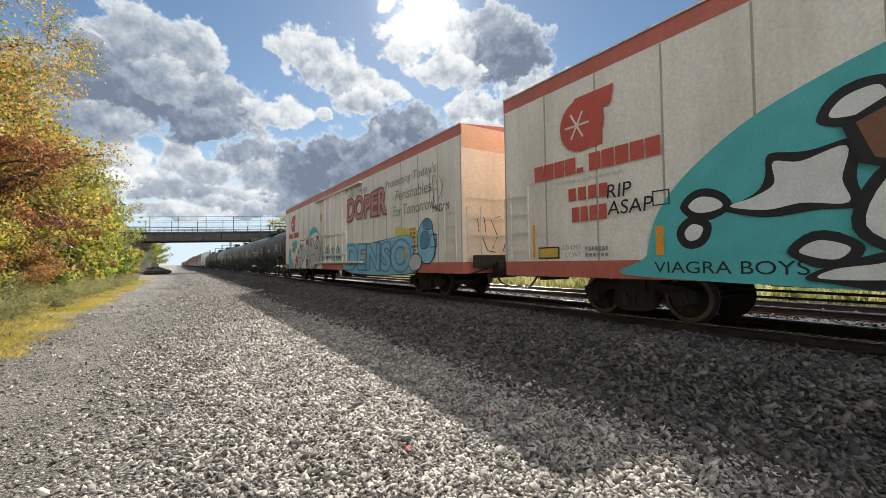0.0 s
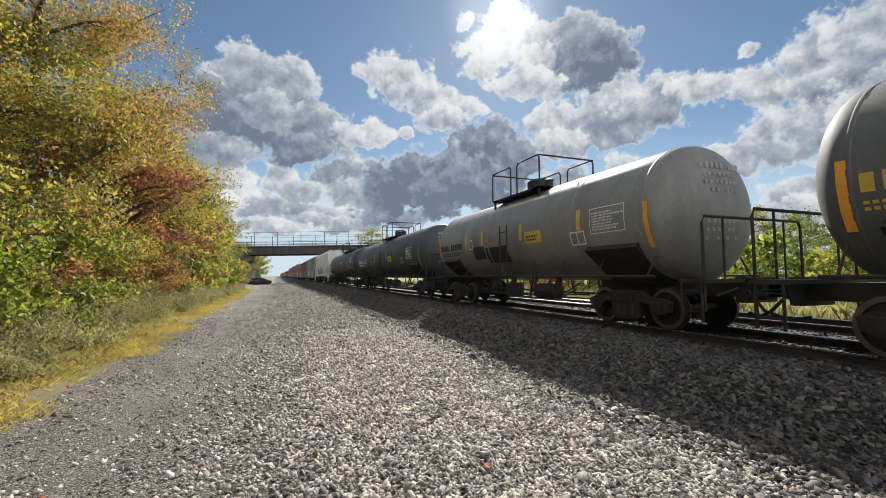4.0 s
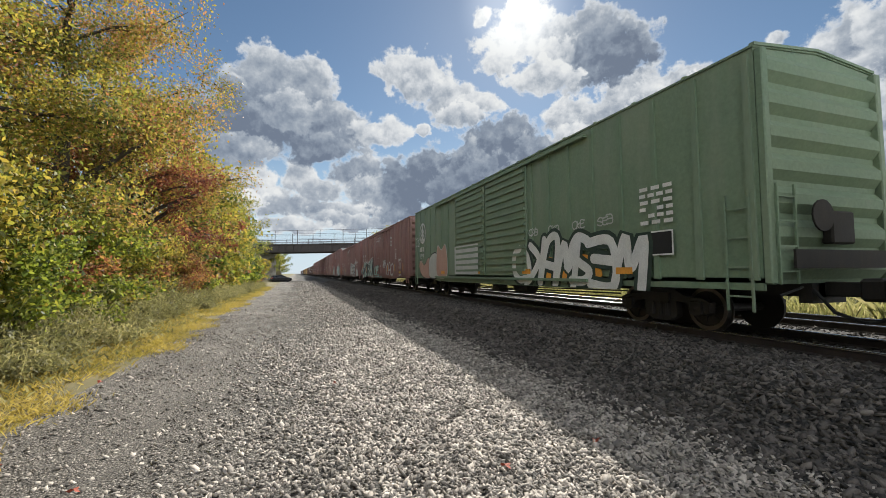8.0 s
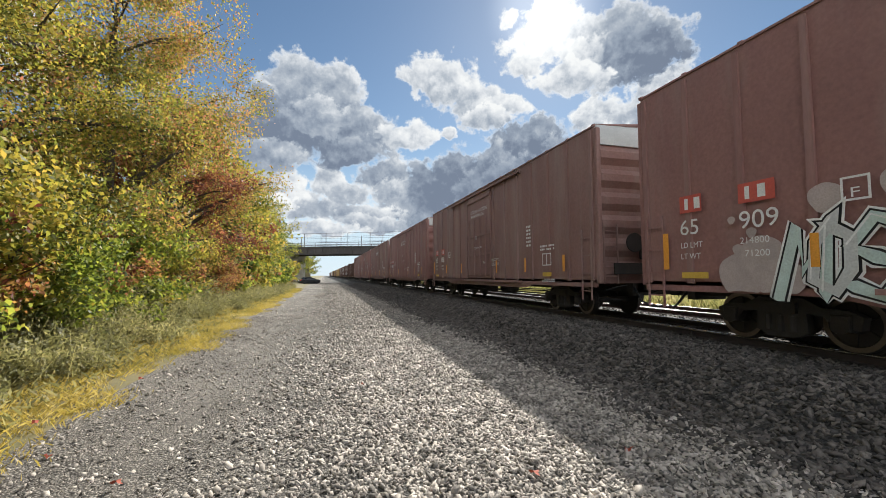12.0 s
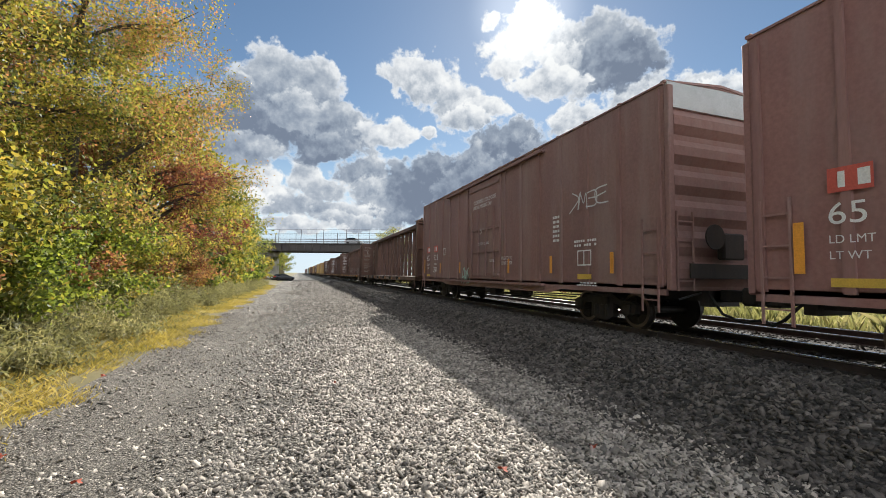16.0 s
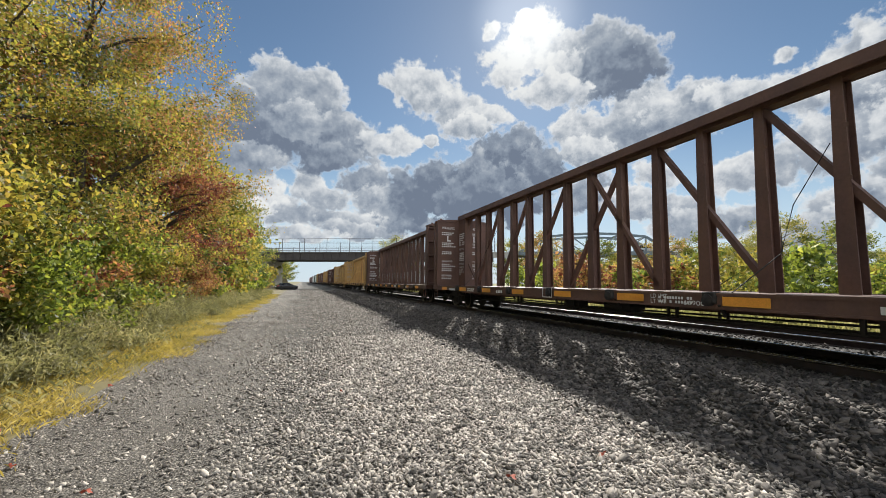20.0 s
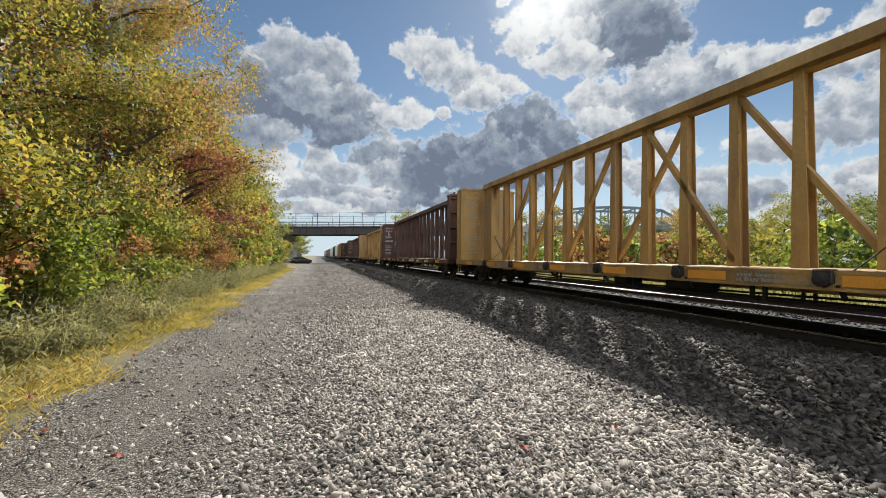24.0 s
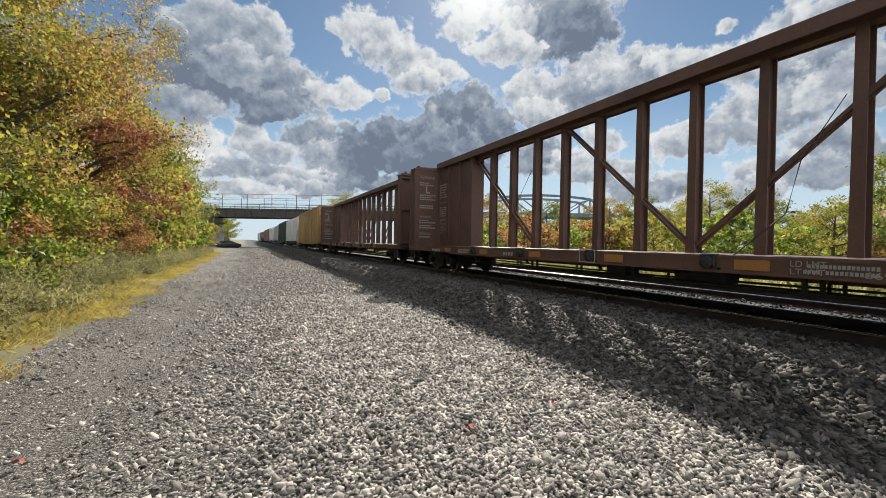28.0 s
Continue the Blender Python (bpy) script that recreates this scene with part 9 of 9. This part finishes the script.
def roadside():
    road_car("car", "white parked car with red tail lights beside the path", pose(-1.77, -0.45, 0.03, 0, 0, 180), M_CARWHITE)
    road_car("car", "dark parked sedan at the path's end by the bridge", pose(-3.1, 93.5, 0.02, 0, 0, -62), M_CARDARK)
    x, y = math.sin(radians(71.5)) * 70, math.cos(radians(71.5)) * 70
    p = thing("utility_pole", pose(x, y, -0.6, 0, 0, -60), "wooden utility pole with two crossarms and wires", "utility pole")
    bm = bmesh.new()
    tube(bm, [(0, 0, 0), (0, 0, 9.8)], [0.17, 0.11], 8)
    part("pole", bm, M_POLE, p)
    for z, w in ((9.2, 1.25), (7.9, 1.0)):
        bm = bmesh.new()
        box(bm, -w, w, -0.2, -0.09, z, z + 0.13)
        part("crossarm", bm, M_POLE, p)
        for k in (-0.9, -0.45, 0.45, 0.9):
            bm = bmesh.new()
            lathe(bm, [(z + 0.13, 0.05), (z + 0.2, 0.06), (z + 0.28, 0.03)], "z", 6, (k * w, -0.14, 0))
            part("insulator", bm, M_GALV, p)
            bm = bmesh.new()
            for e in (-1, 1):
                tube(bm, [(k * w, -0.14 + e * 60 * t, z + 0.28 - 3.2 * t * (1 - t)) for t in (0, 0.15, 0.3, 0.5, 0.7, 0.85, 1.0)], 0.014, 3)
            part("wire", bm, M_INK, p)
    x, y = math.sin(radians(68.3)) * 78, math.cos(radians(68.3)) * 78
    h = thing("house", pose(x, y, -0.7, 0, 0, 20), "white-sided house with a dark roof beyond the shrubs", "house")
    bm = bmesh.new()
    slab(bm, [(-4, 0), (-4, 3.1), (0, 5.4), (4, 3.1), (4, 0)], -6, 6)
    part("wall", fixed(bm), M_SIDING, h)
    for s in (-1, 1):
        bm = bmesh.new()
        slab(bm, [(s * 4.5, 2.95), (0, 5.5), (0, 5.66), (s * 4.6, 3.05)], -6.4, 6.4)
        part("roof", fixed(bm), M_SHINGLE, h)
    for s in (-1, 1):
        for k in (-4, -1, 3):
            bm = bmesh.new()
            box(bm, k - 0.5, k + 0.5, *sorted((s * 3.98, s * 4.03)), 1.2, 2.5)
            part("window", bm, M_GLASSDARK, h)
    for k in (-2, 2):
        bm = bmesh.new()
        box(bm, -6.03, -5.98, k - 0.5, k + 0.5, 1.2, 2.5)
        part("window", bm, M_GLASSDARK, h)


roadside()
BRIDGE_TURN = math.degrees(math.atan2(-11, 22))
ON_BRIDGE = [road_car("car", "silver car crossing the road bridge", pose(-80, 140, 8.9), M_CARGREY, 0.25),
             road_car("car", "dark car crossing the road bridge", pose(90, 70, 8.9), M_CARDARK, 0.25)]


def bridge_spot(u, lane, turn):
    return pose(4, 106.5, 8.9, 0, 0, BRIDGE_TURN) @ pose(u, lane, 0, 0, 0, turn)


def drive():
    """Cars on the road over the bridge, one each way."""
    walk(ON_BRIDGE[0], [(0, bridge_spot(-88, 2.5, -90)), (10, bridge_spot(-88, 2.5, -90)), (11.5, bridge_spot(-72, 2.5, -90)), (14.9, bridge_spot(-10.8, 2.5, -90)), (15.4, bridge_spot(-1.5, 2.5, -90)), (16.0, bridge_spot(8.6, 2.5, -90)), (21.5, bridge_spot(102, 2.5, -90)), (23.5, bridge_spot(124, 2.5, -90)), (28, bridge_spot(124, 2.5, -90))])
    walk(ON_BRIDGE[1], [(0, bridge_spot(124, 5.6, 90)), (9.6, bridge_spot(124, 5.6, 90)), (11.2, bridge_spot(108, 5.6, 90)), (17.5, bridge_spot(0.6, 5.6, 90)), (17.8, bridge_spot(-4.4, 5.6, 90)), (18.2, bridge_spot(-11.4, 5.6, 90)), (21.5, bridge_spot(-70, 5.6, 90)), (23, bridge_spot(-86, 5.6, 90)), (28, bridge_spot(-86, 5.6, 90))])


# ---- what moves ----
def roll(wheel, y):
    """One wheelset turns under its truck as the train rolls; rows closer than a quarter turn."""
    turn = math.degrees(V / 0.432) / FPS
    walk(wheel, [(i / FPS, pose(0, y, 0.425, (turn * i + 180) % 360 - 180)) for i in range(28 * FPS + 1)])


def roll_alike(wheel, model):
    wheel.rotation_mode = "QUATERNION"
    keys = wheel.animation_data_create()
    keys.action = model.animation_data.action
    keys.action_slot = model.animation_data.action_slot


def motions():
    """The train rolls towards the camera at an even speed, its wheels with it; two cars cross the bridge."""
    for car, middle in CARS:
        walk(car, [(0, pose(NEAR_X, middle, RAIL_Z)), (14, pose(NEAR_X, middle - V * 14, RAIL_Z)), (28, pose(NEAR_X, middle - V * 28, RAIL_Z))])
    for wheels, y in zip(WHEELSETS, (-0.89, 0.89)):
        roll(wheels[0], y)
        for w in wheels[1:]:
            roll_alike(w, wheels[0])
    drive()


motions()
